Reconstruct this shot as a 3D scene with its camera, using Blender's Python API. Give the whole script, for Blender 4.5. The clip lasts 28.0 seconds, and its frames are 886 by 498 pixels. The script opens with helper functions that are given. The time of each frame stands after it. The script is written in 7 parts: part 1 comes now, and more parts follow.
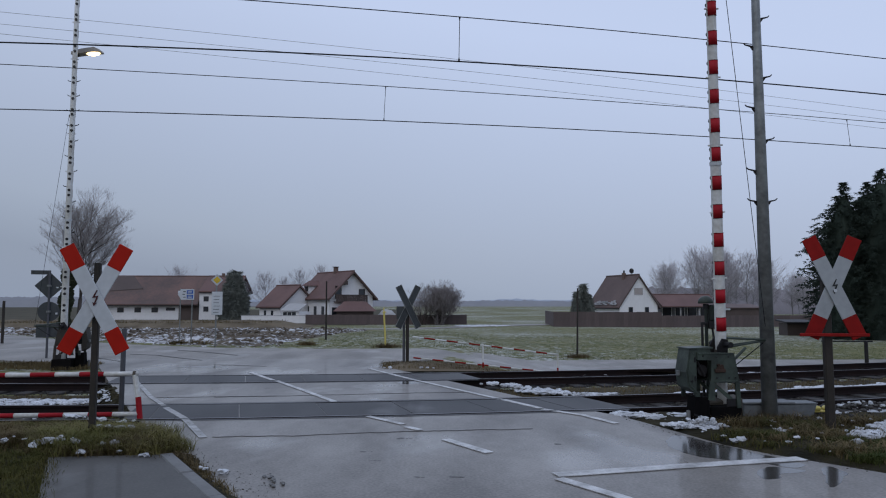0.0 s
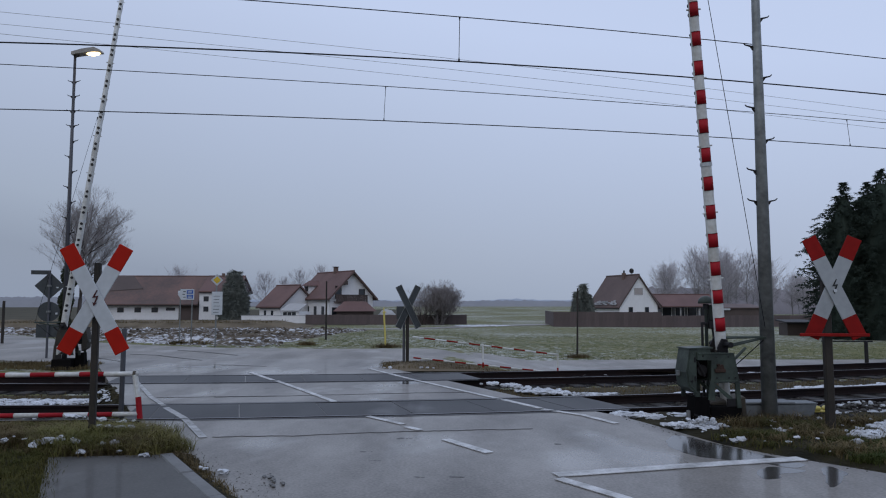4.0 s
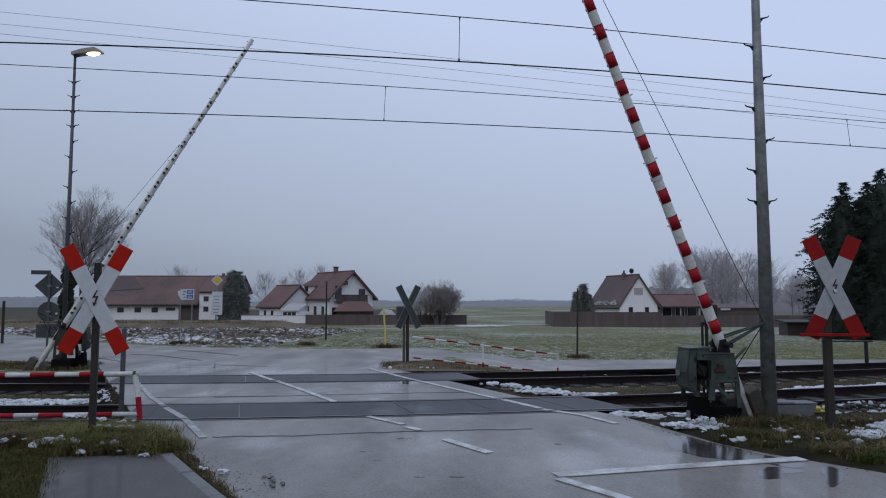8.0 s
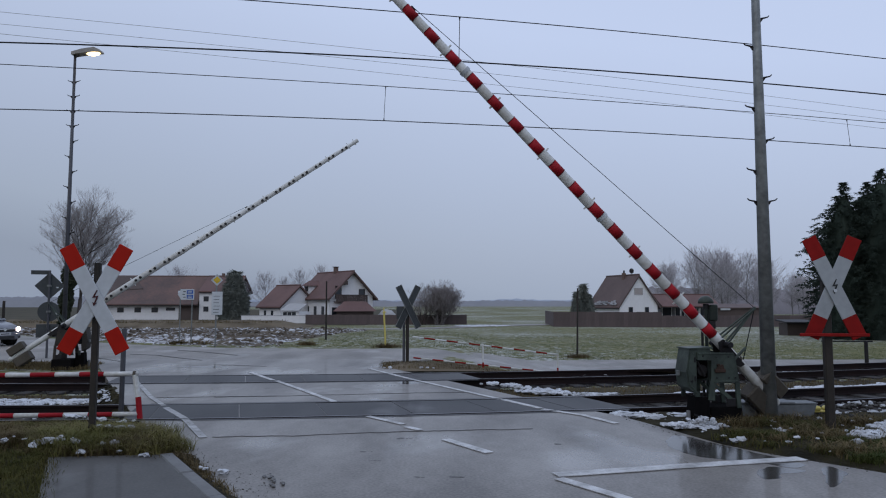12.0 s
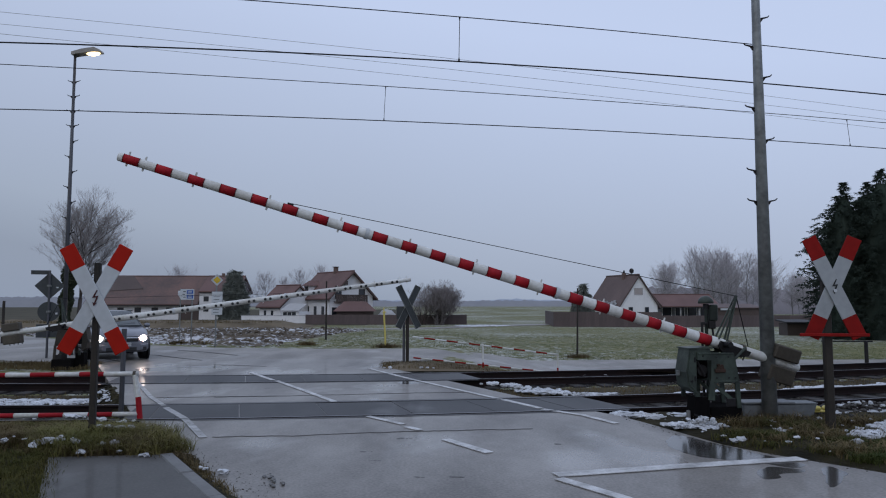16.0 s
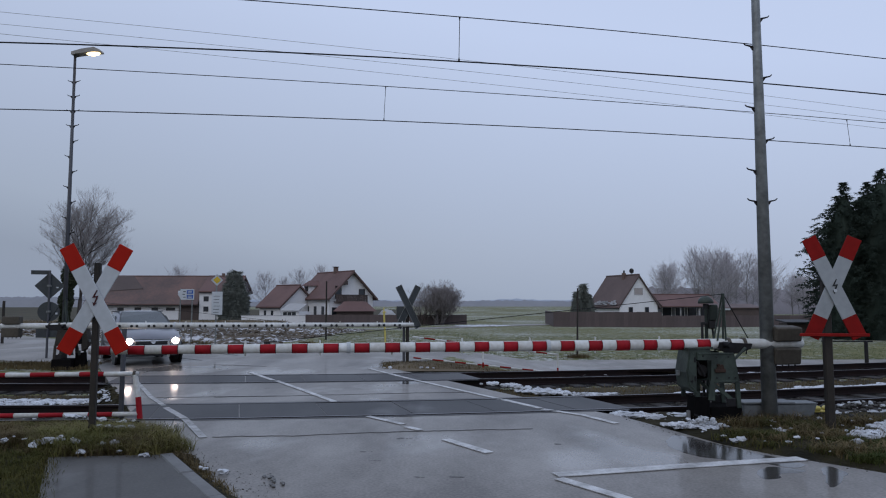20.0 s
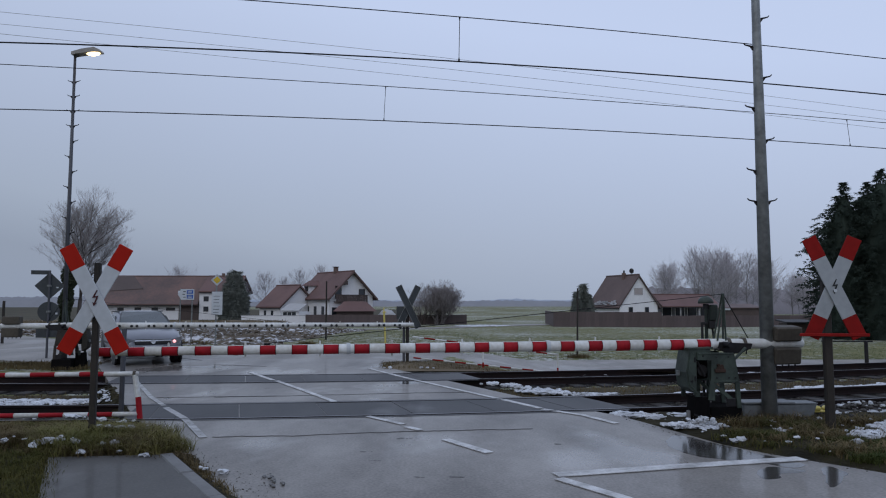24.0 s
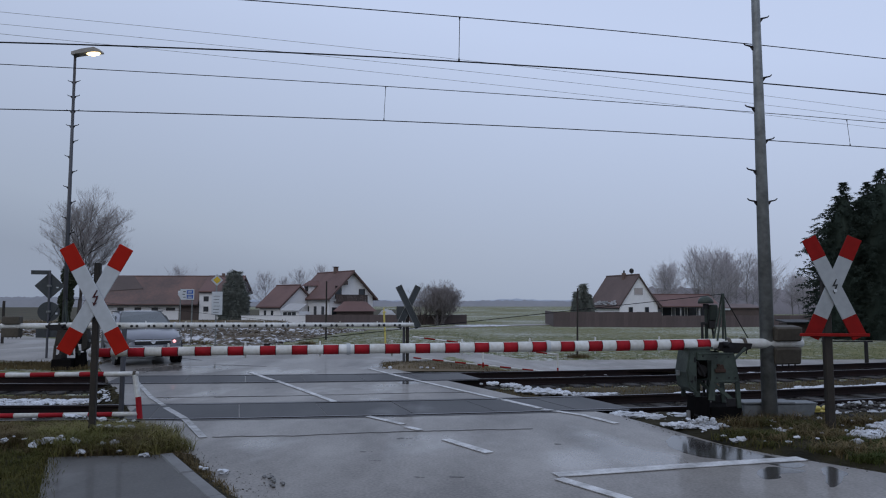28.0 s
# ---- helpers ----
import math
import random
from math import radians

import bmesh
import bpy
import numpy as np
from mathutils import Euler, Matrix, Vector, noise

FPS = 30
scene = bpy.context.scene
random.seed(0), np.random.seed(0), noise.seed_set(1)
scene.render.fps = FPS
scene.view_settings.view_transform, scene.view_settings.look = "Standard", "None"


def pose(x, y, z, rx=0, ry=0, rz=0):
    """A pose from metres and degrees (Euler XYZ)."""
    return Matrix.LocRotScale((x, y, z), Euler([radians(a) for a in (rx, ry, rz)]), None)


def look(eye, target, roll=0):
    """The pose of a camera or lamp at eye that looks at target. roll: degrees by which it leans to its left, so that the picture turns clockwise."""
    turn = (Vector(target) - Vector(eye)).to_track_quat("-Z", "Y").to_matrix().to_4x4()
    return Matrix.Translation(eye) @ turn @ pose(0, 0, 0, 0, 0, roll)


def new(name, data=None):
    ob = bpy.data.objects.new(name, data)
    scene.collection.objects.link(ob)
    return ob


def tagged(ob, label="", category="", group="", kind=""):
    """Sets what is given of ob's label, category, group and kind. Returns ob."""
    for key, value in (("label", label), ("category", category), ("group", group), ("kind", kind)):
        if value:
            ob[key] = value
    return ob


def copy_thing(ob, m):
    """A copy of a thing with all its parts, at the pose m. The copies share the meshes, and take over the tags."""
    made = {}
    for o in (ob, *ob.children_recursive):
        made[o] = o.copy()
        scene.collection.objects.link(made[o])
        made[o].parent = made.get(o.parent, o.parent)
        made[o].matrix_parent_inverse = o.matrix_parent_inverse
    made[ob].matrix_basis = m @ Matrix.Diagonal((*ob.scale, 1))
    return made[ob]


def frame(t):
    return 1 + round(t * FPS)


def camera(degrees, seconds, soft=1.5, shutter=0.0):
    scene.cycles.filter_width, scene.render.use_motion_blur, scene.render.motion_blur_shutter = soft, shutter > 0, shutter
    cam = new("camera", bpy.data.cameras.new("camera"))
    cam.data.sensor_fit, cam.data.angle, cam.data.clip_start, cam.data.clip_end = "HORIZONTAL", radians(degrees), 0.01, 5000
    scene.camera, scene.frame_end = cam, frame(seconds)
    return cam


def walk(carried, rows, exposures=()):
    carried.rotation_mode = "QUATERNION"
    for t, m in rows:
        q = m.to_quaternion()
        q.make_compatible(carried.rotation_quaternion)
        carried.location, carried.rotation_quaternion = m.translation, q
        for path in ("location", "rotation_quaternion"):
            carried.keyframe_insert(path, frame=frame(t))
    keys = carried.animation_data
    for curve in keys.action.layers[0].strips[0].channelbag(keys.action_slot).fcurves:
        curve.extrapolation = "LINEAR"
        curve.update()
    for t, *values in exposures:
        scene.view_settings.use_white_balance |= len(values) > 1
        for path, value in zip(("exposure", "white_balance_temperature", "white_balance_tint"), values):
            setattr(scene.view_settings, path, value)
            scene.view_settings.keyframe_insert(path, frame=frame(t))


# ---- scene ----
cam = camera(64.21, 28.0, soft=1.1)
EYE = (0.0, 0.0, 1.68)
STAND = look(EYE, (0.0, 10.0, 1.68 + 0.768))
walk(cam, [(0.0, STAND), (28.0, STAND)], exposures=[(0.0, 0.0), (28.0, 0.0)])

# ---------------------------------------------------------------- sky and light
world = bpy.data.worlds.new("winter_sky")
scene.world = world
world.use_nodes = True
wn, wl = world.node_tree.nodes, world.node_tree.links
wn.clear()
w_out = wn.new("ShaderNodeOutputWorld")
w_bg = wn.new("ShaderNodeBackground")
w_bg2 = wn.new("ShaderNodeBackground")
w_add = wn.new("ShaderNodeAddShader")
w_sky = wn.new("ShaderNodeTexSky")
w_sky.sky_type = "NISHITA"
w_sky.sun_disc = False
w_sky.sun_elevation = radians(24)
w_sky.sun_rotation = radians(200)
w_sky.air_density, w_sky.dust_density = 1.4, 4.0
w_co = wn.new("ShaderNodeTexCoord")
w_sep = wn.new("ShaderNodeSeparateXYZ")
w_ramp = wn.new("ShaderNodeValToRGB")
w_noise = wn.new("ShaderNodeTexNoise")
w_noise.inputs["Scale"].default_value = 1.6
w_noise.inputs["Detail"].default_value = 3.0
w_mul = wn.new("ShaderNodeMath")
w_mul.operation = "MULTIPLY_ADD"
w_mul.inputs[1].default_value = 0.06
wl.new(w_co.outputs["Generated"], w_sep.inputs[0])
wl.new(w_co.outputs["Generated"], w_noise.inputs["Vector"])
wl.new(w_noise.outputs["Fac"], w_mul.inputs[0])
w_side = wn.new("ShaderNodeMath")
w_side.operation = "MULTIPLY_ADD"
w_side.inputs[1].default_value = 0.19
wl.new(w_sep.outputs["X"], w_side.inputs[0])
wl.new(w_sep.outputs["Z"], w_side.inputs[2])
wl.new(w_side.outputs[0], w_mul.inputs[2])
wl.new(w_mul.outputs[0], w_ramp.inputs["Fac"])
# a closed layer of low cloud, greyer near the ground
e = w_ramp.color_ramp.elements
e[0].position, e[0].color = -0.0, (0.29, 0.343, 0.45, 1)
e[1].position, e[1].color = 0.42, (0.555, 0.65, 0.885, 1)
low = w_ramp.color_ramp.elements.new(0.07)
low.color = (0.366, 0.43, 0.556, 1)
mid = w_ramp.color_ramp.elements.new(0.16)
mid.color = (0.412, 0.483, 0.64, 1)
wl.new(w_ramp.outputs["Color"], w_bg.inputs["Color"])
w_bg.inputs["Strength"].default_value = 0.93
wl.new(w_sky.outputs["Color"], w_bg2.inputs["Color"])
w_bg2.inputs["Strength"].default_value = 0.006
wl.new(w_bg.outputs[0], w_add.inputs[0])
wl.new(w_bg2.outputs[0], w_add.inputs[1])
wl.new(w_add.outputs[0], w_out.inputs["Surface"])

sun_data = bpy.data.lights.new("sun", "SUN")
sun_data.energy = 0.35
sun_data.angle = radians(40)
sun_data.color = (1.0, 0.98, 0.95)
sun = new("sun", sun_data)
sun.matrix_world = look((-20, -40, 50), (0, 10, 0))


# ---------------------------------------------------------------- materials
def mat(name, c1, c2=None, rough=0.6, metal=0.0, scale=6.0, bump=0.15, bscale=60.0, rvar=0.1, spec=0.5,
        coat=0.0, emit=None, power=0.0, big=0.4, rand=0.0):
    """A surface with large stains, fine grain, uneven gloss and fine relief."""
    m = bpy.data.materials.new(name)
    m.use_nodes = True
    n, l = m.node_tree.nodes, m.node_tree.links
    p = n["Principled BSDF"]
    co = n.new("ShaderNodeTexCoord")
    c2 = c2 or tuple(c * 0.72 for c in c1)
    fine = n.new("ShaderNodeTexNoise")
    fine.inputs["Scale"].default_value, fine.inputs["Detail"].default_value = scale * 6, 8
    large = n.new("ShaderNodeTexNoise")
    large.inputs["Scale"].default_value, large.inputs["Detail"].default_value = scale * big, 5
    mixf = n.new("ShaderNodeMath")
    mixf.operation = "MULTIPLY_ADD"
    mixf.inputs[1].default_value = 0.45
    ramp = n.new("ShaderNodeValToRGB")
    ramp.color_ramp.elements[0].position, ramp.color_ramp.elements[0].color = 0.52, (*c1, 1)
    ramp.color_ramp.elements[1].position, ramp.color_ramp.elements[1].color = 0.92, (*c2, 1)
    for t in (fine, large):
        l.new(co.outputs["Object"], t.inputs["Vector"])
    l.new(fine.outputs["Fac"], mixf.inputs[0])
    l.new(large.outputs["Fac"], mixf.inputs[2])
    l.new(mixf.outputs[0], ramp.inputs["Fac"])
    last = ramp.outputs["Color"]
    if rand:
        info = n.new("ShaderNodeObjectInfo")
        hsv = n.new("ShaderNodeHueSaturation")
        mr = n.new("ShaderNodeMapRange")
        mr.inputs["To Min"].default_value, mr.inputs["To Max"].default_value = 1 - rand, 1 + rand
        l.new(info.outputs["Random"], mr.inputs["Value"])
        l.new(mr.outputs["Result"], hsv.inputs["Value"])
        l.new(last, hsv.inputs["Color"])
        last = hsv.outputs["Color"]
    l.new(last, p.inputs["Base Color"])
    rr = n.new("ShaderNodeMapRange")
    rr.inputs["To Min"].default_value, rr.inputs["To Max"].default_value = max(rough - rvar, 0.02), min(rough + rvar, 1)
    l.new(large.outputs["Fac"], rr.inputs["Value"])
    l.new(rr.outputs["Result"], p.inputs["Roughness"])
    p.inputs["Metallic"].default_value = metal
    p.inputs["Specular IOR Level"].default_value = spec
    p.inputs["Coat Weight"].default_value = coat
    if bump:
        bn = n.new("ShaderNodeTexNoise")
        bn.inputs["Scale"].default_value, bn.inputs["Detail"].default_value = bscale, 6
        bp = n.new("ShaderNodeBump")
        bp.inputs["Strength"].default_value, bp.inputs["Distance"].default_value = bump, 0.02
        l.new(co.outputs["Object"], bn.inputs["Vector"])
        l.new(bn.outputs["Fac"], bp.inputs["Height"])
        l.new(bp.outputs["Normal"], p.inputs["Normal"])
    if emit:
        p.inputs["Emission Color"].default_value = (*emit, 1)
        p.inputs["Emission Strength"].default_value = power
    return m


def covered(name, c1, c2, snow, scale, cover, soft_edge=0.06, rough=0.9, stretch=(1, 1, 1), bump=0.5, patch=0.06, gain=0.9):
    """Ground with patches of thin snow: two ground colours, and snow where fine and coarse noise add up."""
    m = bpy.data.materials.new(name)
    m.use_nodes = True
    n, l = m.node_tree.nodes, m.node_tree.links
    p = n["Principled BSDF"]
    geo = n.new("ShaderNodeNewGeometry")
    mp = n.new("ShaderNodeMapping")
    mp.inputs["Scale"].default_value = stretch
    l.new(geo.outputs["Position"], mp.inputs["Vector"])

    def noise_tex(s, d):
        t = n.new("ShaderNodeTexNoise")
        t.inputs["Scale"].default_value, t.inputs["Detail"].default_value = s, d
        l.new(mp.outputs[0], t.inputs["Vector"])
        return t
    a, b, c = noise_tex(scale, 8), noise_tex(patch, 4), noise_tex(scale * 0.3, 5)
    mix = n.new("ShaderNodeMix")
    mix.data_type = "RGBA"
    mix.inputs["A"].default_value, mix.inputs["B"].default_value = (*c1, 1), (*c2, 1)
    r1 = n.new("ShaderNodeMapRange")
    r1.inputs["From Min"].default_value, r1.inputs["From Max"].default_value = 0.35, 0.65
    l.new(c.outputs["Fac"], r1.inputs["Value"])
    l.new(r1.outputs["Result"], mix.inputs["Factor"])
    add = n.new("ShaderNodeMath")
    add.operation = "MULTIPLY_ADD"
    add.inputs[1].default_value = gain
    l.new(b.outputs["Fac"], add.inputs[0])
    l.new(a.outputs["Fac"], add.inputs[2])
    r2 = n.new("ShaderNodeMapRange")
    r2.inputs["From Min"].default_value, r2.inputs["From Max"].default_value = cover - soft_edge, cover + soft_edge
    l.new(add.outputs[0], r2.inputs["Value"])
    mix2 = n.new("ShaderNodeMix")
    mix2.data_type = "RGBA"
    mix2.inputs["B"].default_value = (*snow, 1)
    l.new(r2.outputs["Result"], mix2.inputs["Factor"])
    l.new(mix.outputs["Result"], mix2.inputs["A"])
    l.new(mix2.outputs["Result"], p.inputs["Base Color"])
    p.inputs["Roughness"].default_value = rough
    p.inputs["Specular IOR Level"].default_value = 0.1
    bp = n.new("ShaderNodeBump")
    bp.inputs["Strength"].default_value, bp.inputs["Distance"].default_value = bump, 0.08
    l.new(a.outputs["Fac"], bp.inputs["Height"])
    l.new(bp.outputs["Normal"], p.inputs["Normal"])
    return m


def wet_asphalt(name, c1, c2, wet_at=0.56, dry=0.42, film=0.10, coat=0.5):
    """Asphalt with grit, patches and films of standing water that mirror the sky."""
    m = bpy.data.materials.new(name)
    m.use_nodes = True
    n, l = m.node_tree.nodes, m.node_tree.links
    p = n["Principled BSDF"]
    geo = n.new("ShaderNodeNewGeometry")

    def noise_tex(s, d, stretch=(1, 1, 1), turn=0.0):
        t, mp = n.new("ShaderNodeTexNoise"), n.new("ShaderNodeMapping")
        t.inputs["Scale"].default_value, t.inputs["Detail"].default_value = s, d
        mp.inputs["Scale"].default_value, mp.inputs["Rotation"].default_value = stretch, (0, 0, turn)
        l.new(geo.outputs["Position"], mp.inputs["Vector"])
        l.new(mp.outputs[0], t.inputs["Vector"])
        return t
    grit = noise_tex(34, 7)
    blotch = noise_tex(5.5, 8, (1.0, 0.6, 1), radians(-31))
    stain = noise_tex(0.9, 7, (1.0, 0.35, 1), radians(-31))
    pool = noise_tex(0.55, 5, (1.0, 0.55, 1), radians(-31))
    mix = n.new("ShaderNodeMix")
    mix.data_type = "RGBA"
    mix.inputs["A"].default_value, mix.inputs["B"].default_value = (*c1, 1), (*c2, 1)
    blend = n.new("ShaderNodeMath")
    blend.operation = "MULTIPLY_ADD"
    blend.inputs[1].default_value = 0.8
    l.new(grit.outputs["Fac"], blend.inputs[0])
    both = n.new("ShaderNodeMath")
    both.operation = "MULTIPLY_ADD"
    both.inputs[1].default_value = 0.32
    l.new(blotch.outputs["Fac"], both.inputs[0])
    l.new(stain.outputs["Fac"], both.inputs[2])
    l.new(both.outputs[0], blend.inputs[2])
    r = n.new("ShaderNodeMapRange")
    r.inputs["From Min"].default_value, r.inputs["From Max"].default_value = 0.84, 1.26
    l.new(blend.outputs[0], r.inputs["Value"])
    l.new(r.outputs["Result"], mix.inputs["Factor"])
    l.new(mix.outputs["Result"], p.inputs["Base Color"])
    w = n.new("ShaderNodeMapRange")
    w.inputs["From Min"].default_value, w.inputs["From Max"].default_value = wet_at - 0.05, wet_at + 0.05
    w.inputs["To Min"].default_value, w.inputs["To Max"].default_value = dry, film
    l.new(pool.outputs["Fac"], w.inputs["Value"])
    l.new(w.outputs["Result"], p.inputs["Roughness"])
    bs = n.new("ShaderNodeMapRange")
    bs.inputs["From Min"].default_value, bs.inputs["From Max"].default_value = wet_at - 0.05, wet_at + 0.05
    bs.inputs["To Min"].default_value, bs.inputs["To Max"].default_value = 0.16, 0.03
    l.new(pool.outputs["Fac"], bs.inputs["Value"])
    bp = n.new("ShaderNodeBump")
    bp.inputs["Distance"].default_value = 0.004
    l.new(bs.outputs["Result"], bp.inputs["Strength"])
    l.new(grit.outputs["Fac"], bp.inputs["Height"])
    l.new(bp.outputs["Normal"], p.inputs["Normal"])
    p.inputs["Specular IOR Level"].default_value = 0.46
    cw = n.new("ShaderNodeMapRange")
    cw.inputs["From Min"].default_value, cw.inputs["From Max"].default_value = 0.38, 0.66
    cw.inputs["To Min"].default_value, cw.inputs["To Max"].default_value = coat * 0.2, coat * 1.3
    l.new(stain.outputs["Fac"], cw.inputs["Value"])
    l.new(cw.outputs["Result"], p.inputs["Coat Weight"])
    p.inputs["Coat Roughness"].default_value = 0.07
    p.inputs["Coat IOR"].default_value = 1.33
    cb = n.new("ShaderNodeBump")
    cb.inputs["Distance"].default_value, cb.inputs["Strength"].default_value = 0.004, 0.05
    ripple = noise_tex(14, 3)
    l.new(ripple.outputs["Fac"], cb.inputs["Height"])
    l.new(cb.outputs["Normal"], p.inputs["Coat Normal"])
    return m


ASPHALT = wet_asphalt("wet_asphalt", (0.088, 0.080, 0.071), (0.222, 0.205, 0.184), wet_at=0.58, dry=0.45, film=0.2, coat=0.22)
ASPHALT_FAR = wet_asphalt("wet_asphalt_side_road", (0.134, 0.125, 0.113), (0.262, 0.247, 0.226), wet_at=0.6, dry=0.6, film=0.42, coat=0.06)
PAVING = wet_asphalt("wet_pavement_asphalt", (0.028, 0.027, 0.024), (0.066, 0.063, 0.057), wet_at=0.58, dry=0.6, film=0.3, coat=0.12)
RUBBER = wet_asphalt("wet_rubber_panel", (0.015, 0.016, 0.018), (0.032, 0.032, 0.034), wet_at=0.64, dry=0.6, film=0.45, coat=0.08)
GRASS = covered("field_grass", (0.100, 0.106, 0.043), (0.172, 0.166, 0.082), (0.50, 0.52, 0.51), 3.2, 0.94, 0.14, patch=0.05, gain=0.62)
SOIL = covered("track_soil", (0.030, 0.025, 0.017), (0.075, 0.062, 0.036), (0.55, 0.57, 0.60), 2.2, 1.16, 0.03, patch=0.35)
BALLAST = covered("ballast_gravel", (0.014, 0.013, 0.013), (0.050, 0.047, 0.044), (0.4, 0.4, 0.42), 16, 1.3, 0.03, patch=0.8, bump=1.0)
PLOUGHED = covered("ploughed_soil", (0.062, 0.050, 0.038), (0.135, 0.113, 0.086), (0.52, 0.53, 0.55), 3.4, 1.03, 0.06, patch=0.12, bump=1.0)
VERGE = covered("verge_soil", (0.011, 0.010, 0.006), (0.034, 0.029, 0.014), (0.4, 0.4, 0.4), 7, 1.3, 0.03, patch=0.9)
DRYBANK = covered("dry_grass_bank", (0.085, 0.068, 0.045), (0.16, 0.13, 0.09), (0.5, 0.5, 0.5), 1.2, 1.3, 0.05)
BLADE = mat("grass_blade", (0.085, 0.102, 0.024), (0.165, 0.140, 0.050), rough=0.75, scale=1.2, bump=0, spec=0.15)
BLADE_NEAR = mat("dark_grass_blade", (0.038, 0.052, 0.014), (0.068, 0.062, 0.022), rough=0.85, scale=1.2, bump=0, spec=0.06)
MEADOW_BLADE = mat("meadow_grass_blade", (0.075, 0.100, 0.036), (0.13, 0.135, 0.065), rough=0.8, scale=0.6, bump=0, spec=0.2)
MUD = mat("road_mud", (0.075, 0.062, 0.045), (0.035, 0.03, 0.024), rough=0.7, scale=2)
# bark of the far wood, greyed by haze put into the colour
BARK_FAR = mat("haze_grey_bark", (0.27, 0.257, 0.265), (0.20, 0.19, 0.195), rough=0.9, scale=0.5)
TRUNK_LEAF = mat("dark_leaf_cards", (0.022, 0.030, 0.016), (0.04, 0.045, 0.026), rough=0.7, scale=1.5, bump=0, spec=0.2)
STUBBLE = covered("dark_stubble", (0.050, 0.046, 0.032), (0.085, 0.076, 0.052), (0.3, 0.3, 0.3), 0.8, 1.35, 0.05)
# brushwood colour with the distance haze painted in
UNDERWOOD = mat("haze_tinted_underwood", (0.225, 0.212, 0.222), (0.175, 0.163, 0.168), rough=1.0, scale=0.3, bump=0, spec=0.0)
BLADE_LEFT = mat("dim_grass_blade", (0.040, 0.053, 0.013), (0.082, 0.070, 0.024), rough=0.85, scale=1.2, bump=0, spec=0.06)
BLADE_DRY = mat("dry_grass_blade", (0.15, 0.115, 0.055), (0.06, 0.044, 0.02), rough=0.85, scale=1.2, bump=0, spec=0.2)
SNOW = mat("old_snow", (0.64, 0.67, 0.71), (0.32, 0.33, 0.345), rough=0.75, scale=3, bump=0.6, bscale=25, big=1.2)
STONE = mat("ballast_stone", (0.062, 0.058, 0.052), (0.022, 0.020, 0.018), rough=0.75, scale=1.5, spec=0.3)
CONCRETE = mat("wet_concrete", (0.155, 0.157, 0.155), (0.085, 0.085, 0.084), rough=0.55, scale=3)
TROUGH = mat("pale_concrete_trough", (0.150, 0.165, 0.172), (0.085, 0.093, 0.097), rough=0.6, scale=3)
SLEEPER = mat("weathered_sleeper", (0.026, 0.022, 0.019), (0.014, 0.012, 0.011), rough=0.8, scale=2)
RAIL = mat("rusty_rail", (0.010, 0.008, 0.009), (0.020, 0.013, 0.012), rough=0.7, metal=0.0, scale=3, spec=0.08)
RAIL_TOP = mat("worn_rail_head", (0.12, 0.125, 0.14), (0.06, 0.06, 0.065), rough=0.4, metal=0.8, scale=2, bump=0.03)
PAINT_WORN = mat("rubbed_road_paint", (0.44, 0.442, 0.44), (0.17, 0.168, 0.162), rough=0.5, scale=7.0, bump=0.15, big=0.8)
PAINT_LINE = mat("worn_road_paint", (0.60, 0.605, 0.605), (0.27, 0.268, 0.262), rough=0.45, scale=5.0, bump=0.15, big=0.8)
WHITE = mat("white_enamel", (0.51, 0.54, 0.56), (0.40, 0.425, 0.44), rough=0.6, scale=2, bump=0.05, spec=0.2)
# darker white and red: right crossbuck's backlit shade put into the colour
WHITE_DIM = mat("shade_dimmed_white_enamel", (0.36, 0.385, 0.40), (0.27, 0.29, 0.30), rough=0.65, scale=2, bump=0.05, spec=0.15)
RED_DIM = mat("dimmed_red_sheet", (0.27, 0.012, 0.010), (0.17, 0.009, 0.008), rough=0.7, scale=1.5, bump=0.03, spec=0.1)
SNOW_FIELD = mat("dirty_field_snow", (0.38, 0.39, 0.405), (0.20, 0.195, 0.19), rough=0.8, scale=3, bump=0.5, bscale=25, big=1.2)
OFFWHITE = mat("dirty_white_paint", (0.68, 0.70, 0.69), (0.42, 0.41, 0.37), rough=0.6, scale=3, bump=0.1, spec=0.25)
RED_DARK = mat("dark_red_rim", (0.055, 0.006, 0.008), rough=0.7, bump=0)
RUST = mat("rusty_iron", (0.050, 0.030, 0.022), (0.024, 0.015, 0.012), rough=0.8, scale=5, spec=0.2)
RED = mat("red_enamel", (0.37, 0.010, 0.019), (0.23, 0.007, 0.012), rough=0.6, scale=2, bump=0.05, spec=0.2)
RED_SIGN = mat("red_reflective_sheet", (0.40, 0.015, 0.006), (0.30, 0.011, 0.005), rough=0.65, scale=1.2, bump=0.03, spec=0.12)
GREY_BACK = mat("grey_sign_back", (0.060, 0.068, 0.070), (0.038, 0.042, 0.044), rough=0.6, metal=0.1, scale=2, spec=0.3)
GALV = mat("galvanised_steel", (0.225, 0.24, 0.235), (0.12, 0.128, 0.125), rough=0.55, metal=0.35, scale=2.5, big=1.5)
LAMP_POLE = mat("painted_grey_steel", (0.085, 0.088, 0.10), (0.05, 0.052, 0.058), rough=0.55, metal=0.3, scale=3)
LANTERN = mat("pale_lantern_shell", (0.30, 0.285, 0.26), (0.20, 0.19, 0.175), rough=0.5, scale=3)
DARK_STEEL = mat("dark_steel", (0.010, 0.010, 0.012), (0.024, 0.022, 0.022), rough=0.6, metal=0.2, scale=4, spec=0.3)
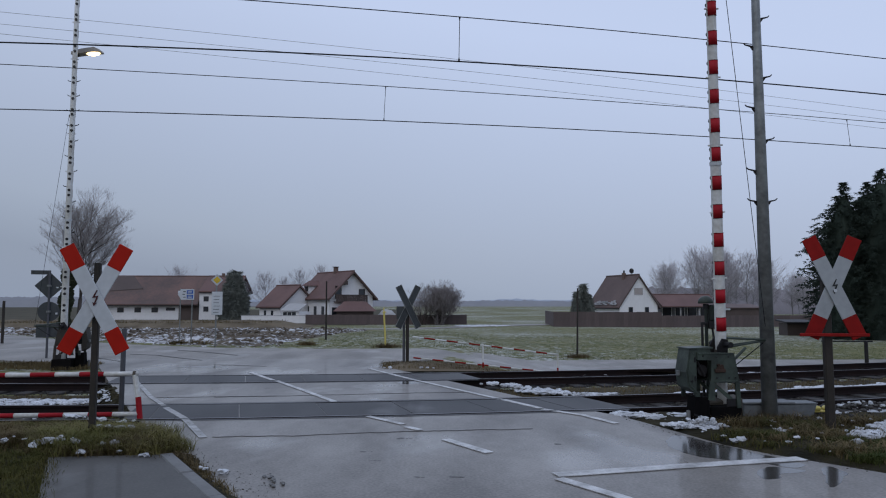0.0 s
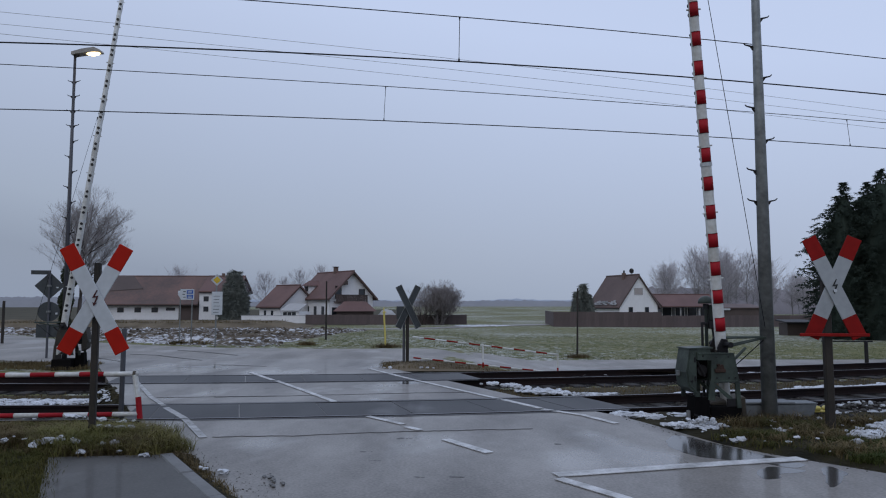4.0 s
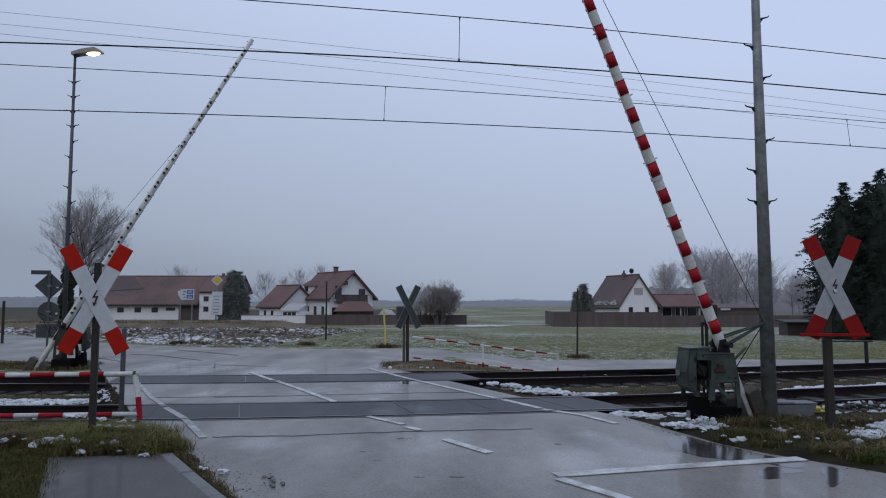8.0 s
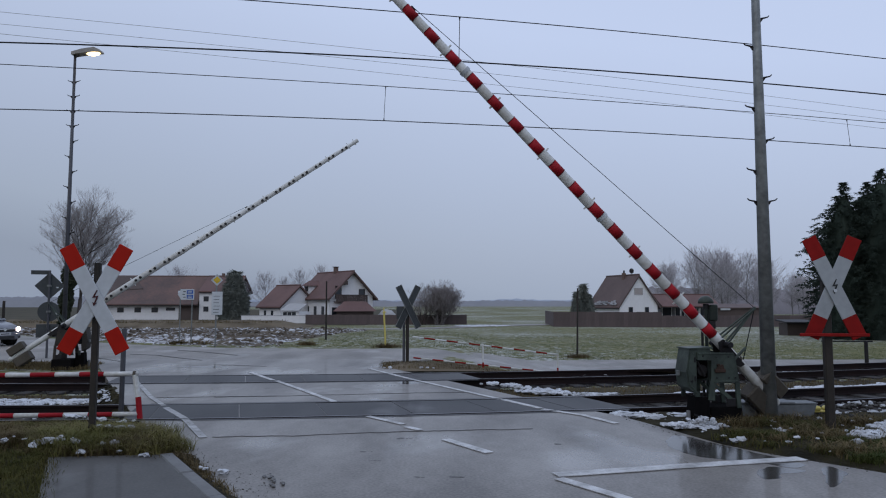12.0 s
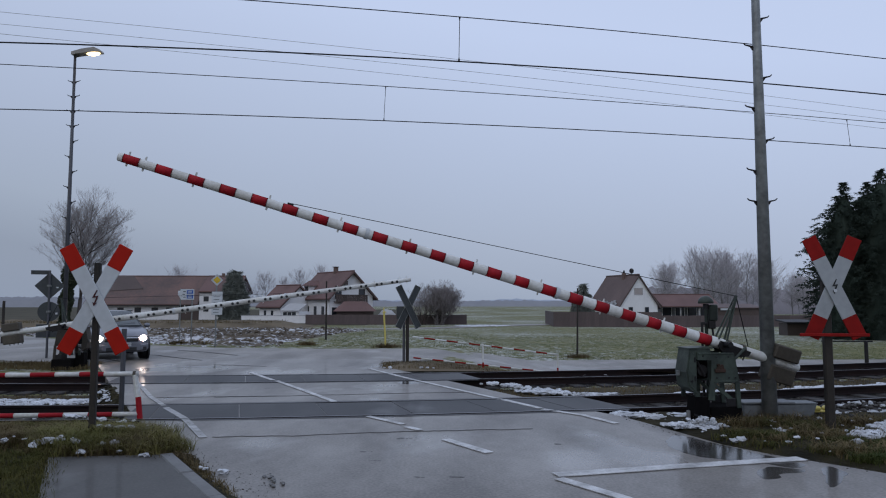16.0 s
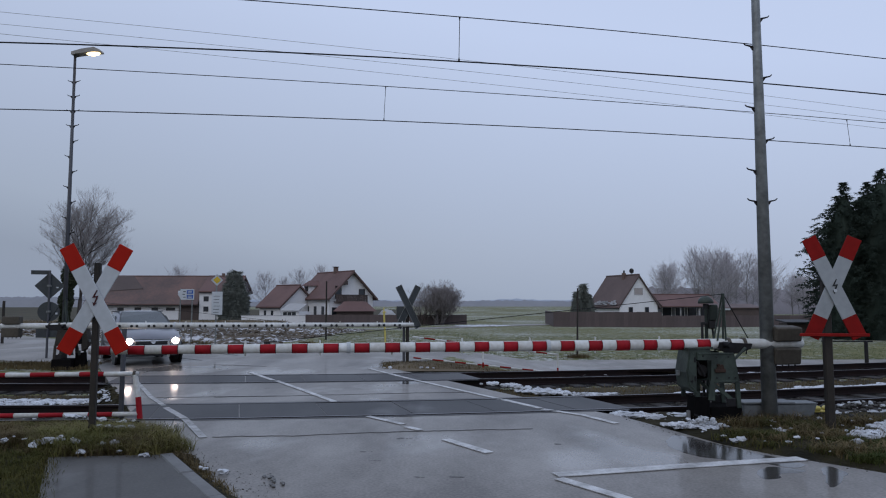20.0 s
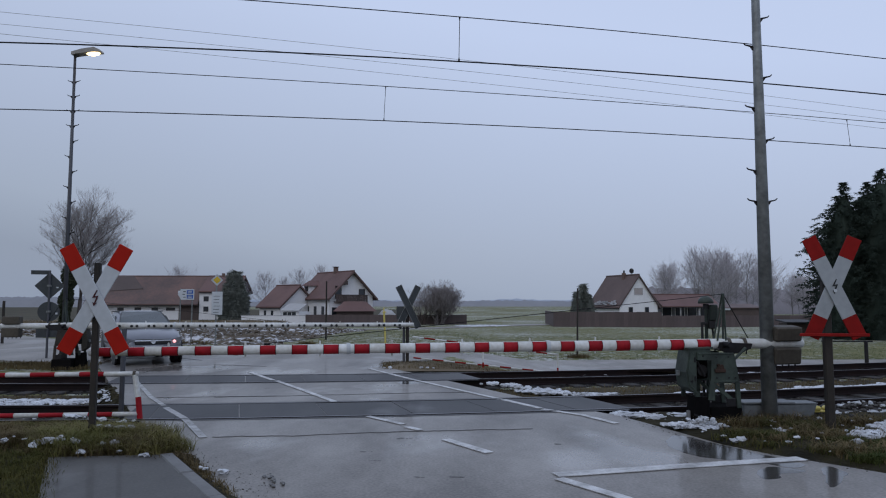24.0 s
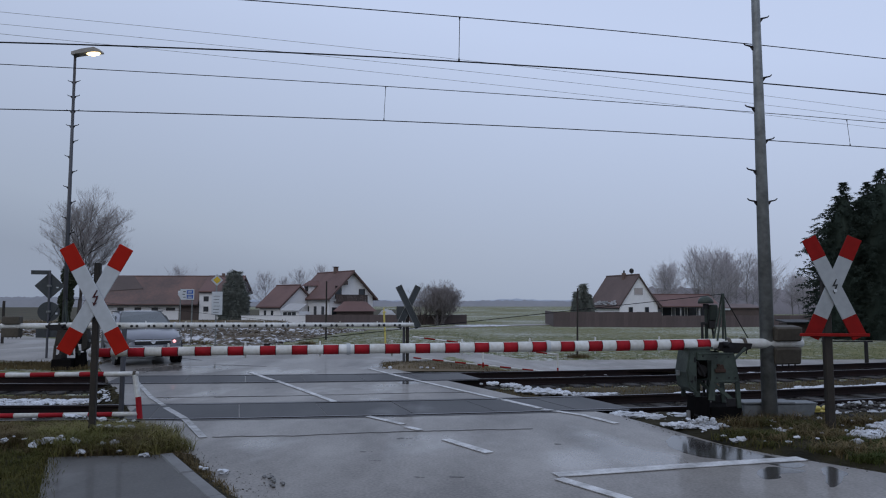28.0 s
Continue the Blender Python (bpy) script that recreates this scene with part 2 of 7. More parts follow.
POST_BROWN = mat("brown_steel_post", (0.036, 0.030, 0.024), (0.018, 0.016, 0.014), rough=0.65, metal=0.1, scale=4, spec=0.3)
GREEN = mat("green_machine_paint", (0.050, 0.068, 0.054), (0.022, 0.029, 0.024), rough=0.5, scale=3.5, big=1.0, spec=0.35)
GREEN_DARK = mat("dark_green_paint", (0.024, 0.034, 0.027), (0.012, 0.016, 0.013), rough=0.6, scale=4, spec=0.3)
IRON = mat("cast_iron_weight", (0.088, 0.077, 0.060), (0.046, 0.040, 0.032), rough=0.65, metal=0.1, scale=3, spec=0.25)
WIRE = mat("oxidised_copper_wire", (0.012, 0.013, 0.015), rough=0.7, metal=0.2, bump=0, spec=0.2)
BLACK = mat("black_rubber", (0.009, 0.009, 0.010), rough=0.7, scale=3, spec=0.2)
MATT_BLACK = mat("matt_black_steel", (0.004, 0.004, 0.0045), (0.009, 0.008, 0.008), rough=0.9, scale=3, spec=0.04)
HOLE = mat("black_bolt_cap", (0.006, 0.006, 0.007), rough=0.5, bump=0)
YELLOW = mat("yellow_paint", (0.56, 0.47, 0.11), (0.42, 0.35, 0.09), rough=0.5, scale=3)
YELLOW_SIGN = mat("yellow_sign_face", (0.62, 0.42, 0.02), rough=0.45, bump=0)
BLUE_SIGN = mat("blue_sign_face", (0.02, 0.09, 0.36), rough=0.45, bump=0)
LAMP_GLOW = mat("lamp_glass_lit", (0.9, 0.8, 0.6), rough=0.3, bump=0, emit=(1.0, 0.72, 0.36), power=3.2)
HOUSE_WHITE = mat("white_render", (0.76, 0.76, 0.76), (0.64, 0.64, 0.64), rough=0.85, scale=0.4)
HOUSE_GREY = mat("grey_render", (0.40, 0.40, 0.40), (0.30, 0.30, 0.30), rough=0.85, scale=0.4)
# outhouse wall, with the open front's shade put into its colour
PORCH_WALL = mat("shaded_grey_boards", (0.17, 0.18, 0.20), (0.12, 0.128, 0.14), rough=0.8, scale=0.6)
ROOF_RED = mat("red_clay_tiles", (0.142, 0.076, 0.066), (0.098, 0.056, 0.050), rough=0.75, scale=0.7, bump=0.6, bscale=9)
ROOF_BARN = mat("weathered_barn_tiles", (0.150, 0.088, 0.074), (0.082, 0.062, 0.058), rough=0.8, scale=0.35, bump=0.6, bscale=9, big=0.6)
ROOF_DARK = mat("darker_hip_tiles", (0.098, 0.072, 0.065), (0.074, 0.058, 0.054), rough=0.85, scale=0.7, bump=0.6, bscale=9)
ROOF_OLD = mat("old_brown_tiles", (0.120, 0.081, 0.073), (0.085, 0.060, 0.055), rough=0.75, scale=0.7, bump=0.6, bscale=9)
WOOD_DARK = mat("dark_stained_boards", (0.052, 0.038, 0.033), (0.078, 0.057, 0.050), rough=0.75, scale=1.5, rand=0.2)
FENCE_WOOD = mat("brown_fence_boards", (0.108, 0.082, 0.079), (0.076, 0.058, 0.057), rough=0.8, scale=1.5, rand=0.12)
PANE = mat("dark_window_glass", (0.03, 0.035, 0.042), rough=0.12, bump=0)
CHIMNEY = mat("chimney_brick", (0.16, 0.10, 0.08), (0.10, 0.07, 0.06), rough=0.8, scale=2)
SHUTTER = mat("shutter_wood", (0.40, 0.36, 0.34), (0.31, 0.28, 0.265), rough=0.7, scale=2)
BARK = mat("wet_bark", (0.075, 0.062, 0.054), (0.045, 0.038, 0.034), rough=0.8, scale=1.5)
BARK_BUSH = mat("grey_bush_bark", (0.14, 0.126, 0.122), (0.10, 0.09, 0.087), rough=0.85, scale=1.5)
TWIG = mat("bare_twigs", (0.29, 0.27, 0.268), (0.21, 0.195, 0.19), rough=0.9, scale=0.5, bump=0, spec=0.1)
TWIG_DARK = mat("dense_bush_twigs", (0.26, 0.238, 0.236), (0.19, 0.172, 0.17), rough=0.9, scale=0.5, bump=0, spec=0.1)
# far twigs: pale because haze is painted into their colour
TWIG_FAR = mat("haze_paled_twigs", (0.44, 0.42, 0.44), (0.35, 0.335, 0.35), rough=0.95, scale=0.2, bump=0, spec=0.1)
NEEDLE = mat("spruce_needles", (0.030, 0.042, 0.034), (0.047, 0.061, 0.050), rough=0.95, scale=1.2, bump=0, spec=0.02)
NEEDLE_TH = mat("cypress_foliage", (0.138, 0.154, 0.138), (0.18, 0.194, 0.17), rough=0.9, scale=1.2, bump=0, spec=0.1)
HEDGE = mat("hedge_leaves", (0.045, 0.042, 0.034), (0.07, 0.06, 0.048), rough=0.85, scale=1.5, bump=0)
# distance haze is mixed into these two pale colours
FAR_WOOD = mat("haze_tinted_far_wood", (0.215, 0.222, 0.238), (0.255, 0.262, 0.28), rough=1.0, scale=0.02, bump=0, spec=0.0)
FAR_HILL = mat("haze_tinted_far_hill", (0.30, 0.34, 0.40), (0.34, 0.38, 0.44), rough=1.0, scale=0.01, bump=0, spec=0.0)
CAR_PAINT = mat("silver_blue_car_paint", (0.165, 0.172, 0.195), (0.135, 0.142, 0.162), rough=0.38, metal=0.5, scale=1, bump=0, coat=0.5)
CAR_GLASS = mat("car_window_glass", (0.050, 0.062, 0.064), (0.04, 0.05, 0.052), rough=0.06, bump=0, spec=0.7)
CAR_BLACK = mat("black_car_plastic", (0.014, 0.014, 0.015), rough=0.45, bump=0)
CHROME = mat("chrome_trim", (0.85, 0.86, 0.88), rough=0.22, metal=0.9, bump=0)
RIM = mat("alloy_wheel", (0.32, 0.33, 0.34), rough=0.35, metal=0.8, bump=0)
HEADLAMP = mat("headlamp_lens", (0.24, 0.25, 0.27), (0.12, 0.12, 0.13), rough=0.15, metal=0.3, bump=0, coat=0.6)
BEAM = mat("lit_headlamp_bulb", (1.0, 1.0, 0.95), rough=0.3, bump=0, emit=(1.0, 0.80, 0.70), power=32.0)
SIDE_LAMP = mat("side_lamp_glow", (1.0, 0.5, 0.5), rough=0.3, bump=0, emit=(1.0, 0.40, 0.42), power=1.5)
WATER = mat("puddle_water", (0.05, 0.047, 0.043), (0.035, 0.033, 0.03), rough=0.12, rvar=0.07, scale=1, bump=0)
TAR = mat("tar_seam", (0.085, 0.080, 0.074), (0.040, 0.038, 0.036), rough=0.5, scale=2.5, bump=0)
PLATE = mat("number_plate", (0.52, 0.53, 0.54), rough=0.5, bump=0)


# ---------------------------------------------------------------- shape helpers
def link_mesh(name, bm, material, parent=None, label="", smooth=False):
    me = bpy.data.meshes.new(name)
    bmesh.ops.recalc_face_normals(bm, faces=bm.faces)
    bm.to_mesh(me)
    bm.free()
    me.materials.append(material)
    if smooth:
        for f in me.polygons:
            f.use_smooth = True
    ob = new(name, me)
    if parent:
        ob.parent = parent
    if label:
        ob["label"] = label
    return ob


def part(name, bm, material, parent, label="", smooth=False, at=None):
    ob = link_mesh(name, bm, material, parent, label, smooth)
    if at is not None:
        ob.matrix_basis = at
    return ob


def raw(name, verts, faces, material, parent=None, smooth=False):
    me = bpy.data.meshes.new(name)
    me.from_pydata([tuple(v) for v in verts], [], [tuple(f) for f in faces])
    me.update()
    me.materials.append(material)
    if smooth:
        for f in me.polygons:
            f.use_smooth = True
    ob = new(name, me)
    if parent:
        ob.parent = parent
    return ob


def empty(name, m, label, category, group="", kind=""):
    ob = new(name)
    ob.empty_display_size = 0.2
    ob.matrix_basis = m
    return tagged(ob, label, category, group, kind)


def shared(name, me, parent, m):
    ob = new(name, me)
    ob.parent = parent
    ob.matrix_basis = m
    return ob


def box(bm, x0, x1, y0, y1, z0, z1, bevel=0.0, m=None):
    vs = [bm.verts.new((x, y, z)) for x in (x0, x1) for y in (y0, y1) for z in (z0, z1)]
    fs = [bm.faces.new([vs[i] for i in q]) for q in ((0, 1, 3, 2), (4, 6, 7, 5), (0, 4, 5, 1), (2, 3, 7, 6), (0, 2, 6, 4), (1, 5, 7, 3))]
    if bevel:
        es = list({e for f in fs for e in f.edges})
        got = bmesh.ops.bevel(bm, geom=es, offset=bevel, segments=1, affect="EDGES")
        vs = list({v for f in got["faces"] for v in f.verts} | {v for v in vs if v.is_valid})
    if m is not None:
        bmesh.ops.transform(bm, matrix=m, verts=[v for v in vs if v.is_valid])
    return bm


def boxed(x0, x1, y0, y1, z0, z1, bevel=0.0, m=None):
    return box(bmesh.new(), x0, x1, y0, y1, z0, z1, bevel, m)


def tube(bm, a, b, r0, r1=None, n=8, cap=True):
    a, b = Vector(a), Vector(b)
    r1 = r0 if r1 is None else r1
    q = (b - a).to_track_quat("Z", "Y")
    rings = []
    for c, r in ((a, r0), (b, r1)):
        rings.append([bm.verts.new(c + q @ Vector((r * math.cos(2 * math.pi * i / n), r * math.sin(2 * math.pi * i / n), 0))) for i in range(n)])
    for i in range(n):
        bm.faces.new((rings[0][i], rings[0][(i + 1) % n], rings[1][(i + 1) % n], rings[1][i]))
    if cap:
        bm.faces.new(rings[0][::-1])
        bm.faces.new(rings[1])
    return bm


def tubed(a, b, r0, r1=None, n=8):
    return tube(bmesh.new(), a, b, r0, r1, n)


def prism(bm, outline, h0, h1, axis="z"):
    """A closed outline of 2D points drawn out from h0 to h1 along an axis."""
    def at(p, h):
        return {"z": (p[0], p[1], h), "y": (p[0], h, p[1]), "x": (h, p[0], p[1])}[axis]
    a = [bm.verts.new(at(p, h0)) for p in outline]
    b = [bm.verts.new(at(p, h1)) for p in outline]
    k = len(outline)
    for i in range(k):
        bm.faces.new((a[i], a[(i + 1) % k], b[(i + 1) % k], b[i]))
    bm.faces.new(a[::-1])
    bm.faces.new(b)
    return bm


def prismed(outline, h0, h1, axis="z"):
    return prism(bmesh.new(), outline, h0, h1, axis)


def ball(bm, c, r, sub=1, squash=(1, 1, 1), rough=0.0, seed=0):
    got = bmesh.ops.create_icosphere(bm, subdivisions=sub, radius=1.0)
    rng = random.Random(seed)
    for v in got["verts"]:
        k = r * (1 + rng.uniform(-rough, rough))
        v.co = Vector((c[0] + v.co.x * k * squash[0], c[1] + v.co.y * k * squash[1], c[2] + v.co.z * k * squash[2]))
    return bm


def disc(bm, c, r, depth, n=24, axis="y"):
    c = Vector(c)
    d = Vector({"x": (1, 0, 0), "y": (0, 1, 0), "z": (0, 0, 1)}[axis])
    return tube(bm, c, c + d * depth, r, r, n)


# ---------------------------------------------------------------- the lie of the land
def step01(x, a, b):
    u = min(max((x - a) / (b - a), 0.0), 1.0)
    return u * u * (3 - 2 * u)


def lie(x, y):
    """Height of the roads and fields: level at the tracks, then falling gently to the meadows."""
    return -1.2 * step01(y, 30, 90) - 0.5 * step01(x, 0.0, 3.5) * step01(y, 18.0, 19.2) * (1 - step01(y, 30, 85))


def near_track(x):
    return 11.65 + 0.16 * x + (0.009 * x * x if abs(x) < 12 else 0.009 * 144 + 0.216 * (abs(x) - 12))


def far_track(x):
    return 16.42 + 0.15 * x + (0.007 * x * x if abs(x) < 12 else 0.007 * 144 + 0.168 * (abs(x) - 12))


def ground_height(x, y):
    mid_line = 0.5 * (near_track(x) + far_track(x))
    d = abs(y - mid_line)
    bed = 1 - step01(d, 4.0, 4.7)
    return lie(x, y) - 0.05 - 0.13 * bed


def sheet(name, xs, ys, height, material, smooth=True):
    verts = [(x, y, height(x, y)) for y in ys for x in xs]
    k = len(xs)
    faces = [(j * k + i, j * k + i + 1, (j + 1) * k + i + 1, (j + 1) * k + i) for j in range(len(ys) - 1) for i in range(k - 1)]
    return raw(name, verts, faces, material, smooth=smooth)


def steps(*spans):
    out = []
    for a, b, d in spans:
        k = max(1, round((b - a) / d))
        out += [a + (b - a) * i / k for i in range(k)]
    return out + [spans[-1][1]]


XS = steps((-1600, -300, 130), (-300, -60, 30), (-60, -16, 4), (-16, 16, 0.6), (16, 60, 3), (60, 300, 30), (300, 1600, 130))
YS = steps((-300, -20, 40), (-20, 5, 2.5), (5, 24, 0.4), (24, 32, 1), (32, 110, 4), (110, 400, 40), (400, 2600, 220))
ground = sheet("ground", XS, YS, ground_height, GRASS)
tagged(ground, "winter meadow of short grass under thin patchy snow", "ground", kind="structure")


def resample(pts, k):
    pts = [Vector(p) for p in pts]
    acc = [0.0]
    for a, b in zip(pts, pts[1:]):
        acc.append(acc[-1] + (b - a).length)
    out = []
    for i in range(k):
        s = acc[-1] * i / (k - 1)
        j = max(0, min(len(pts) - 2, next((q for q in range(len(acc) - 1) if acc[q + 1] >= s), len(pts) - 2)))
        u = (s - acc[j]) / (acc[j + 1] - acc[j])
        out.append(pts[j].lerp(pts[j + 1], u))
    return out


def ribbon(name, near_edge, far_edge, material, k=60, across=6, lift=0.0, depth=0.12, height=lie):
    """A paved strip between two edges, lying on the land, with edges of some depth."""
    a, b = resample(near_edge, k), resample(far_edge, k)
    verts, faces = [], []
    for i in range(k):
        for j in range(across + 1):
            p = a[i].lerp(b[i], j / across)
            verts.append((p.x, p.y, height(p.x, p.y) + lift))
    w = across + 1
    for i in range(k - 1):
        for j in range(across):
            faces.append((i * w + j, (i + 1) * w + j, (i + 1) * w + j + 1, i * w + j + 1))
    base = len(verts)
    for j in (0, across):
        for i in range(k):
            x, y, z = verts[i * w + j]
            verts.append((x, y, z - depth))
    for s, j in enumerate((0, across)):
        for i in range(k - 1):
            q = (i * w + j, base + s * k + i, base + s * k + i + 1, (i + 1) * w + j)
            faces.append(q if s == 0 else q[::-1])
    return raw(name, verts, faces, material, smooth=False)


# the road over the crossing, running from beside the camera to the junction
ROAD_LEFT = [(14.2, -19.0), (2.1, 0.0), (-1.88, 6.25), (-2.95, 7.92), (-3.7, 9.2), (-4.95, 11.3), (-7.1, 15.2), (-9.4, 19.4), (-10.6, 21.6)]
ROAD_RIGHT = [(26.0, -19.0), (9.0, 0.0), (5.6, 5.6), (4.39, 7.15), (3.4, 8.35), (2.7, 10.6), (1.45, 12.8), (-1.35, 18.5), (-1.9, 21.4)]
road = ribbon("road", ROAD_LEFT, ROAD_RIGHT, ASPHALT, k=90, across=8, depth=0.3, height=lambda x, y: 0.0)
tagged(road, "wet dark grey asphalt road leading over the railway", "road", kind="structure")
SIDE_NEAR = [(-150, 95), (-70, 55), (-40, 38), (-25, 28), (-16, 22.6), (-12.3, 20.7), (-10.5, 20.3), (-6.0, 20.1), (-1.8, 20.4), (0.3, 21.6), (4.2, 22.4), (9, 22.7), (15, 22.5), (45, 24), (150, 34)]
SIDE_FAR = [(-150, 112), (-70, 68), (-45, 55), (-26, 41.5), (-18.8, 34.2), (-13.2, 29.3), (-8.5, 27.0), (-3.9, 26.4), (0.3, 26.6), (4.7, 27.4), (9.3, 27.9), (15, 27.7), (45, 29.2), (150, 39)]
side_road = ribbon("side_road", SIDE_NEAR, SIDE_FAR, ASPHALT_FAR, k=160, across=10, lift=-0.006, depth=0.14)
tagged(side_road, "wet grey asphalt road running beside the railway", "road", kind="structure")
farm_road = ribbon("farm_road", [(-90, 47), (-38, 55.5), (-22, 60.5), (-4, 74), (5, 88), (14, 95), (60, 104)],
                   [(-90, 51), (-38, 59.5), (-22, 65), (-5, 79), (3.6, 92.5), (13, 99), (60, 108)], ASPHALT_FAR, k=70, across=3, lift=0.0, depth=0.1)
tagged(farm_road, "pale wet lane across the fields", "road", kind="structure")

# ploughed strip with furrows beyond the side road
def field_near(x):
    for (xa, ya), (xb, yb) in zip(SIDE_FAR, SIDE_FAR[1:]):
        if xa <= x <= xb:
            return ya + (yb - ya) * (x - xa) / (xb - xa) + 0.9
    return 28.0


def field_far(x):
    return 56.0 + 0.30 * (x + 38)


def furrow_height(x, v):
    y = field_near(x) + v * (field_far(x) - field_near(x))
    edge = step01(x, -36, -34) * (1 - step01(x, -9, -5.5)) * step01(v, 0.0, 0.07) * (1 - step01(v, 0.93, 1.0))
    row = 0.10 * math.sin((y + 0.8 * x) * 3.6) + 0.2 * noise.noise((x * 1.4, y * 1.4, 3.0))
    return lie(x, y) - 0.09 + edge * (0.13 + row)


PX, PV = steps((-36, -5.5, 0.25)), steps((0, 1, 0.012))
ploughed = raw("ploughed_field", [(x, field_near(x) + v * (field_far(x) - field_near(x)), furrow_height(x, v)) for v in PV for x in PX],
               [(j * len(PX) + i, j * len(PX) + i + 1, (j + 1) * len(PX) + i + 1, (j + 1) * len(PX) + i)
                for j in range(len(PV) - 1) for i in range(len(PX) - 1)], PLOUGHED)
tagged(ploughed, "ploughed brown field strip with lumps of snow", "field", kind="structure")
bank = sheet("grass_bank", steps((-110, -16, 2.0)), steps((80, 93, 0.8)),
             lambda x, y: lie(x, y) - 0.05 + (0.75 + 0.3 * noise.noise((x * 0.3, y * 0.5, 0))) * step01(y, 80, 85) * (1 - step01(y, 89, 93)) * (1 - step01(x, -20, -16)), DRYBANK)
tagged(bank, "low bank of dry brown grass before the farm", "bank", kind="structure")

stubble = sheet("stubble_field", steps((-420, -60, 30), (-60, -6, 6)), steps((94, 130, 6), (130, 330, 40)), lambda x, y: lie(x, y) - 0.02 - 0.1 * step01(x, -12, -6), STUBBLE)
far_field = sheet("far_field", steps((-1500, -400, 110), (-400, -120, 28)), steps((325, 1400, 107)), lambda x, y: lie(x, y) - 0.02 - 0.5 * step01(x, -150, -120), STUBBLE)
tagged(far_field, "dark winter fields towards the horizon", "field", kind="structure")
tagged(stubble, "dark stubble field round the farm", "field", kind="structure")

# ---------------------------------------------------------------- railway
RAIL_OUTLINE = [(-0.06, -0.15), (0.06, -0.15), (0.06, -0.138), (0.012, -0.12), (0.012, -0.045), (0.034, -0.035), (0.034, -0.004), (0.028, 0.0),
                (-0.028, 0.0), (-0.034, -0.004), (-0.034, -0.035), (-0.012, -0.045), (-0.012, -0.12), (-0.06, -0.138)]


def along(line, off, x):
    """A point off to the side of a track's middle line."""
    d = Vector((1.0, (line(x + 0.05) - line(x - 0.05)) / 0.1)).normalized()
    return Vector((x - d.y * off, line(x) + d.x * off)), d


def rail_mesh(line, off, x0, x1):
    xs = steps((x0, -14, 3.0), (-14, 16, 0.8), (16, x1, 3.0))
    verts, faces, k = [], [], len(RAIL_OUTLINE)
    for x in xs:
        p, d = along(line, off, x)
        for u, z in RAIL_OUTLINE:
            verts.append((p.x - d.y * u, p.y + d.x * u, z + 0.012))
    for i in range(len(xs) - 1):
        for j in range(k):
            faces.append((i * k + j, (i + 1) * k + j, (i + 1) * k + (j + 1) % k, i * k + (j + 1) % k))
    me = bpy.data.meshes.new("rail")
    me.from_pydata(verts, [], faces)
    me.materials.append(RAIL)
    me.materials.append(RAIL_TOP)
    for i in range(len(xs) - 1):
        me.polygons[i * k + 7].material_index = 1
    return me


def ballast_height(x, off):
    return -0.165 - 0.06 * step01(abs(off), 1.0, 1.45) + 0.015 * noise.noise((x * 3, off * 3, 1.0))


def build_track(name, line, label, x0, x1):
    t = empty(name, pose(0, 0, 0), label, "railway track", kind="structure")
    for off in (-0.7525, 0.7525):
        new("rail", rail_mesh(line, off, x0, x1)).parent = t
    offs = [-1.5, -1.2, -0.8, -0.4, 0, 0.4, 0.8, 1.2, 1.5]
    xs = steps((x0, -16, 4), (-16, 20, 0.3), (20, x1, 4))
    verts = []
    for x in xs:
        for o in offs:
            p, d = along(line, o, x)
            verts.append((p.x, p.y, ballast_height(x, o)))
    k = len(offs)
    bed = raw("ballast_bed", verts, [(i * k + j, (i + 1) * k + j, (i + 1) * k + j + 1, i * k + j + 1) for i in range(len(xs) - 1) for j in range(k - 1)], BALLAST, t, True)
    return t


track_near = build_track("track_near", near_track, "railway track with rusty rails on dark ballast", -90, 110)
track_far = build_track("track_far", far_track, "second railway track with rusty rails on dark ballast", -90, 110)

bm = boxed(-0.13, 0.13, -1.25, 1.25, -0.22, -0.142, 0.015)
sleeper_mesh = bpy.data.meshes.new("sleeper")
bm.to_mesh(sleeper_mesh)
bm.free()
sleeper_mesh.materials.append(SLEEPER)


def on_crossing(x, y):
    """True on the paved road over the tracks."""
    return -5.15 + (11.6 - y) * 0.545 < x < 2.1 + (11.6 - y) * 0.50


for line, t in ((near_track, track_near), (far_track, track_far)):
    for i in range(76):
        x = -18 + 0.63 * i
        p, d = along(line, 0, x)
        if not on_crossing(p.x, p.y):
            shared("sleeper", sleeper_mesh, t, Matrix.Translation((p.x, p.y, 0)) @ pose(0, 0, random.uniform(-0.01, 0.01), 0, 0, math.degrees(math.atan2(d.y, d.x))))

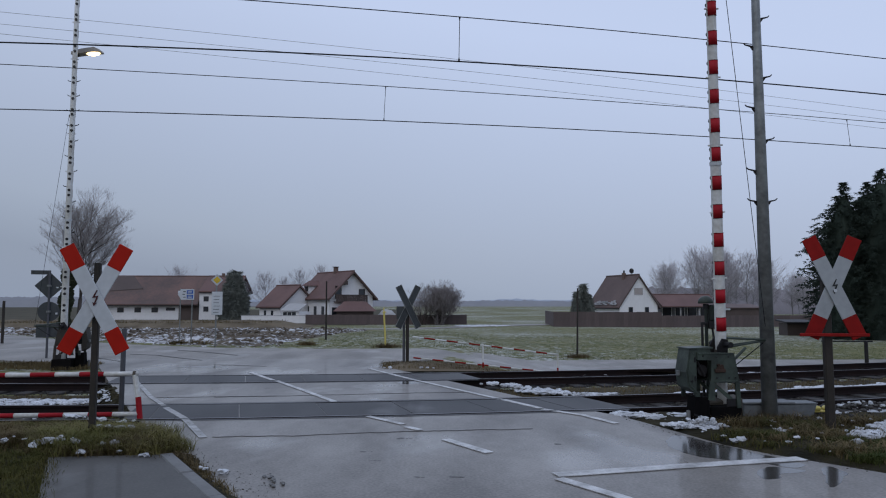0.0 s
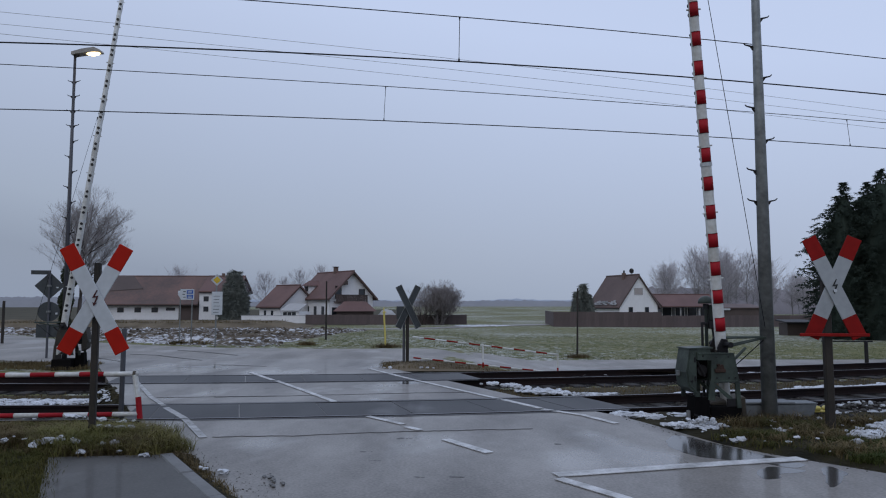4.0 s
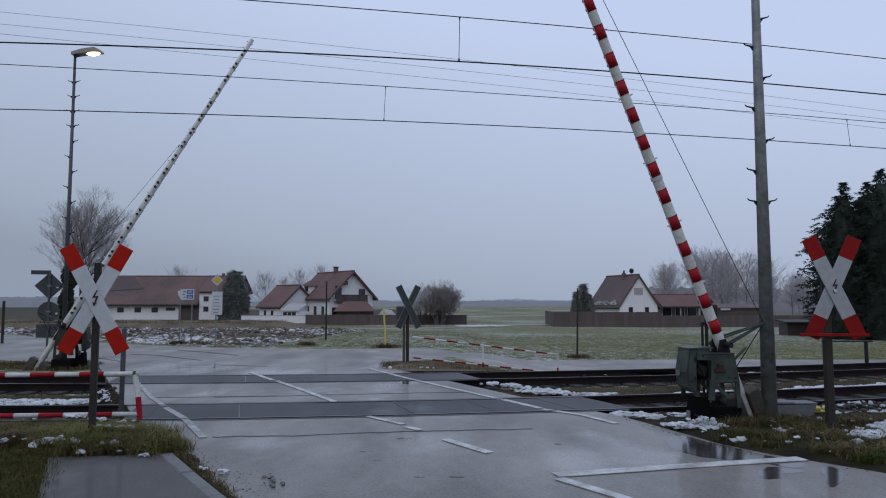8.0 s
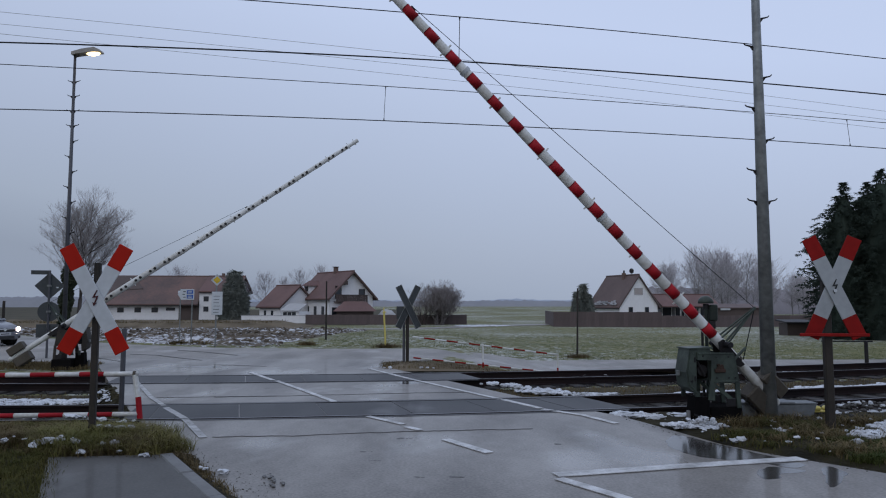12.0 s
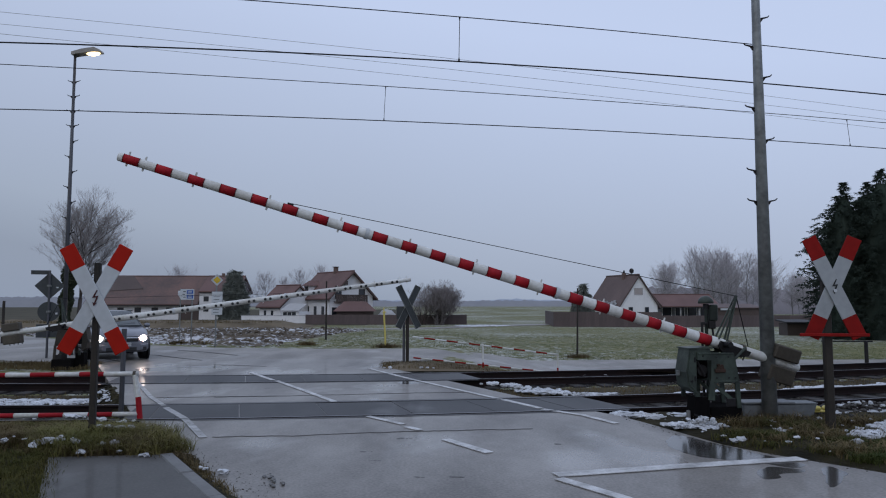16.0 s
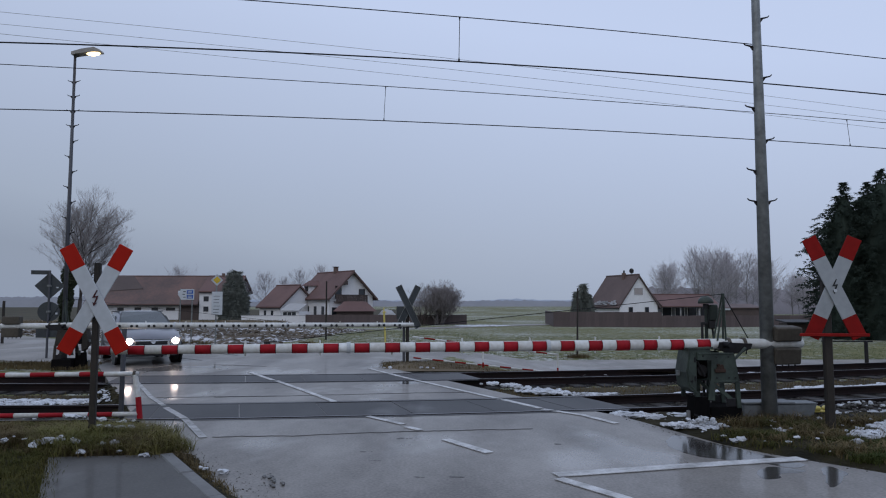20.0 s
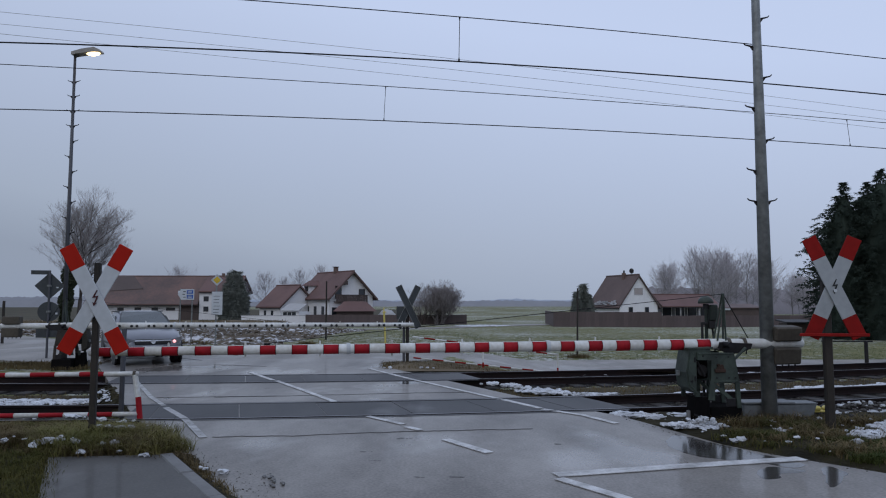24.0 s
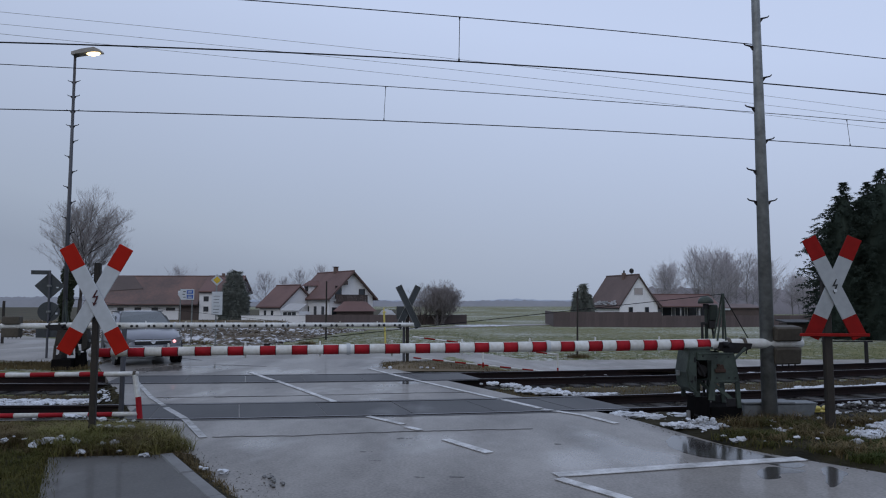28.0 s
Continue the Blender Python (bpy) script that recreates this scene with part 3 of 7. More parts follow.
# rubber panels between and beside the rails, at road height
for nm, line, cuts in (("panel_row_near", near_track, (-4.83, -4.455, -3.19, -1.925, -0.66, 0.605, 1.87, 2.77)), ("panel_row_far", far_track, (-7.25, -6.925, -5.66, -4.395, -3.13, -1.865, -0.6, 0.65))):
    row = empty(nm, pose(0, 0, 0), "row of black rubber crossing panels between the rails", "crossing panels", kind="structure")
    for xa, xb in zip(cuts, cuts[1:]):
        xb -= 0.014
        bm = bmesh.new()
        vs = []
        for z in (-0.14, 0.006 + random.uniform(-0.002, 0.003)):
            for x, o in ((xa, -0.70), (xb, -0.70), (xb, 0.70), (xa, 0.70)):
                p, d = along(line, o, x - 0.18 * o)
                vs.append(bm.verts.new((p.x, p.y, z)))
        bm.faces.new(vs[:4][::-1])
        bm.faces.new(vs[4:])
        for a in range(4):
            bm.faces.new((vs[a], vs[(a + 1) % 4], vs[4 + (a + 1) % 4], vs[4 + a]))
        part("rubber_panel", bm, RUBBER, row)
    for o0, o1 in ((-0.90, -0.80), (0.80, 0.90)):
        bm = bmesh.new()
        xs = steps((cuts[0], cuts[-1], 0.5))
        ring = []
        for x in xs:
            pa, d = along(line, o0, x)
            pb, d = along(line, o1, x)
            ring.append((bm.verts.new((pa.x, pa.y, 0.004)), bm.verts.new((pb.x, pb.y, 0.004))))
        for a, b in zip(ring, ring[1:]):
            bm.faces.new((a[0], b[0], b[1], a[1]))
        part("edge_strip", bm, RUBBER, row)

# overhead line
def wire_run(bm, fn, x0, x1, d, r):
    xs = steps((x0, x1, d))
    for a, b in zip(xs, xs[1:]):
        tube(bm, fn(a), fn(b), r, r, 5, False)
    return bm


def hang(x, a, b, c):
    """Height of a wire along the track, level beyond the next supports."""
    u = max(-22.0, min(x, 26.0))
    return a * u * u + b * u + c


def overhead(name, label, c, m, contact, catenary, rc, rm, droppers):
    t = empty(name, pose(0, 0, 0), label, "overhead wire", "overhead lines")
    part("contact_wire", wire_run(bmesh.new(), lambda x: (x, c + m * x, hang(x, *contact)), -60, 80, 1.0, rc), WIRE, t)
    part("catenary_wire", wire_run(bmesh.new(), lambda x: (x, c + m * x, hang(x, *catenary)), -60, 80, 1.0, rm), WIRE, t)
    for x0, x1 in droppers:
        a, b = (x0, c + m * x0, hang(x0, *contact)), (x1, c + m * x1, hang(x1, *catenary))
        part("dropper", tubed(a, b, 0.006, n=5), WIRE, t)
        part("dropper_clip", tubed(a, Vector(a).lerp(Vector(b), 0.09), 0.018, 0.008, 6), WIRE, t)
        part("dropper_clip", tubed(b, Vector(b).lerp(Vector(a), 0.09), 0.018, 0.008, 6), WIRE, t)


overhead("overhead_line_near", "dark copper contact wire and catenary above the track", 11.65, 0.16, (-0.00244, -0.00266, 5.769), (-0.00171, -0.01927, 6.552), 0.0125, 0.0085, [(0.27, 0.285)])
overhead("overhead_line_far", "thin contact wire and catenary above the second track", 16.4, 0.15, (-0.00121, -0.00527, 5.921), (-0.00074, -0.0207, 6.7195), 0.0115, 0.009, [(-1.38, -1.34), (10.52, 10.45)])
for c, curve in ((28.0, (-0.00049, -0.0428, 11.624)), (28.5, (-0.00039, -0.04164, 11.342)), (29.0, (-0.00025, -0.04446, 11.051))):
    pl = link_mesh("power_line", wire_run(bmesh.new(), lambda x: (x, c + 0.2 * x, hang(x, *curve)), -80, 90, 2.0, 0.0075), GALV)
    tagged(pl, "thin distant power line high over the road", "power line", "power lines")

# ---------------------------------------------------------------- road markings, kerb, pavement
marks = empty("road_markings", pose(0, 0, 0), "worn white lines painted on the wet road", "road marking", kind="structure")


def painted(pts, w):
    """A painted stroke of a given width along some points."""
    bm = bmesh.new()
    pts = [Vector(p) for p in pts]
    ring = []
    for i, p in enumerate(pts):
        d = (pts[min(i + 1, len(pts) - 1)] - pts[max(i - 1, 0)]).normalized()
        s = Vector((-d.y, d.x)) * w / 2
        ring.append([bm.verts.new((q.x, q.y, z)) for z in (0.005, 0.012) for q in (p + s, p - s)])
    for a, b in zip(ring, ring[1:]):
        bm.faces.new((a[2], a[3], b[3], b[2]))
        bm.faces.new((a[0], a[2], b[2], b[0]))
        bm.faces.new((a[3], a[1], b[1], b[3]))
    for r in (ring[0], ring[-1]):
        bm.faces.new((r[0], r[1], r[3], r[2]))
    return bm


for nm, pts, w in (("edge_line", [(-6.64, 15.44), (-5.20, 12.75), (-4.57, 11.72)], 0.085), ("edge_line", [(-4.45, 11.5), (-3.77, 10.45), (-3.0, 8.98)], 0.10),
                   ("edge_line", [(-1.9, 18.34), (-0.7, 15.78), (0.56, 13.36), (1.0, 12.52)], 0.10), ("edge_line", [(1.05, 12.45), (1.56, 11.45)], 0.11),
                   ("edge_line", [(1.58, 11.35), (2.1, 10.75), (2.42, 10.02)], 0.10),
                   ("centre_dash", [(-4.67, 17.3), (-3.72, 15.6)], 0.10), ("centre_dash", [(-3.6, 15.45), (-2.7, 13.8), (-1.85, 12.2)], 0.105),
                   ("centre_dash", [(-1.12, 10.64), (-0.55, 9.95)], 0.09), ("centre_dash", [(-0.5, 9.75), (-0.3, 9.5)], 0.10),
                   ("centre_dash", [(0.03, 8.86), (0.52, 8.08)], 0.12),
                   ("stop_line", [(1.1, 7.05), (2.42, 7.41), (3.88, 7.78)], 0.17), ("lane_line", [(1.11, 6.91), (1.53, 6.28), (5.4, -0.5)], 0.12)):
    part(nm, painted(pts, w), PAINT_WORN if nm == "edge_line" and pts[0][0] < -4 else PAINT_LINE, marks)

seams = empty("tar_seams", pose(0, 0, 0), "dark tar seams across the asphalt", "road seam", kind="structure")


def seam(pts, w):
    bm = painted(pts, w)
    for v in bm.verts:
        v.co.z = v.co.z - 0.003 if v.co.z < 0.01 else 0.006
    return bm


for pts in ([(-2.9, 9.05), (-1.9, 9.12), (-0.9, 9.35), (0.2, 9.5), (1.2, 9.62)], [(-4.1, 12.8), (-2.5, 13.05), (-0.6, 13.4), (0.4, 13.5)], [(-10.61, 21.89), (-9.90, 21.24), (-9.20, 20.43)], [(-10.35, 23.58), (-9.23, 23.07), (-8.06, 21.89), (-7.12, 21.03)], [(-9.52, 25.56), (-8.01, 24.39), (-6.66, 23.07)], [(-6.27, 19.50), (-5.57, 19.32), (-4.72, 18.98)],
            [(-5.1, 12.75), (-3.0, 13.0)]):
    fine_pts = resample(pts, 70)
    fine_pts = [Vector((p.x, p.y + 0.06 * noise.noise((p.x * 3, 2, 0)) + 0.03 * noise.noise((p.x * 14, 5, 0)))) for p in fine_pts]
    part("seam", seam(fine_pts, 0.024 if fine_pts[0].y < 16 else 0.07), TAR, seams)

def puddle(pts, label):
    bm = bmesh.new()
    out = []
    k = len(pts)
    for i in range(k):
        a, b, c, d = (Vector(pts[(i + q) % k]) for q in (-1, 0, 1, 2))
        for u in (0.0, 0.25, 0.5, 0.75):
            out.append(0.5 * ((2 * b) + (c - a) * u + (2 * a - 5 * b + 4 * c - d) * u * u + (3 * b - a - 3 * c + d) * u ** 3))
    out = [p + Vector((0.05 * noise.noise((p.x * 6, p.y * 6, 1)), 0.05 * noise.noise((p.x * 6, p.y * 6, 9)))) for p in out]
    lo = [bm.verts.new((p.x, p.y, -0.002)) for p in out]
    hi = [bm.verts.new((p.x * 0.995 + 0.005 * out[0].x, p.y, 0.0015)) for p in out]
    bm.faces.new(hi)
    for i in range(len(out)):
        bm.faces.new((lo[i], lo[(i + 1) % len(out)], hi[(i + 1) % len(out)], hi[i]))
    ob = link_mesh("puddle", bm, WATER)
    return tagged(ob, label, "puddle", "puddles")


puddle([(2.97, 9.19), (3.17, 8.85), (3.40, 8.38), (3.62, 7.86), (3.79, 7.49), (3.57, 7.38), (3.30, 7.64), (2.99, 7.75), (2.72, 8.10), (2.67, 8.61)], "shallow puddle at the edge of the road")
puddle([(3.15, 7.24), (3.29, 7.38), (3.42, 7.40), (3.55, 7.35), (3.61, 7.24), (3.47, 7.14), (3.33, 7.10), (3.22, 6.96), (3.08, 6.92)], "thin film of water on the road")
puddle([(3.81, 7.29), (3.97, 7.41), (4.01, 7.34), (4.01, 7.14), (3.85, 6.96), (3.67, 6.71), (3.55, 6.65), (3.69, 6.96)], "small film of water on the road")
puddle([(-0.85, 14.9), (-0.45, 14.95), (-0.4, 15.25), (-0.7, 15.5), (-0.95, 15.3)], "small puddle on the road between the tracks")
puddle([(-7.0, 18.9), (-6.1, 18.5), (-5.6, 18.8), (-6.2, 19.2)], "small puddle on the road before the tracks")
pavement = ribbon("pavement", [(11.5, -19.0), (0.2, -0.9), (-3.43, 6.1), (-4.25, 7.75)], [(13.95, -19.0), (1.93, 0.0), (-2.05, 6.23), (-3.09, 7.87)], PAVING, k=30, across=3, depth=0.2, height=lambda x, y: 0.03)
tagged(pavement, "damp asphalt pavement patch beside the road", "pavement", kind="structure")
kerb = empty("kerb", pose(0, 0, 0), "row of pale concrete kerb stones", "kerb", kind="structure")
for i in range(16):
    s = i * 1.0
    a = Vector((-3.02, 7.90)) + Vector((0.539, -0.842)) * s
    bm = boxed(0.006, 0.994, -0.09, 0.05, -0.15, 0.036 + random.uniform(-0.006, 0.006), 0.012)
    part("kerb_stone", bm, CONCRETE, kerb, at=pose(a.x, a.y, 0, 0, 0, -57.4 + random.uniform(-0.5, 0.5)))


# ---------------------------------------------------------------- level crossing signs
def plank(bm, w, l, d, ang, y, a0=-1.0, a1=1.0):
    c, s = math.cos(ang), math.sin(ang)
    return box(bm, -w / 2, w / 2, y, y + d, l * a0, l * a1, 0.004, Matrix(((c, 0, s, 0), (0, 1, 0, 0), (-s, 0, c, 0), (0, 0, 0, 1))))


def crossbuck(m, top, centre, half, width, ang, label, post_off=0.0, front=True, bolt=True, post_mat=POST_BROWN, post_w=0.055, white=WHITE, red=RED_SIGN):
    """St Andrew's cross on a post; local -y is the face."""
    t = empty("crossing_sign", m, label, "level crossing sign", "level crossing signs")
    part("post", boxed(-post_w + post_off, post_w + post_off, 0.03, 0.03 + 2 * post_w, -0.3, top, 0.01), post_mat, t)
    for k, a in enumerate((ang, -ang)):
        yo = -0.006 - 0.026 * k
        bm = plank(bmesh.new(), width, half, 0.018, a, yo, -1.0, 1.0)
        arm = part("arm", bm, white if front else GREY_BACK, t, at=pose(0, 0, centre))
        if not front:
            for e0, e1 in ((-width / 2, 0.012 - width / 2), (width / 2 - 0.012, width / 2)):
                c, q = math.cos(a), math.sin(a)
                part("arm_rim", box(bmesh.new(), e0, e1, yo - 0.014, yo - 0.001, -half, half, 0.002, Matrix(((c, 0, q, 0), (0, 1, 0, 0), (-q, 0, c, 0), (0, 0, 0, 1)))), GALV, arm)
        if front:
            for s0, s1 in ((-1.003, -0.585), (0.585, 1.003)):
                part("red_end", plank(bmesh.new(), width + 0.002, half, 0.0215, a, yo - 0.002, s0, s1), red, arm)
    if front and bolt:
        # lightning arrow for the overhead line
        z = [(0.022, 0.125), (0.034, 0.125), (0.004, 0.030), (0.044, 0.040), (0.014, -0.075), (0.032, -0.068), (-0.004, -0.125), (-0.018, -0.062), (0.0, -0.070), (0.020, 0.012), (-0.026, 0.002)]
        part("lightning_arrow", prismed([(x * 1.05, h * 0.78 + centre + 0.012) for x, h in z], -0.040, -0.0335, "y"), RED_DARK if bolt == "red" else HOLE, t, "lightning arrow")
    for z in (centre - 0.12, centre + 0.12):
        part("clamp", boxed(-post_w - 0.015 + post_off, post_w + 0.015 + post_off, 0.014, 0.05 + 2 * post_w, z - 0.02, z + 0.02), DARK_STEEL, t)
    return t


crossbuck(pose(-4.226, 8.602, 0, 0, 0, 8), 2.176, 1.729, 0.721, 0.177, radians(28.2), "tall red and white crossbuck with a red lightning arrow", bolt="red", post_w=0.037, post_off=-0.003)
cb = crossbuck(pose(5.215, 9.45, 0, 0, 0, -6), 2.05, 1.89, 0.725, 0.19, radians(24.3), "red and white crossbuck with a dark lightning arrow", bolt="dark", post_off=-0.07, post_w=0.05, white=WHITE_DIM, red=RED_DIM)
part("bottom_bar", boxed(-0.46, 0.42, -0.045, -0.02, -0.02, 0.022, 0.006), RED_DIM, cb, "red steel bar below the cross", at=pose(0, 0, 1.26))
part("reflector", disc(bmesh.new(), (0.01, -0.046, 1.845), 0.022, 0.01, 12), WHITE, cb)
crossbuck(pose(-0.991, 20.2, -0.13, 0, 0, 20), 1.917, 1.707, 0.662, 0.192, radians(27), "crossbuck seen from its grey back on a dark post", front=False, post_w=0.041)
side_post = empty("marker_post", pose(-1.12, 20.3, -0.13), "thin grey steel tube beside the crossbuck post", "post")
part("tube", tubed((0, 0, -0.2), (0.0, 0, 1.465), 0.036, n=10), LAMP_POLE, side_post)
part("back_plate", boxed(-0.215, 0.0, 0.037, 0.05, 1.357, 1.72, 0.01), GREY_BACK, side_post, "small grey sign plate seen from behind")


# ---------------------------------------------------------------- barriers
def boom_tube(length, r0, r1, tail):
    bm, n, ring = bmesh.new(), 16, []
    st = [(-tail, 0.055), (-tail + 0.02, 0.068), (-0.05, 0.075), (0.0, r0), (length * 0.5, (r0 + r1) / 2), (length - 0.01, r1), (length, r1 * 0.85)]
    for x, r in st:
        ring.append([bm.verts.new((x, r * math.cos(2 * math.pi * i / n), r * math.sin(2 * math.pi * i / n))) for i in range(n)])
    for a, b in zip(ring, ring[1:]):
        for i in range(n):
            bm.faces.new((a[i], a[(i + 1) % n], b[(i + 1) % n], b[i]))
    bm.faces.new(ring[0][::-1])
    bm.faces.new(ring[-1])
    return bm


def half_sleeve(x0, x1, ra, rb, a0, a1, thick=0.004, n=9):
    """A curved plate round one side of the boom, from angle a0 to a1 (0 is the front, +y)."""
    bm = bmesh.new()
    rows = []
    for x, r in ((x0, ra), (x1, rb)):
        for t in (0.001, thick):
            rows.append([bm.verts.new((x, (r + t) * math.cos(a0 + (a1 - a0) * i / n), (r + t) * math.sin(a0 + (a1 - a0) * i / n))) for i in range(n + 1)])
    lo0, hi0, lo1, hi1 = rows
    for i in range(n):
        bm.faces.new((hi0[i], hi0[i + 1], hi1[i + 1], hi1[i]))
        bm.faces.new((lo0[i], hi0[i], hi0[i + 1], lo0[i + 1])[::-1])
        bm.faces.new((lo1[i], hi1[i], hi1[i + 1], lo1[i + 1]))
    return bm


def barrier(m, zp, length, r0, r1, label, period, first, wire_to, shade, group="barriers", tail=1.28):
    b = empty("barrier", m, label, "railway barrier", group)
    boom = part("boom", boom_tube(length, r0, r1, tail), OFFWHITE, b, "white boom pole with red bands", True, pose(0, 0, zp))
    rad = lambda x: r0 + (r1 - r0) * x / length
    x = first
    while x + period * 0.5 < length:
        part("red_band", half_sleeve(x, x + period * 0.5, rad(x), rad(x + period * 0.5), radians(-72), radians(68)), RED, boom, smooth=True)
        for q in (x + 0.001, x + period * 0.5 - 0.007):
            part("band_rim", half_sleeve(q, q + 0.006, rad(x) + 0.003, rad(x) + 0.003, radians(-75), radians(71), 0.003), RED_DARK, boom)
        for dx in (0.12, 0.43):
            q = x + dx * period
            bm = tube(bmesh.new(), (q, -rad(q) + 0.012, -0.012), (q, -rad(q) - 0.012, -0.012), 0.036, 0.036, 12)
            part("bolt_cap", bm, HOLE, boom, "black cap")
        x += period
    for q in [length * k / 9 for k in range(1, 9)] + [length - 0.32, length - 0.12]:
        part("wire_hook", tubed((q, 0.0, rad(q) - 0.004), (q, 0.0, rad(q) + 0.045), 0.014, 0.011, 6), OFFWHITE, boom)
        part("lower_hook", tubed((q, 0.0, -rad(q) + 0.004), (q, 0.0, -rad(q) - 0.035), 0.014, 0.011, 6), OFFWHITE, boom)
    for q in (length * 0.3, length * 0.62):
        part("joint_collar", half_sleeve(q, q + 0.05, rad(q) + 0.003, rad(q) + 0.003, 0.0, 2 * math.pi, 0.008, 20), WHITE, boom)
    # stay: a strut over the axle and wires to the boom and its tail
    bm = bmesh.new()
    for s, q in ((-0.06, 0.08), (0.06, 0.09), (0.0, -0.03), (0.05, -0.045)):
        tube(bm, (q, s, 0.06), (0.0, s * 0.3, 0.73), 0.015, 0.012, 6)
    tube(bm, (-0.01, -0.03, 0.72), (0.02, 0.03, 0.72), 0.012, 0.012, 6)
    part("stay_strut", bm, GREEN, boom)
    bm = tube(bmesh.new(), (0, 0, 0.72), (wire_to, 0, rad(wire_to) + 0.02), 0.0048, 0.0048, 5)
    part("stay_wire", bm, WIRE, boom)
    part("wire_clamp", boxed(wire_to - 0.05, wire_to + 0.03, -0.012, 0.012, rad(wire_to), rad(wire_to) + 0.025, 0.004), DARK_STEEL, boom)
    part("tail_wire", tube(bmesh.new(), (0, 0, 0.72), (-0.42, 0, 0.08), 0.007, 0.007, 5), WIRE, boom)
    # counterweight slabs and tail cap
    for z0, z1, w in ((0.045, 0.25, 0.12), (-0.29, -0.05, 0.13)):
        part("counterweight", boxed(0.08 - tail, 0.5 - tail, -w, w, z0, z1, 0.02), IRON, boom, "grey cast counterweight")
    for i in range(4):
        part("weight_bolt", tubed((0.16 - tail + 0.1 * i, 0.09, -0.29), (0.16 - tail + 0.1 * i, 0.09, -0.325), 0.012, 0.012, 6), DARK_STEEL, boom)
    bm = bmesh.new()
    for y0 in (-0.115, 0.09):
        prism(bm, [(0.08, 0.045), (-0.42, 0.02), (-0.40, -0.05), (-0.22, -0.115), (-0.02, -0.12), (0.10, -0.04)], y0, y0 + 0.025, "y")
    box(bm, -0.30, -0.24, -0.12, 0.12, -0.10, -0.07)
    part("boom_clamp", bm, DARK_STEEL, boom)
    # drive: ring clamps on the boom, housing beside an open arched plate on legs, over black base boxes
    for q in (-0.12, -0.36):
        part("ring_clamp", half_sleeve(q, q + 0.045, 0.079, 0.076, 0.0, 2 * math.pi, 0.014, 20), IRON, boom)
        part("clamp_bolt", tubed((q + 0.022, 0.10, -0.02), (q + 0.022, 0.10, -0.13), 0.011, n=6), DARK_STEEL, boom)
    part("drive_housing", prismed([(0.27, 1.04), (0.585, 1.04), (0.645, 0.72), (0.615, 0.515), (0.50, 0.43), (0.485, 0.60), (0.485, 0.90), (0.27, 0.93)], -0.13, 0.185, "y"), shade, b)
    part("housing_door", prismed([(0.505, 0.985), (0.58, 0.99), (0.62, 0.72), (0.60, 0.54), (0.515, 0.47)], 0.186, 0.198, "y"), shade, b)
    part("door_handle", boxed(0.64, 0.675, -0.06, 0.02, 0.66, 0.73, 0.006), GALV, b)
    part("door_lock", tubed((0.57, 0.198, 0.60), (0.57, 0.212, 0.60), 0.018, n=10), DARK_STEEL, b)
    for z in (0.60, 0.86):
        part("hinge", boxed(0.505, 0.525, 0.19, 0.210, z, z + 0.07, 0.003), DARK_STEEL, b)
    part("lid", prismed([(0.24, 1.043), (0.60, 1.043), (0.60, 1.056), (0.24, 1.068)], -0.15, 0.205, "y"), shade, b)
    for y in (-0.2, 0.2):
        plate = prismed([(0.48, 1.0), (-0.07, 0.985), (-0.10, 0.84), (-0.145, 0.575), (-0.09, 0.575), (0.226, 0.57), (0.236, 0.33), (0.335, 0.34), (0.31, 0.50), (0.28, 0.64), (0.275, 0.885), (0.48, 0.89)], y - 0.011, y + 0.011, "y")
        part("side_plate", plate, shade, b)
        yy = y + (0.011 if y > 0 else -0.021)
        part("plate_rib", boxed(-0.12, 0.24, yy, yy + 0.010, 0.575, 0.60, 0.003), shade, b)
        part("plate_rib", boxed(-0.06, 0.47, yy, yy + 0.010, 0.965, 0.985, 0.003), shade, b)
        part("leg", prismed([(-0.085, 0.60), (-0.145, 0.585), (-0.165, 0.22), (-0.105, 0.22)], y - 0.028, y + 0.008, "y"), shade, b)
        part("leg", prismed([(0.45, 0.46), (0.51, 0.46), (0.505, 0.34), (0.45, 0.34)], y - 0.035, y - 0.005, "y"), GREEN_DARK, b)
        part("brace", prismed([(0.228, 0.58), (0.228, 0.525), (0.0, 0.325), (-0.045, 0.36)], y - 0.03, y - 0.012, "y"), shade, b)
        part("brace_foot", boxed(-0.10, 0.04, y - 0.035, y - 0.008, 0.235, 0.35, 0.006), DARK_STEEL, b)
        yy = y + (0.011 if y > 0 else -0.045)
        bearing = part("bearing_block", boxed(0.075, 0.235, yy, yy + 0.034, 0.715, 0.765, 0.008), RUST, b, "rusty bearing block")
        part("bearing_cap", prismed([(0.10, 0.765), (0.21, 0.765), (0.185, 0.80), (0.20, 0.83), (0.17, 0.835), (0.155, 0.805), (0.13, 0.83), (0.105, 0.81)], yy + 0.002, yy + 0.03, "y"), RUST, bearing)
        for q in ((0.02, 0.93), (0.20, 0.93), (0.02, 0.64), (0.20, 0.64), (-0.08, 0.64), (0.40, 0.945)):
            part("bolt", tubed((q[0], yy, q[1]), (q[0], yy + 0.012, q[1]), 0.011, n=6), DARK_STEEL, b)
    # near-black block stands in for the shade inside the plate's opening
    part("opening_shade_block", boxed(0.25, 0.50, -0.16, 0.08, 0.62, 0.93, 0.02), MATT_BLACK, b, "near-black block giving the open plate its shaded inside")
    part("crank_rod", tubed((0.44, 0.12, 0.86), (0.33, 0.12, 0.66), 0.02, n=8), DARK_STEEL, b)
    part("gear_wheel", tubed((0.36, 0.085, 0.74), (0.36, 0.115, 0.74), 0.075, n=18), DARK_STEEL, b)
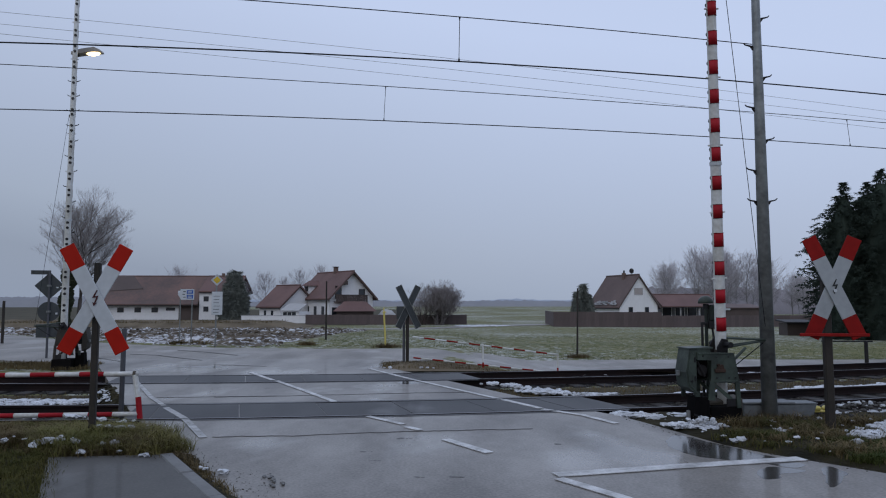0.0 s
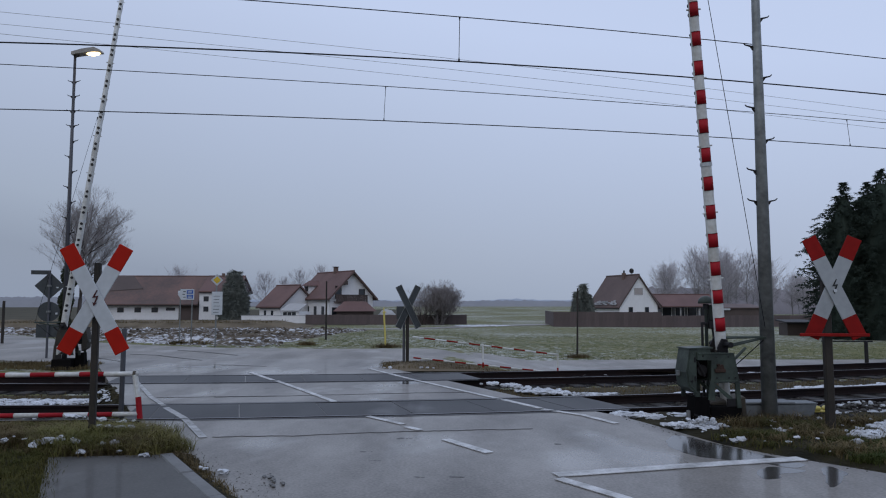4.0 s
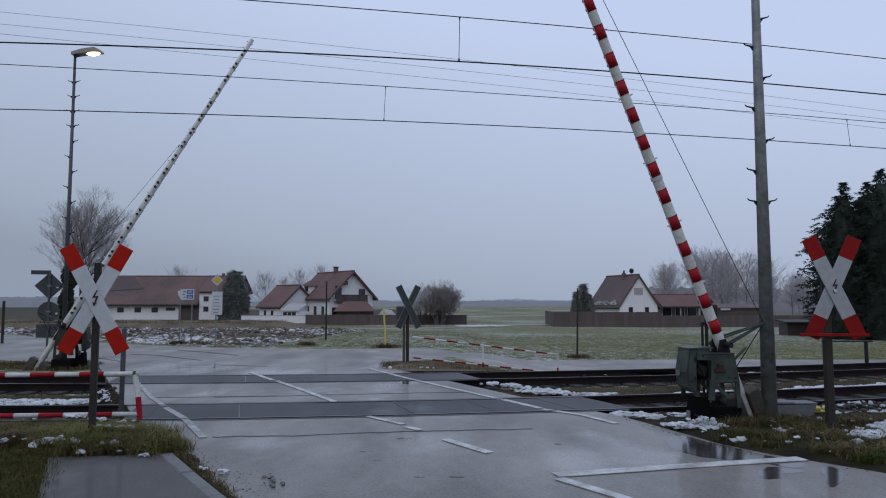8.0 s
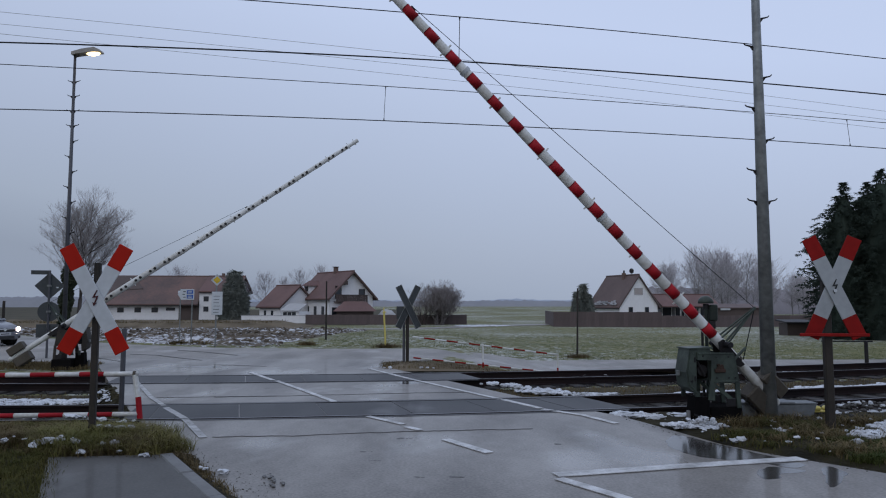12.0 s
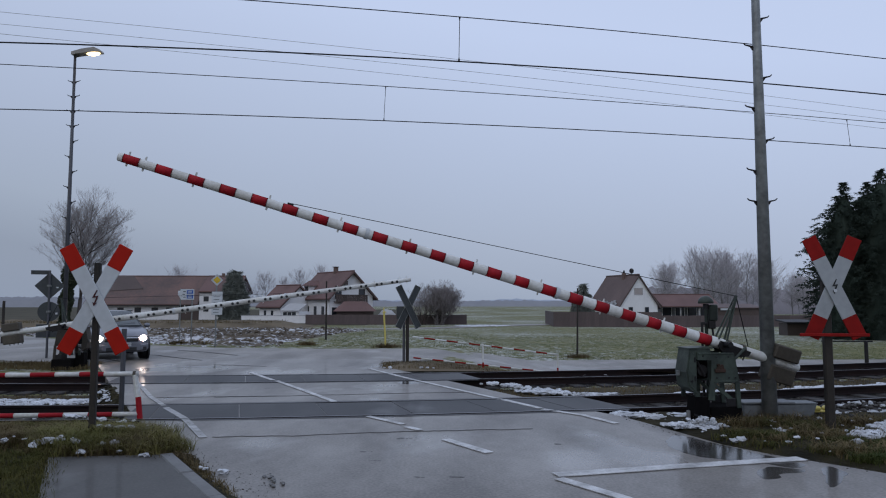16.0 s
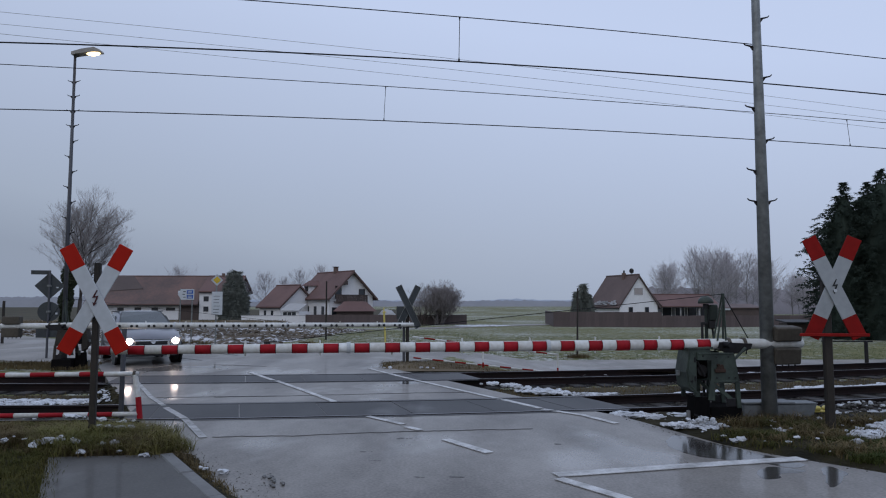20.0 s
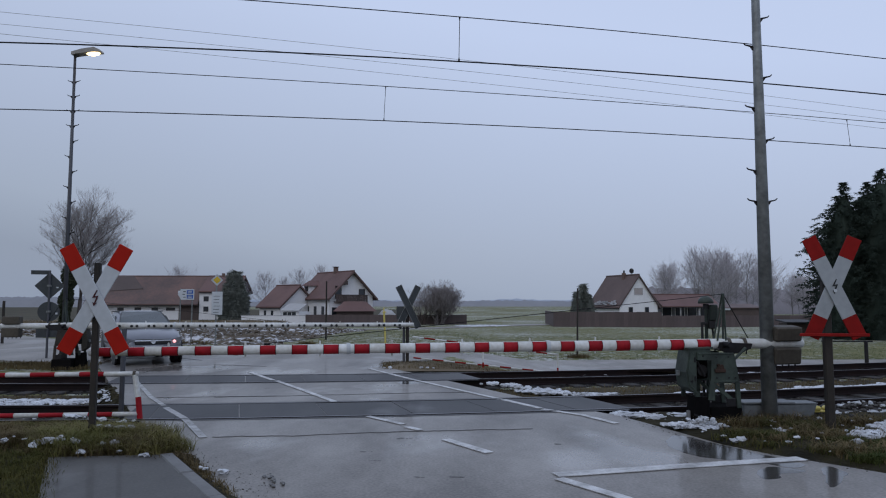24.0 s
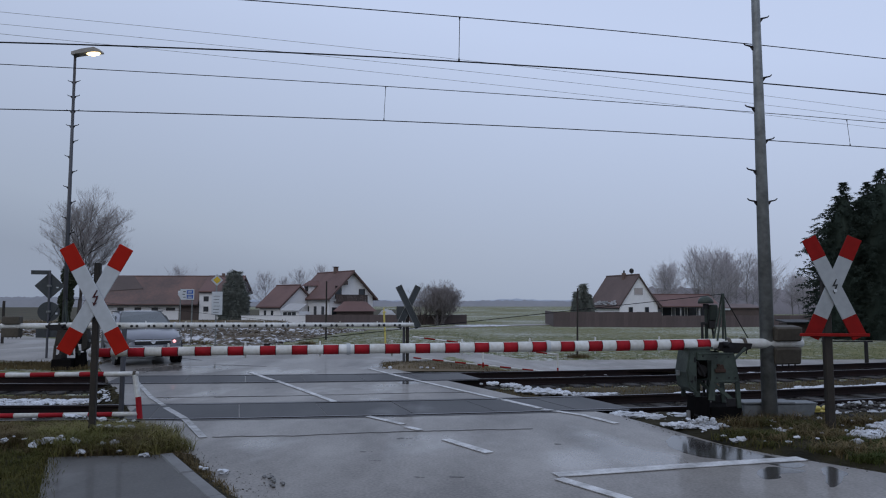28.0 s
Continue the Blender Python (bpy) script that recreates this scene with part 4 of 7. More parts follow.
    part("base_box", prismed([(0.54, -0.1), (0.30, -0.1), (0.315, 0.375), (0.52, 0.385), (0.54, 0.16)], -0.02, 0.20, "y"), MATT_BLACK, b, "black base box")
    part("base_rim", prismed([(0.55, 0.13), (0.55, 0.16), (0.29, 0.06), (0.29, 0.03)], 0.20, 0.235, "y"), DARK_STEEL, b)
    part("base_frame", boxed(-0.19, 0.29, -0.24, 0.19, -0.1, 0.24, 0.012), MATT_BLACK, b, "black base frame")
    part("cable_gland", tubed((0.60, 0.14, -0.1), (0.60, 0.14, 0.19), 0.028, n=10), CONCRETE, b)
    part("clamp_strut", tubed((-0.30, 0.13, 1.05), (-0.08, 0.15, 0.86), 0.02, n=8), shade, b)
    part("axle", tubed((0, -0.26, zp), (0, 0.26, zp), 0.04, n=12), DARK_STEEL, b)
    return b, boom


near_barrier, near_boom = barrier(pose(3.985, 10.2, 0, 0, 0, 189), 1.097, 8.5, 0.078, 0.055, "green barrier drive with a red and white boom", 0.402, 0.195, 6.35, GREEN)
far_barrier, far_boom = barrier(pose(-9.93, 18.6, 0, 0, 0, 8), 1.09, 9.2, 0.086, 0.056, "barrier across the road seen from its white back", 0.435, 0.35, 5.6, POST_BROWN, tail=1.55)

# warning bell on its post behind the near drive
bell = empty("warning_bell", pose(3.94, 10.62, 0), "green domed warning bell on a steel post", "warning bell")
part("post", tubed((0, 0, -0.2), (0, 0, 1.66), 0.026, n=10), GREEN_DARK, bell)
bm = bmesh.new()
prev = None
for z, r in ((1.675, 0.108), (1.70, 0.115), (1.735, 0.104), (1.765, 0.080), (1.785, 0.045), (1.79, 0.02)):
    ring = [bm.verts.new((r * math.cos(2 * math.pi * i / 20), r * math.sin(2 * math.pi * i / 20), z)) for i in range(20)]
    if prev:
        for i in range(20):
            bm.faces.new((prev[i], prev[(i + 1) % 20], ring[(i + 1) % 20], ring[i]))
    else:
        bm.faces.new(ring[::-1])
    prev = ring
bm.faces.new(prev)
part("dome", bm, GREEN, bell, "pale green bell dome", True)
part("striker_box", boxed(0.035, 0.155, -0.07, 0.07, 1.42, 1.66, 0.015), GREEN_DARK, bell)
part("lower_box", boxed(0.02, 0.125, -0.06, 0.06, 1.30, 1.42, 0.012), DARK_STEEL, bell)
part("dome_collar", tubed((0, 0, 1.60), (0, 0, 1.67), 0.05, 0.042, 12), DARK_STEEL, bell)
part("bracket", tubed((0.09, 0.0, 1.30), (0.16, 0.0, 0.60), 0.016, n=8), DARK_STEEL, bell)
part("cable_pipe", tubed((-0.082, -0.05, 0.2), (-0.082, -0.05, 1.37), 0.020, n=8), DARK_STEEL, bell)
part("pipe_bend", boxed(-0.10, 0.0, -0.068, -0.032, 1.36, 1.40, 0.005), DARK_STEEL, bell)


# ---------------------------------------------------------------- masts
def step_mast(m, height, r0, r1, irons, label, mats, lamp=False):
    t = empty("street_lamp" if lamp else "steel_mast", m, label, "street lamp" if lamp else "mast")
    part("mast", tubed((0, 0, -0.4), (0, 0, height), r0, r1, 18), mats, t, smooth=True)
    part("base_plate", tubed((0, 0, -0.1), (0, 0, 0.05), r0 * 1.35, r0 * 1.25, 18), DARK_STEEL, t)
    for z, s in irons:
        r = r0 + (r1 - r0) * z / height
        bm = bmesh.new()
        tube(bm, (s * (r - 0.02), 0, z), (s * (r + 0.11), 0, z + 0.03), 0.016, 0.010, 6)
        tube(bm, (s * (r + 0.11), 0, z + 0.03), (s * (r + 0.135), 0, z + 0.055), 0.010, 0.008, 6)
        tube(bm, (s * (r - 0.01), 0, z - 0.05), (s * (r + 0.03), 0, z), 0.014, 0.012, 6)
        part("step_iron", bm, DARK_STEEL, t)
    return t


step_mast(pose(4.72, 10.35, 0), 9.2, 0.112, 0.036,
          [(3.17, 1), (3.17, -1), (3.63, -1), (4.09, 1), (4.58, -1), (5.04, 1), (5.52, -1), (5.95, 1), (6.4, -1), (6.85, 1)], "tall galvanised steel mast with climbing irons", GALV)
irons = [(7.74 - 0.41 * i, s) for i in range(4) for s in (-1, 1)] + [(6.08 - 0.42 * i, 1 if i % 2 == 0 else -1) for i in range(9)]
lamp = step_mast(pose(-10.14, 19.0, 0), 8.52, 0.066, 0.034, irons, "grey street lamp mast with lit yellow lantern", LAMP_POLE, True)
part("bracket", tubed((0.0, 0, 8.46), (0.12, 0, 8.55), 0.05, 0.05, 10), LAMP_POLE, lamp)
part("lantern_housing", prismed([(-0.05, 8.48), (-0.05, 8.56), (0.22, 8.64), (0.56, 8.69), (0.72, 8.62), (0.74, 8.57), (0.60, 8.56), (0.30, 8.53)], -0.13, 0.13, "y"), LANTERN, lamp, "pale grey lantern housing")
bm = ball(bmesh.new(), (0, 0, 0), 1.0, 2)
part("lamp_glass", bm, LAMP_GLOW, lamp, "glowing lamp glass", True, Matrix.Translation((0.50, 0, 8.55)) @ pose(0, 0, 0, 0, -4, 0) @ Matrix.Diagonal((0.19, 0.115, 0.075, 1)))



# ---------------------------------------------------------------- red and white rail fences
def striped_rail(bm_parent, a, b, r, period, phase, red, white):
    a, b = Vector(a), Vector(b)
    ln = (b - a).length
    s, k = -phase, 0
    while s < ln:
        s0, s1 = max(s, 0) if k else 0.0, min(s + period, ln)
        if s1 > s0 + 0.01:
            part("rail_piece", tubed(a.lerp(b, s0 / ln), a.lerp(b, s1 / ln), r, n=10), red if k % 2 == 0 else white, bm_parent, smooth=True)
        s += period
        k += 1


fence_l = empty("rail_fence", pose(0, 0, 0), "low red and white tube fence beside the tracks", "fence", "rail fences")
striped_rail(fence_l, (-4.45, 10.42, 0.655), (-12.0, 9.9, 0.62), 0.034, 0.344, -0.136, OFFWHITE, RED)
striped_rail(fence_l, (-4.40, 10.42, 0.075), (-12.0, 9.9, 0.05), 0.034, 0.344, -0.046, OFFWHITE, RED)
part("end_post", tubed((-4.50, 10.42, 0.66), (-4.44, 10.42, 0.32), 0.04, n=10), OFFWHITE, fence_l)
part("end_post", tubed((-4.44, 10.42, 0.32), (-4.39, 10.42, -0.15), 0.04, n=10), RED, fence_l)
part("joint", ball(bmesh.new(), (-4.50, 10.42, 0.655), 0.044, 2), IRON, fence_l)
part("post", tubed((-4.775, 10.62, -0.25), (-4.765, 10.62, 1.30), 0.036, n=10), LAMP_POLE, fence_l, "plain grey steel post")
for x in (-7.2, -9.8):
    part("post", tubed((x, 10.42 + (x + 4.45) * 0.069, -0.3), (x, 10.42 + (x + 4.45) * 0.069, 0.63), 0.034, n=10), OFFWHITE, fence_l)
fence_f = empty("rail_fence", pose(0, 0, 0), "red and white tube fence sloping down beside the side road", "fence", "rail fences")
striped_rail(fence_f, (-0.80, 18.75, 0.80), (3.05, 18.95, 0.315), 0.020, 0.30, 0.0, OFFWHITE, RED_DIM)
striped_rail(fence_f, (-0.78, 18.75, 0.25), (3.05, 18.95, -0.165), 0.020, 0.30, 0.1, RED_DIM, OFFWHITE)
for x, y, z0, z1 in ((1.06, 18.85, -0.3, 0.57), (3.05, 18.95, -0.45, 0.33)):
    part("post", tubed((x, y, z0 + 0.42), (x, y, z1), 0.022, n=8), OFFWHITE, fence_f)
    part("post_foot", tubed((x, y, z0 - 0.2), (x, y, z0 + 0.42), 0.023, n=8), RED_DIM, fence_f)
fence_r = empty("low_rail", pose(0, 0, 0), "low dark rail on a short post beyond the tracks", "fence")
part("rail", tubed((10.7, 20.1, 0.61), (12.2, 20.2, 0.60), 0.02, n=8), DARK_STEEL, fence_r)
for x, y in ((12.0, 20.18), (10.8, 20.1)):
    part("post", tubed((x, y, -0.8), (x, y, 0.60), 0.055, 0.05, 8), DARK_STEEL, fence_r)

# cable trough beside the mast and the yellow track marker
trough = empty("cable_box", pose(4.95, 10.62, 0, 0, 0, 2), "long pale grey concrete cable trough at the mast's foot", "cable trough")
part("body", prismed([(-0.55, -0.25), (0.36, -0.25), (0.53, 0.203), (-0.55, 0.19)], -0.14, 0.16, "y"), TROUGH, trough)
part("lid", boxed(-0.57, 0.20, -0.16, 0.18, 0.206, 0.238, 0.008), TROUGH, trough)
part("lid", boxed(0.205, 0.545, -0.15, 0.17, 0.206, 0.222, 0.006), TROUGH, trough)
marker = empty("track_marker", pose(5.68, 10.75, -0.1), "yellow painted track marker cap on a short foot", "track marker")
part("foot", boxed(-0.05, 0.05, -0.05, 0.05, -0.1, 0.16, 0.01), DARK_STEEL, marker)
for x in (-0.10, 0.10):
    part("cap", boxed(x - 0.075, x + 0.075, -0.07, 0.07, 0.175, 0.245, 0.025), YELLOW, marker)
part("saddle", boxed(-0.14, 0.14, -0.05, 0.05, 0.15, 0.185, 0.012), YELLOW, marker)

# ---------------------------------------------------------------- road signs
signs = empty("sign_post", pose(-12.25, 22.0, 0, 0, 0, 18), "road signs seen from behind on a steel pole", "road sign")
part("pole", tubed((0, 0, -0.3), (0, 0, 2.70), 0.035, n=10), LAMP_POLE, signs)
part("diamond_sign", boxed(-0.30, 0.30, 0.036, 0.051, -0.30, 0.30, 0.01, pose(0, 0, 2.22, 0, 45, 0)), GREY_BACK, signs)
part("round_sign", disc(bmesh.new(), (0, 0.036, 1.42), 0.31, 0.015, 32), GREY_BACK, signs)
part("plate_sign", boxed(-0.33, 0.30, 0.036, 0.051, 0.62, 1.03, 0.008), GREY_BACK, signs)
part("name_arm", boxed(-0.52, 0.02, -0.02, 0.02, 2.57, 2.70, 0.006), GREY_BACK, signs)
for z in (1.42, 2.22):
    part("sign_clip", boxed(-0.06, 0.06, -0.045, 0.036, z - 0.03, z + 0.03, 0.005), GALV, signs)
part("sticker", boxed(0.19, 0.25, 0.029, 0.033, 1.33, 1.39), WHITE, signs)
part("sticker", boxed(0.19, 0.25, 0.029, 0.033, 2.15, 2.19), WHITE, signs)

prio = empty("priority_sign", pose(-9.0, 28.1, 0, 0, 0, 14), "yellow and white diamond priority sign over a white plate", "road sign")
part("pole", tubed((0, 0, -0.3), (0, 0, 2.65), 0.03, n=10), GALV, prio)
part("diamond", boxed(-0.165, 0.165, -0.05, -0.035, -0.165, 0.165, 0.02, pose(0.015, 0, 2.60, 0, 45, 0)), WHITE, prio)
part("yellow_face", boxed(-0.105, 0.105, -0.058, -0.052, -0.105, 0.105, 0.004, pose(0.015, 0, 2.60, 0, 45, 0)), YELLOW_SIGN, prio)
plate = part("white_plate", boxed(-0.17, 0.24, -0.05, -0.036, 1.22, 2.14, 0.01), WHITE, prio)
for i in range(6):
    part("text_bar", boxed(-0.10, 0.10 + 0.02 * (i % 3), -0.057, -0.052, 1.30 + 0.13 * i, 1.318 + 0.13 * i), GREY_BACK, plate)
guide = empty("direction_sign", pose(-10.9, 30.1, 0, 0, 0, 16), "white arrow shaped direction board with blue fields", "direction sign")
for x in (-0.25, 0.22):
    part("pole", tubed((x, 0, -0.3), (x, 0, 2.30), 0.026, n=8), GALV, guide)
board = part("board", prismed([(-0.36, 2.06), (-0.22, 1.83), (0.30, 1.83), (0.30, 2.28), (-0.22, 2.28)], -0.05, -0.03, "y"), WHITE, guide)
part("blue_field", boxed(0.0, 0.26, -0.056, -0.052, 2.08, 2.23), BLUE_SIGN, board)
part("blue_field", boxed(0.0, 0.26, -0.056, -0.052, 1.88, 2.04), BLUE_SIGN, board)
for x, z in ((-0.14, 2.16), (-0.17, 2.04), (-0.14, 1.92)):
    part("text_bar", boxed(x, x + 0.1, -0.056, -0.052, z, z + 0.03), GREY_BACK, board)
for z in (2.11, 2.17, 1.91, 1.97):
    part("text_bar", boxed(0.04, 0.20, -0.061, -0.057, z, z + 0.025), WHITE, board)

gas = empty("pipeline_marker", pose(-2.24, 27.75, 0, 0, -3, 0), "slim yellow pipeline marker post in the grass", "marker post")
part("post", boxed(-0.032, 0.032, -0.032, 0.032, -0.25, 1.30, 0.01), YELLOW, gas)
part("cap", boxed(-0.05, 0.07, -0.05, 0.05, 1.30, 1.36, 0.01), YELLOW, gas)
part("tip", boxed(-0.022, 0.022, -0.022, 0.022, 1.36, 1.50, 0.008), YELLOW, gas)
pole = empty("wooden_pole", pose(5.5, 29.2, -0.55), "thin dark wooden pole in the meadow", "pole")
part("shaft", tubed((0, 0, -0.4), (0.06, 0, 2.85), 0.045, 0.032, 8), POST_BROWN, pole)
pole = empty("wooden_pole", pose(-5.6, 34.0, lie(-5.6, 34.0)), "thin dark wooden pole beside the ploughed field", "pole")
part("shaft", tubed((0, 0, -0.4), (0, 0, 2.75), 0.05, 0.035, 8), POST_BROWN, pole)

pole = empty("wooden_pole", pose(-18.6, 30.0, lie(-18.6, 30.0)), "short dark post beside the side road", "pole")
part("shaft", tubed((0, 0, -0.4), (0.0, 0, 1.78), 0.06, 0.055, 8), POST_BROWN, pole)

# ---------------------------------------------------------------- the car (local +x is forward)
def loft(bm, stations, close=True):
    """Skin over half outlines given as (x, [(y, z), ...]), mirrored to both sides."""
    rings = []
    for x, half in stations:
        left = [bm.verts.new((x if len(p) == 2 else x + p[2], p[0], p[1])) for p in half]
        right = [bm.verts.new((x if len(p) == 2 else x + p[2], -p[0], p[1])) for p in half]
        rings.append(left + right[::-1])
    k = len(rings[0])
    for a, b in zip(rings, rings[1:]):
        for i in range(k):
            bm.faces.new((a[i], a[(i + 1) % k], b[(i + 1) % k], b[i]))
    if close:
        bm.faces.new(rings[0][::-1])
        bm.faces.new(rings[-1])
    return bm


def body_half(w, zb, zt, crown=0.02):
    return [(0.02, zb), (w * 0.84, zb), (w * 0.95, zb + 0.10), (w, zb + (zt - zb) * 0.45), (w * 0.985, zb + (zt - zb) * 0.72), (w * 0.94, zt - 0.03), (w * 0.86, zt), (0.02, zt + crown)]


car = empty("car", pose(-40, 40, 0), "silver blue hatchback with its headlights on", "car")
bm = loft(bmesh.new(), [(-2.12, body_half(0.66, 0.42, 0.86)), (-2.05, body_half(0.78, 0.30, 0.95)), (-1.75, body_half(0.855, 0.24, 0.98)), (-1.0, body_half(0.875, 0.22, 0.97)),
                        (0.0, body_half(0.878, 0.22, 0.95)), (0.75, body_half(0.875, 0.22, 0.965)), (1.05, body_half(0.865, 0.22, 0.94, 0.035)), (1.45, body_half(0.85, 0.22, 0.875, 0.05)),
                        (1.75, body_half(0.81, 0.23, 0.80, 0.05)), (1.95, body_half(0.74, 0.24, 0.72, 0.04)), (2.06, body_half(0.62, 0.27, 0.64, 0.02)), (2.10, body_half(0.52, 0.32, 0.56, 0.0))])
part("body", bm, CAR_PAINT, car, smooth=True)


def cabin_half(w0, z0, w1, z1):
    return [(0.02, z0), (w0, z0), (w0 * 0.97 + w1 * 0.03, z0 + (z1 - z0) * 0.3), (w1 + 0.04, z1 - 0.10), (w1 * 0.93, z1 - 0.02), (w1 * 0.6, z1), (0.02, z1 + 0.01)]


bm = loft(bmesh.new(), [(-2.06, cabin_half(0.74, 0.94, 0.70, 1.0)), (-1.80, cabin_half(0.80, 0.94, 0.60, 1.32)), (-1.45, cabin_half(0.81, 0.94, 0.61, 1.41)), (-0.6, cabin_half(0.82, 0.93, 0.63, 1.455)),
                        (0.05, cabin_half(0.82, 0.93, 0.62, 1.42)), (0.45, cabin_half(0.82, 0.93, 0.66, 1.24)), (0.98, cabin_half(0.80, 0.93, 0.74, 0.965))])
part("cabin", bm, CAR_PAINT, car, smooth=True)
# panes a little proud of the cabin
def pane(pts, t=0.012):
    bm = bmesh.new()
    a = [bm.verts.new(p) for p in pts]
    n = (a[1].co - a[0].co).cross(a[2].co - a[0].co).normalized()
    b = [bm.verts.new(v.co + n * t) for v in a]
    k = len(pts)
    for i in range(k):
        bm.faces.new((a[i], a[(i + 1) % k], b[(i + 1) % k], b[i]))
    bm.faces.new(a[::-1])
    bm.faces.new(b)
    return bm


part("windscreen", pane([(0.995, -0.70, 0.985), (0.995, 0.70, 0.985), (0.47, 0.615, 1.262), (0.10, 0.53, 1.415), (0.10, -0.53, 1.415), (0.47, -0.615, 1.262)], 0.018), CAR_GLASS, car)
for s in (-1, 1):
    part("windscreen_trim", tubed((1.0, s * 0.705, 0.985), (0.475, s * 0.62, 1.264), 0.017, n=6), CAR_BLACK, car)
    part("windscreen_trim", tubed((0.475, s * 0.62, 1.264), (0.10, s * 0.535, 1.418), 0.017, n=6), CAR_BLACK, car)
part("windscreen_trim", tubed((0.10, -0.535, 1.418), (0.10, 0.535, 1.418), 0.017, n=6), CAR_BLACK, car)
part("rear_window", pane([(-2.03, 0.62, 1.06), (-2.03, -0.62, 1.06), (-1.79, -0.53, 1.31), (-1.79, 0.53, 1.31)]), CAR_GLASS, car)
for s in (-1, 1):
    q = [(0.55, s * 0.80, 1.0), (-0.42, s * 0.825, 1.0), (-0.42, s * 0.70, 1.33), (0.06, s * 0.705, 1.31)]
    part("front_side_window", pane(q if s < 0 else q[::-1]), CAR_GLASS, car)
    q = [(-0.50, s * 0.825, 1.0), (-1.62, s * 0.81, 1.02), (-1.50, s * 0.685, 1.30), (-0.50, s * 0.70, 1.33)]
    part("rear_side_window", pane(q if s < 0 else q[::-1]), CAR_GLASS, car)
    part("roof_rail", tubed((-1.55, s * 0.60, 1.43), (0.0, s * 0.60, 1.445), 0.018, n=8), CAR_BLACK, car)
    bm = ball(bmesh.new(), (0, 0, 0), 1.0, 2)
    part("door_mirror", bm, CAR_PAINT, car, smooth=True, at=Matrix.Translation((0.62, s * 0.95, 0.99)) @ Matrix.Diagonal((0.07, 0.10, 0.075, 1)))
    part("sill", boxed(-1.0, 1.0, s * 0.86 - 0.02, s * 0.86 + 0.02, 0.2, 0.27, 0.005), CAR_BLACK, car)
    part("rub_strip", boxed(-0.95, 0.85, s * 0.879 - 0.008, s * 0.879 + 0.008, 0.52, 0.57, 0.003), CAR_BLACK, car)
bm = loft(bmesh.new(), [(1.985, [(0.02, 0.25), (0.70, 0.26), (0.76, 0.34), (0.76, 0.46), (0.70, 0.50), (0.02, 0.50)]), (2.10, [(0.02, 0.27), (0.56, 0.28), (0.60, 0.34), (0.60, 0.45), (0.56, 0.49), (0.02, 0.49)]), (2.135, [(0.02, 0.30), (0.50, 0.31), (0.53, 0.35), (0.53, 0.44), (0.50, 0.47), (0.02, 0.47)])])
part("front_bumper", bm, CAR_PAINT, car, smooth=False)
part("lower_intake", boxed(2.10, 2.14, -0.42, 0.42, 0.285, 0.40, 0.012), CAR_BLACK, car)
for s in (-1, 1):
    part("fog_lamp_recess", boxed(2.02, 2.105, s * 0.60 - 0.09, s * 0.60 + 0.09, 0.30, 0.40, 0.012), CAR_BLACK, car)
grille = part("grille", boxed(2.02, 2.138, -0.46, 0.46, 0.56, 0.705, 0.02), CAR_BLACK, car)
part("chrome_bar", boxed(2.12, 2.15, -0.47, 0.47, 0.645, 0.682, 0.008), CHROME, grille)
part("round_badge", disc(bmesh.new(), (2.148, 0, 0.637), 0.06, 0.012, 20, "x"), CHROME, grille)
plate_f = part("number_plate", boxed(2.135, 2.147, -0.26, 0.26, 0.42, 0.53, 0.003), PLATE, car)
part("text_bar", boxed(2.146, 2.149, -0.16, 0.18, 0.455, 0.495), CAR_BLACK, plate_f)
part("bonnet_edge", pane([(1.06, -0.74, 0.968), (1.06, 0.74, 0.968), (1.04, 0.74, 0.972), (1.04, -0.74, 0.972)], 0.006), CAR_BLACK, car)
part("wiper", tubed((1.0, -0.1, 0.995), (0.86, 0.55, 1.075), 0.008, n=5), CAR_BLACK, car)
part("wiper", tubed((1.0, -0.65, 0.995), (0.86, -0.1, 1.075), 0.008, n=5), CAR_BLACK, car)
BULBS = []
for s in (-1, 1):
    hl = part("headlight", prismed([(s * 0.455, 0.57), (s * 0.47, 0.685), (s * 0.72, 0.755), (s * 0.77, 0.70), (s * 0.69, 0.575)], 1.88, 2.05, "x"), HEADLAMP, car)
    bm = disc(bmesh.new(), (0.0, 0, 0), 0.088, 0.004, 24, "x")
    bulb = part("bulb", bm, BEAM, hl, "white glowing bulb", at=pose(2.075, s * 0.59, 0.655))
    BULBS.append((bulb, s))
part("side_lamp", ball(bmesh.new(), (2.07, 0.56, 0.635), 0.045, 2), SIDE_LAMP, car, "small glowing side lamp")
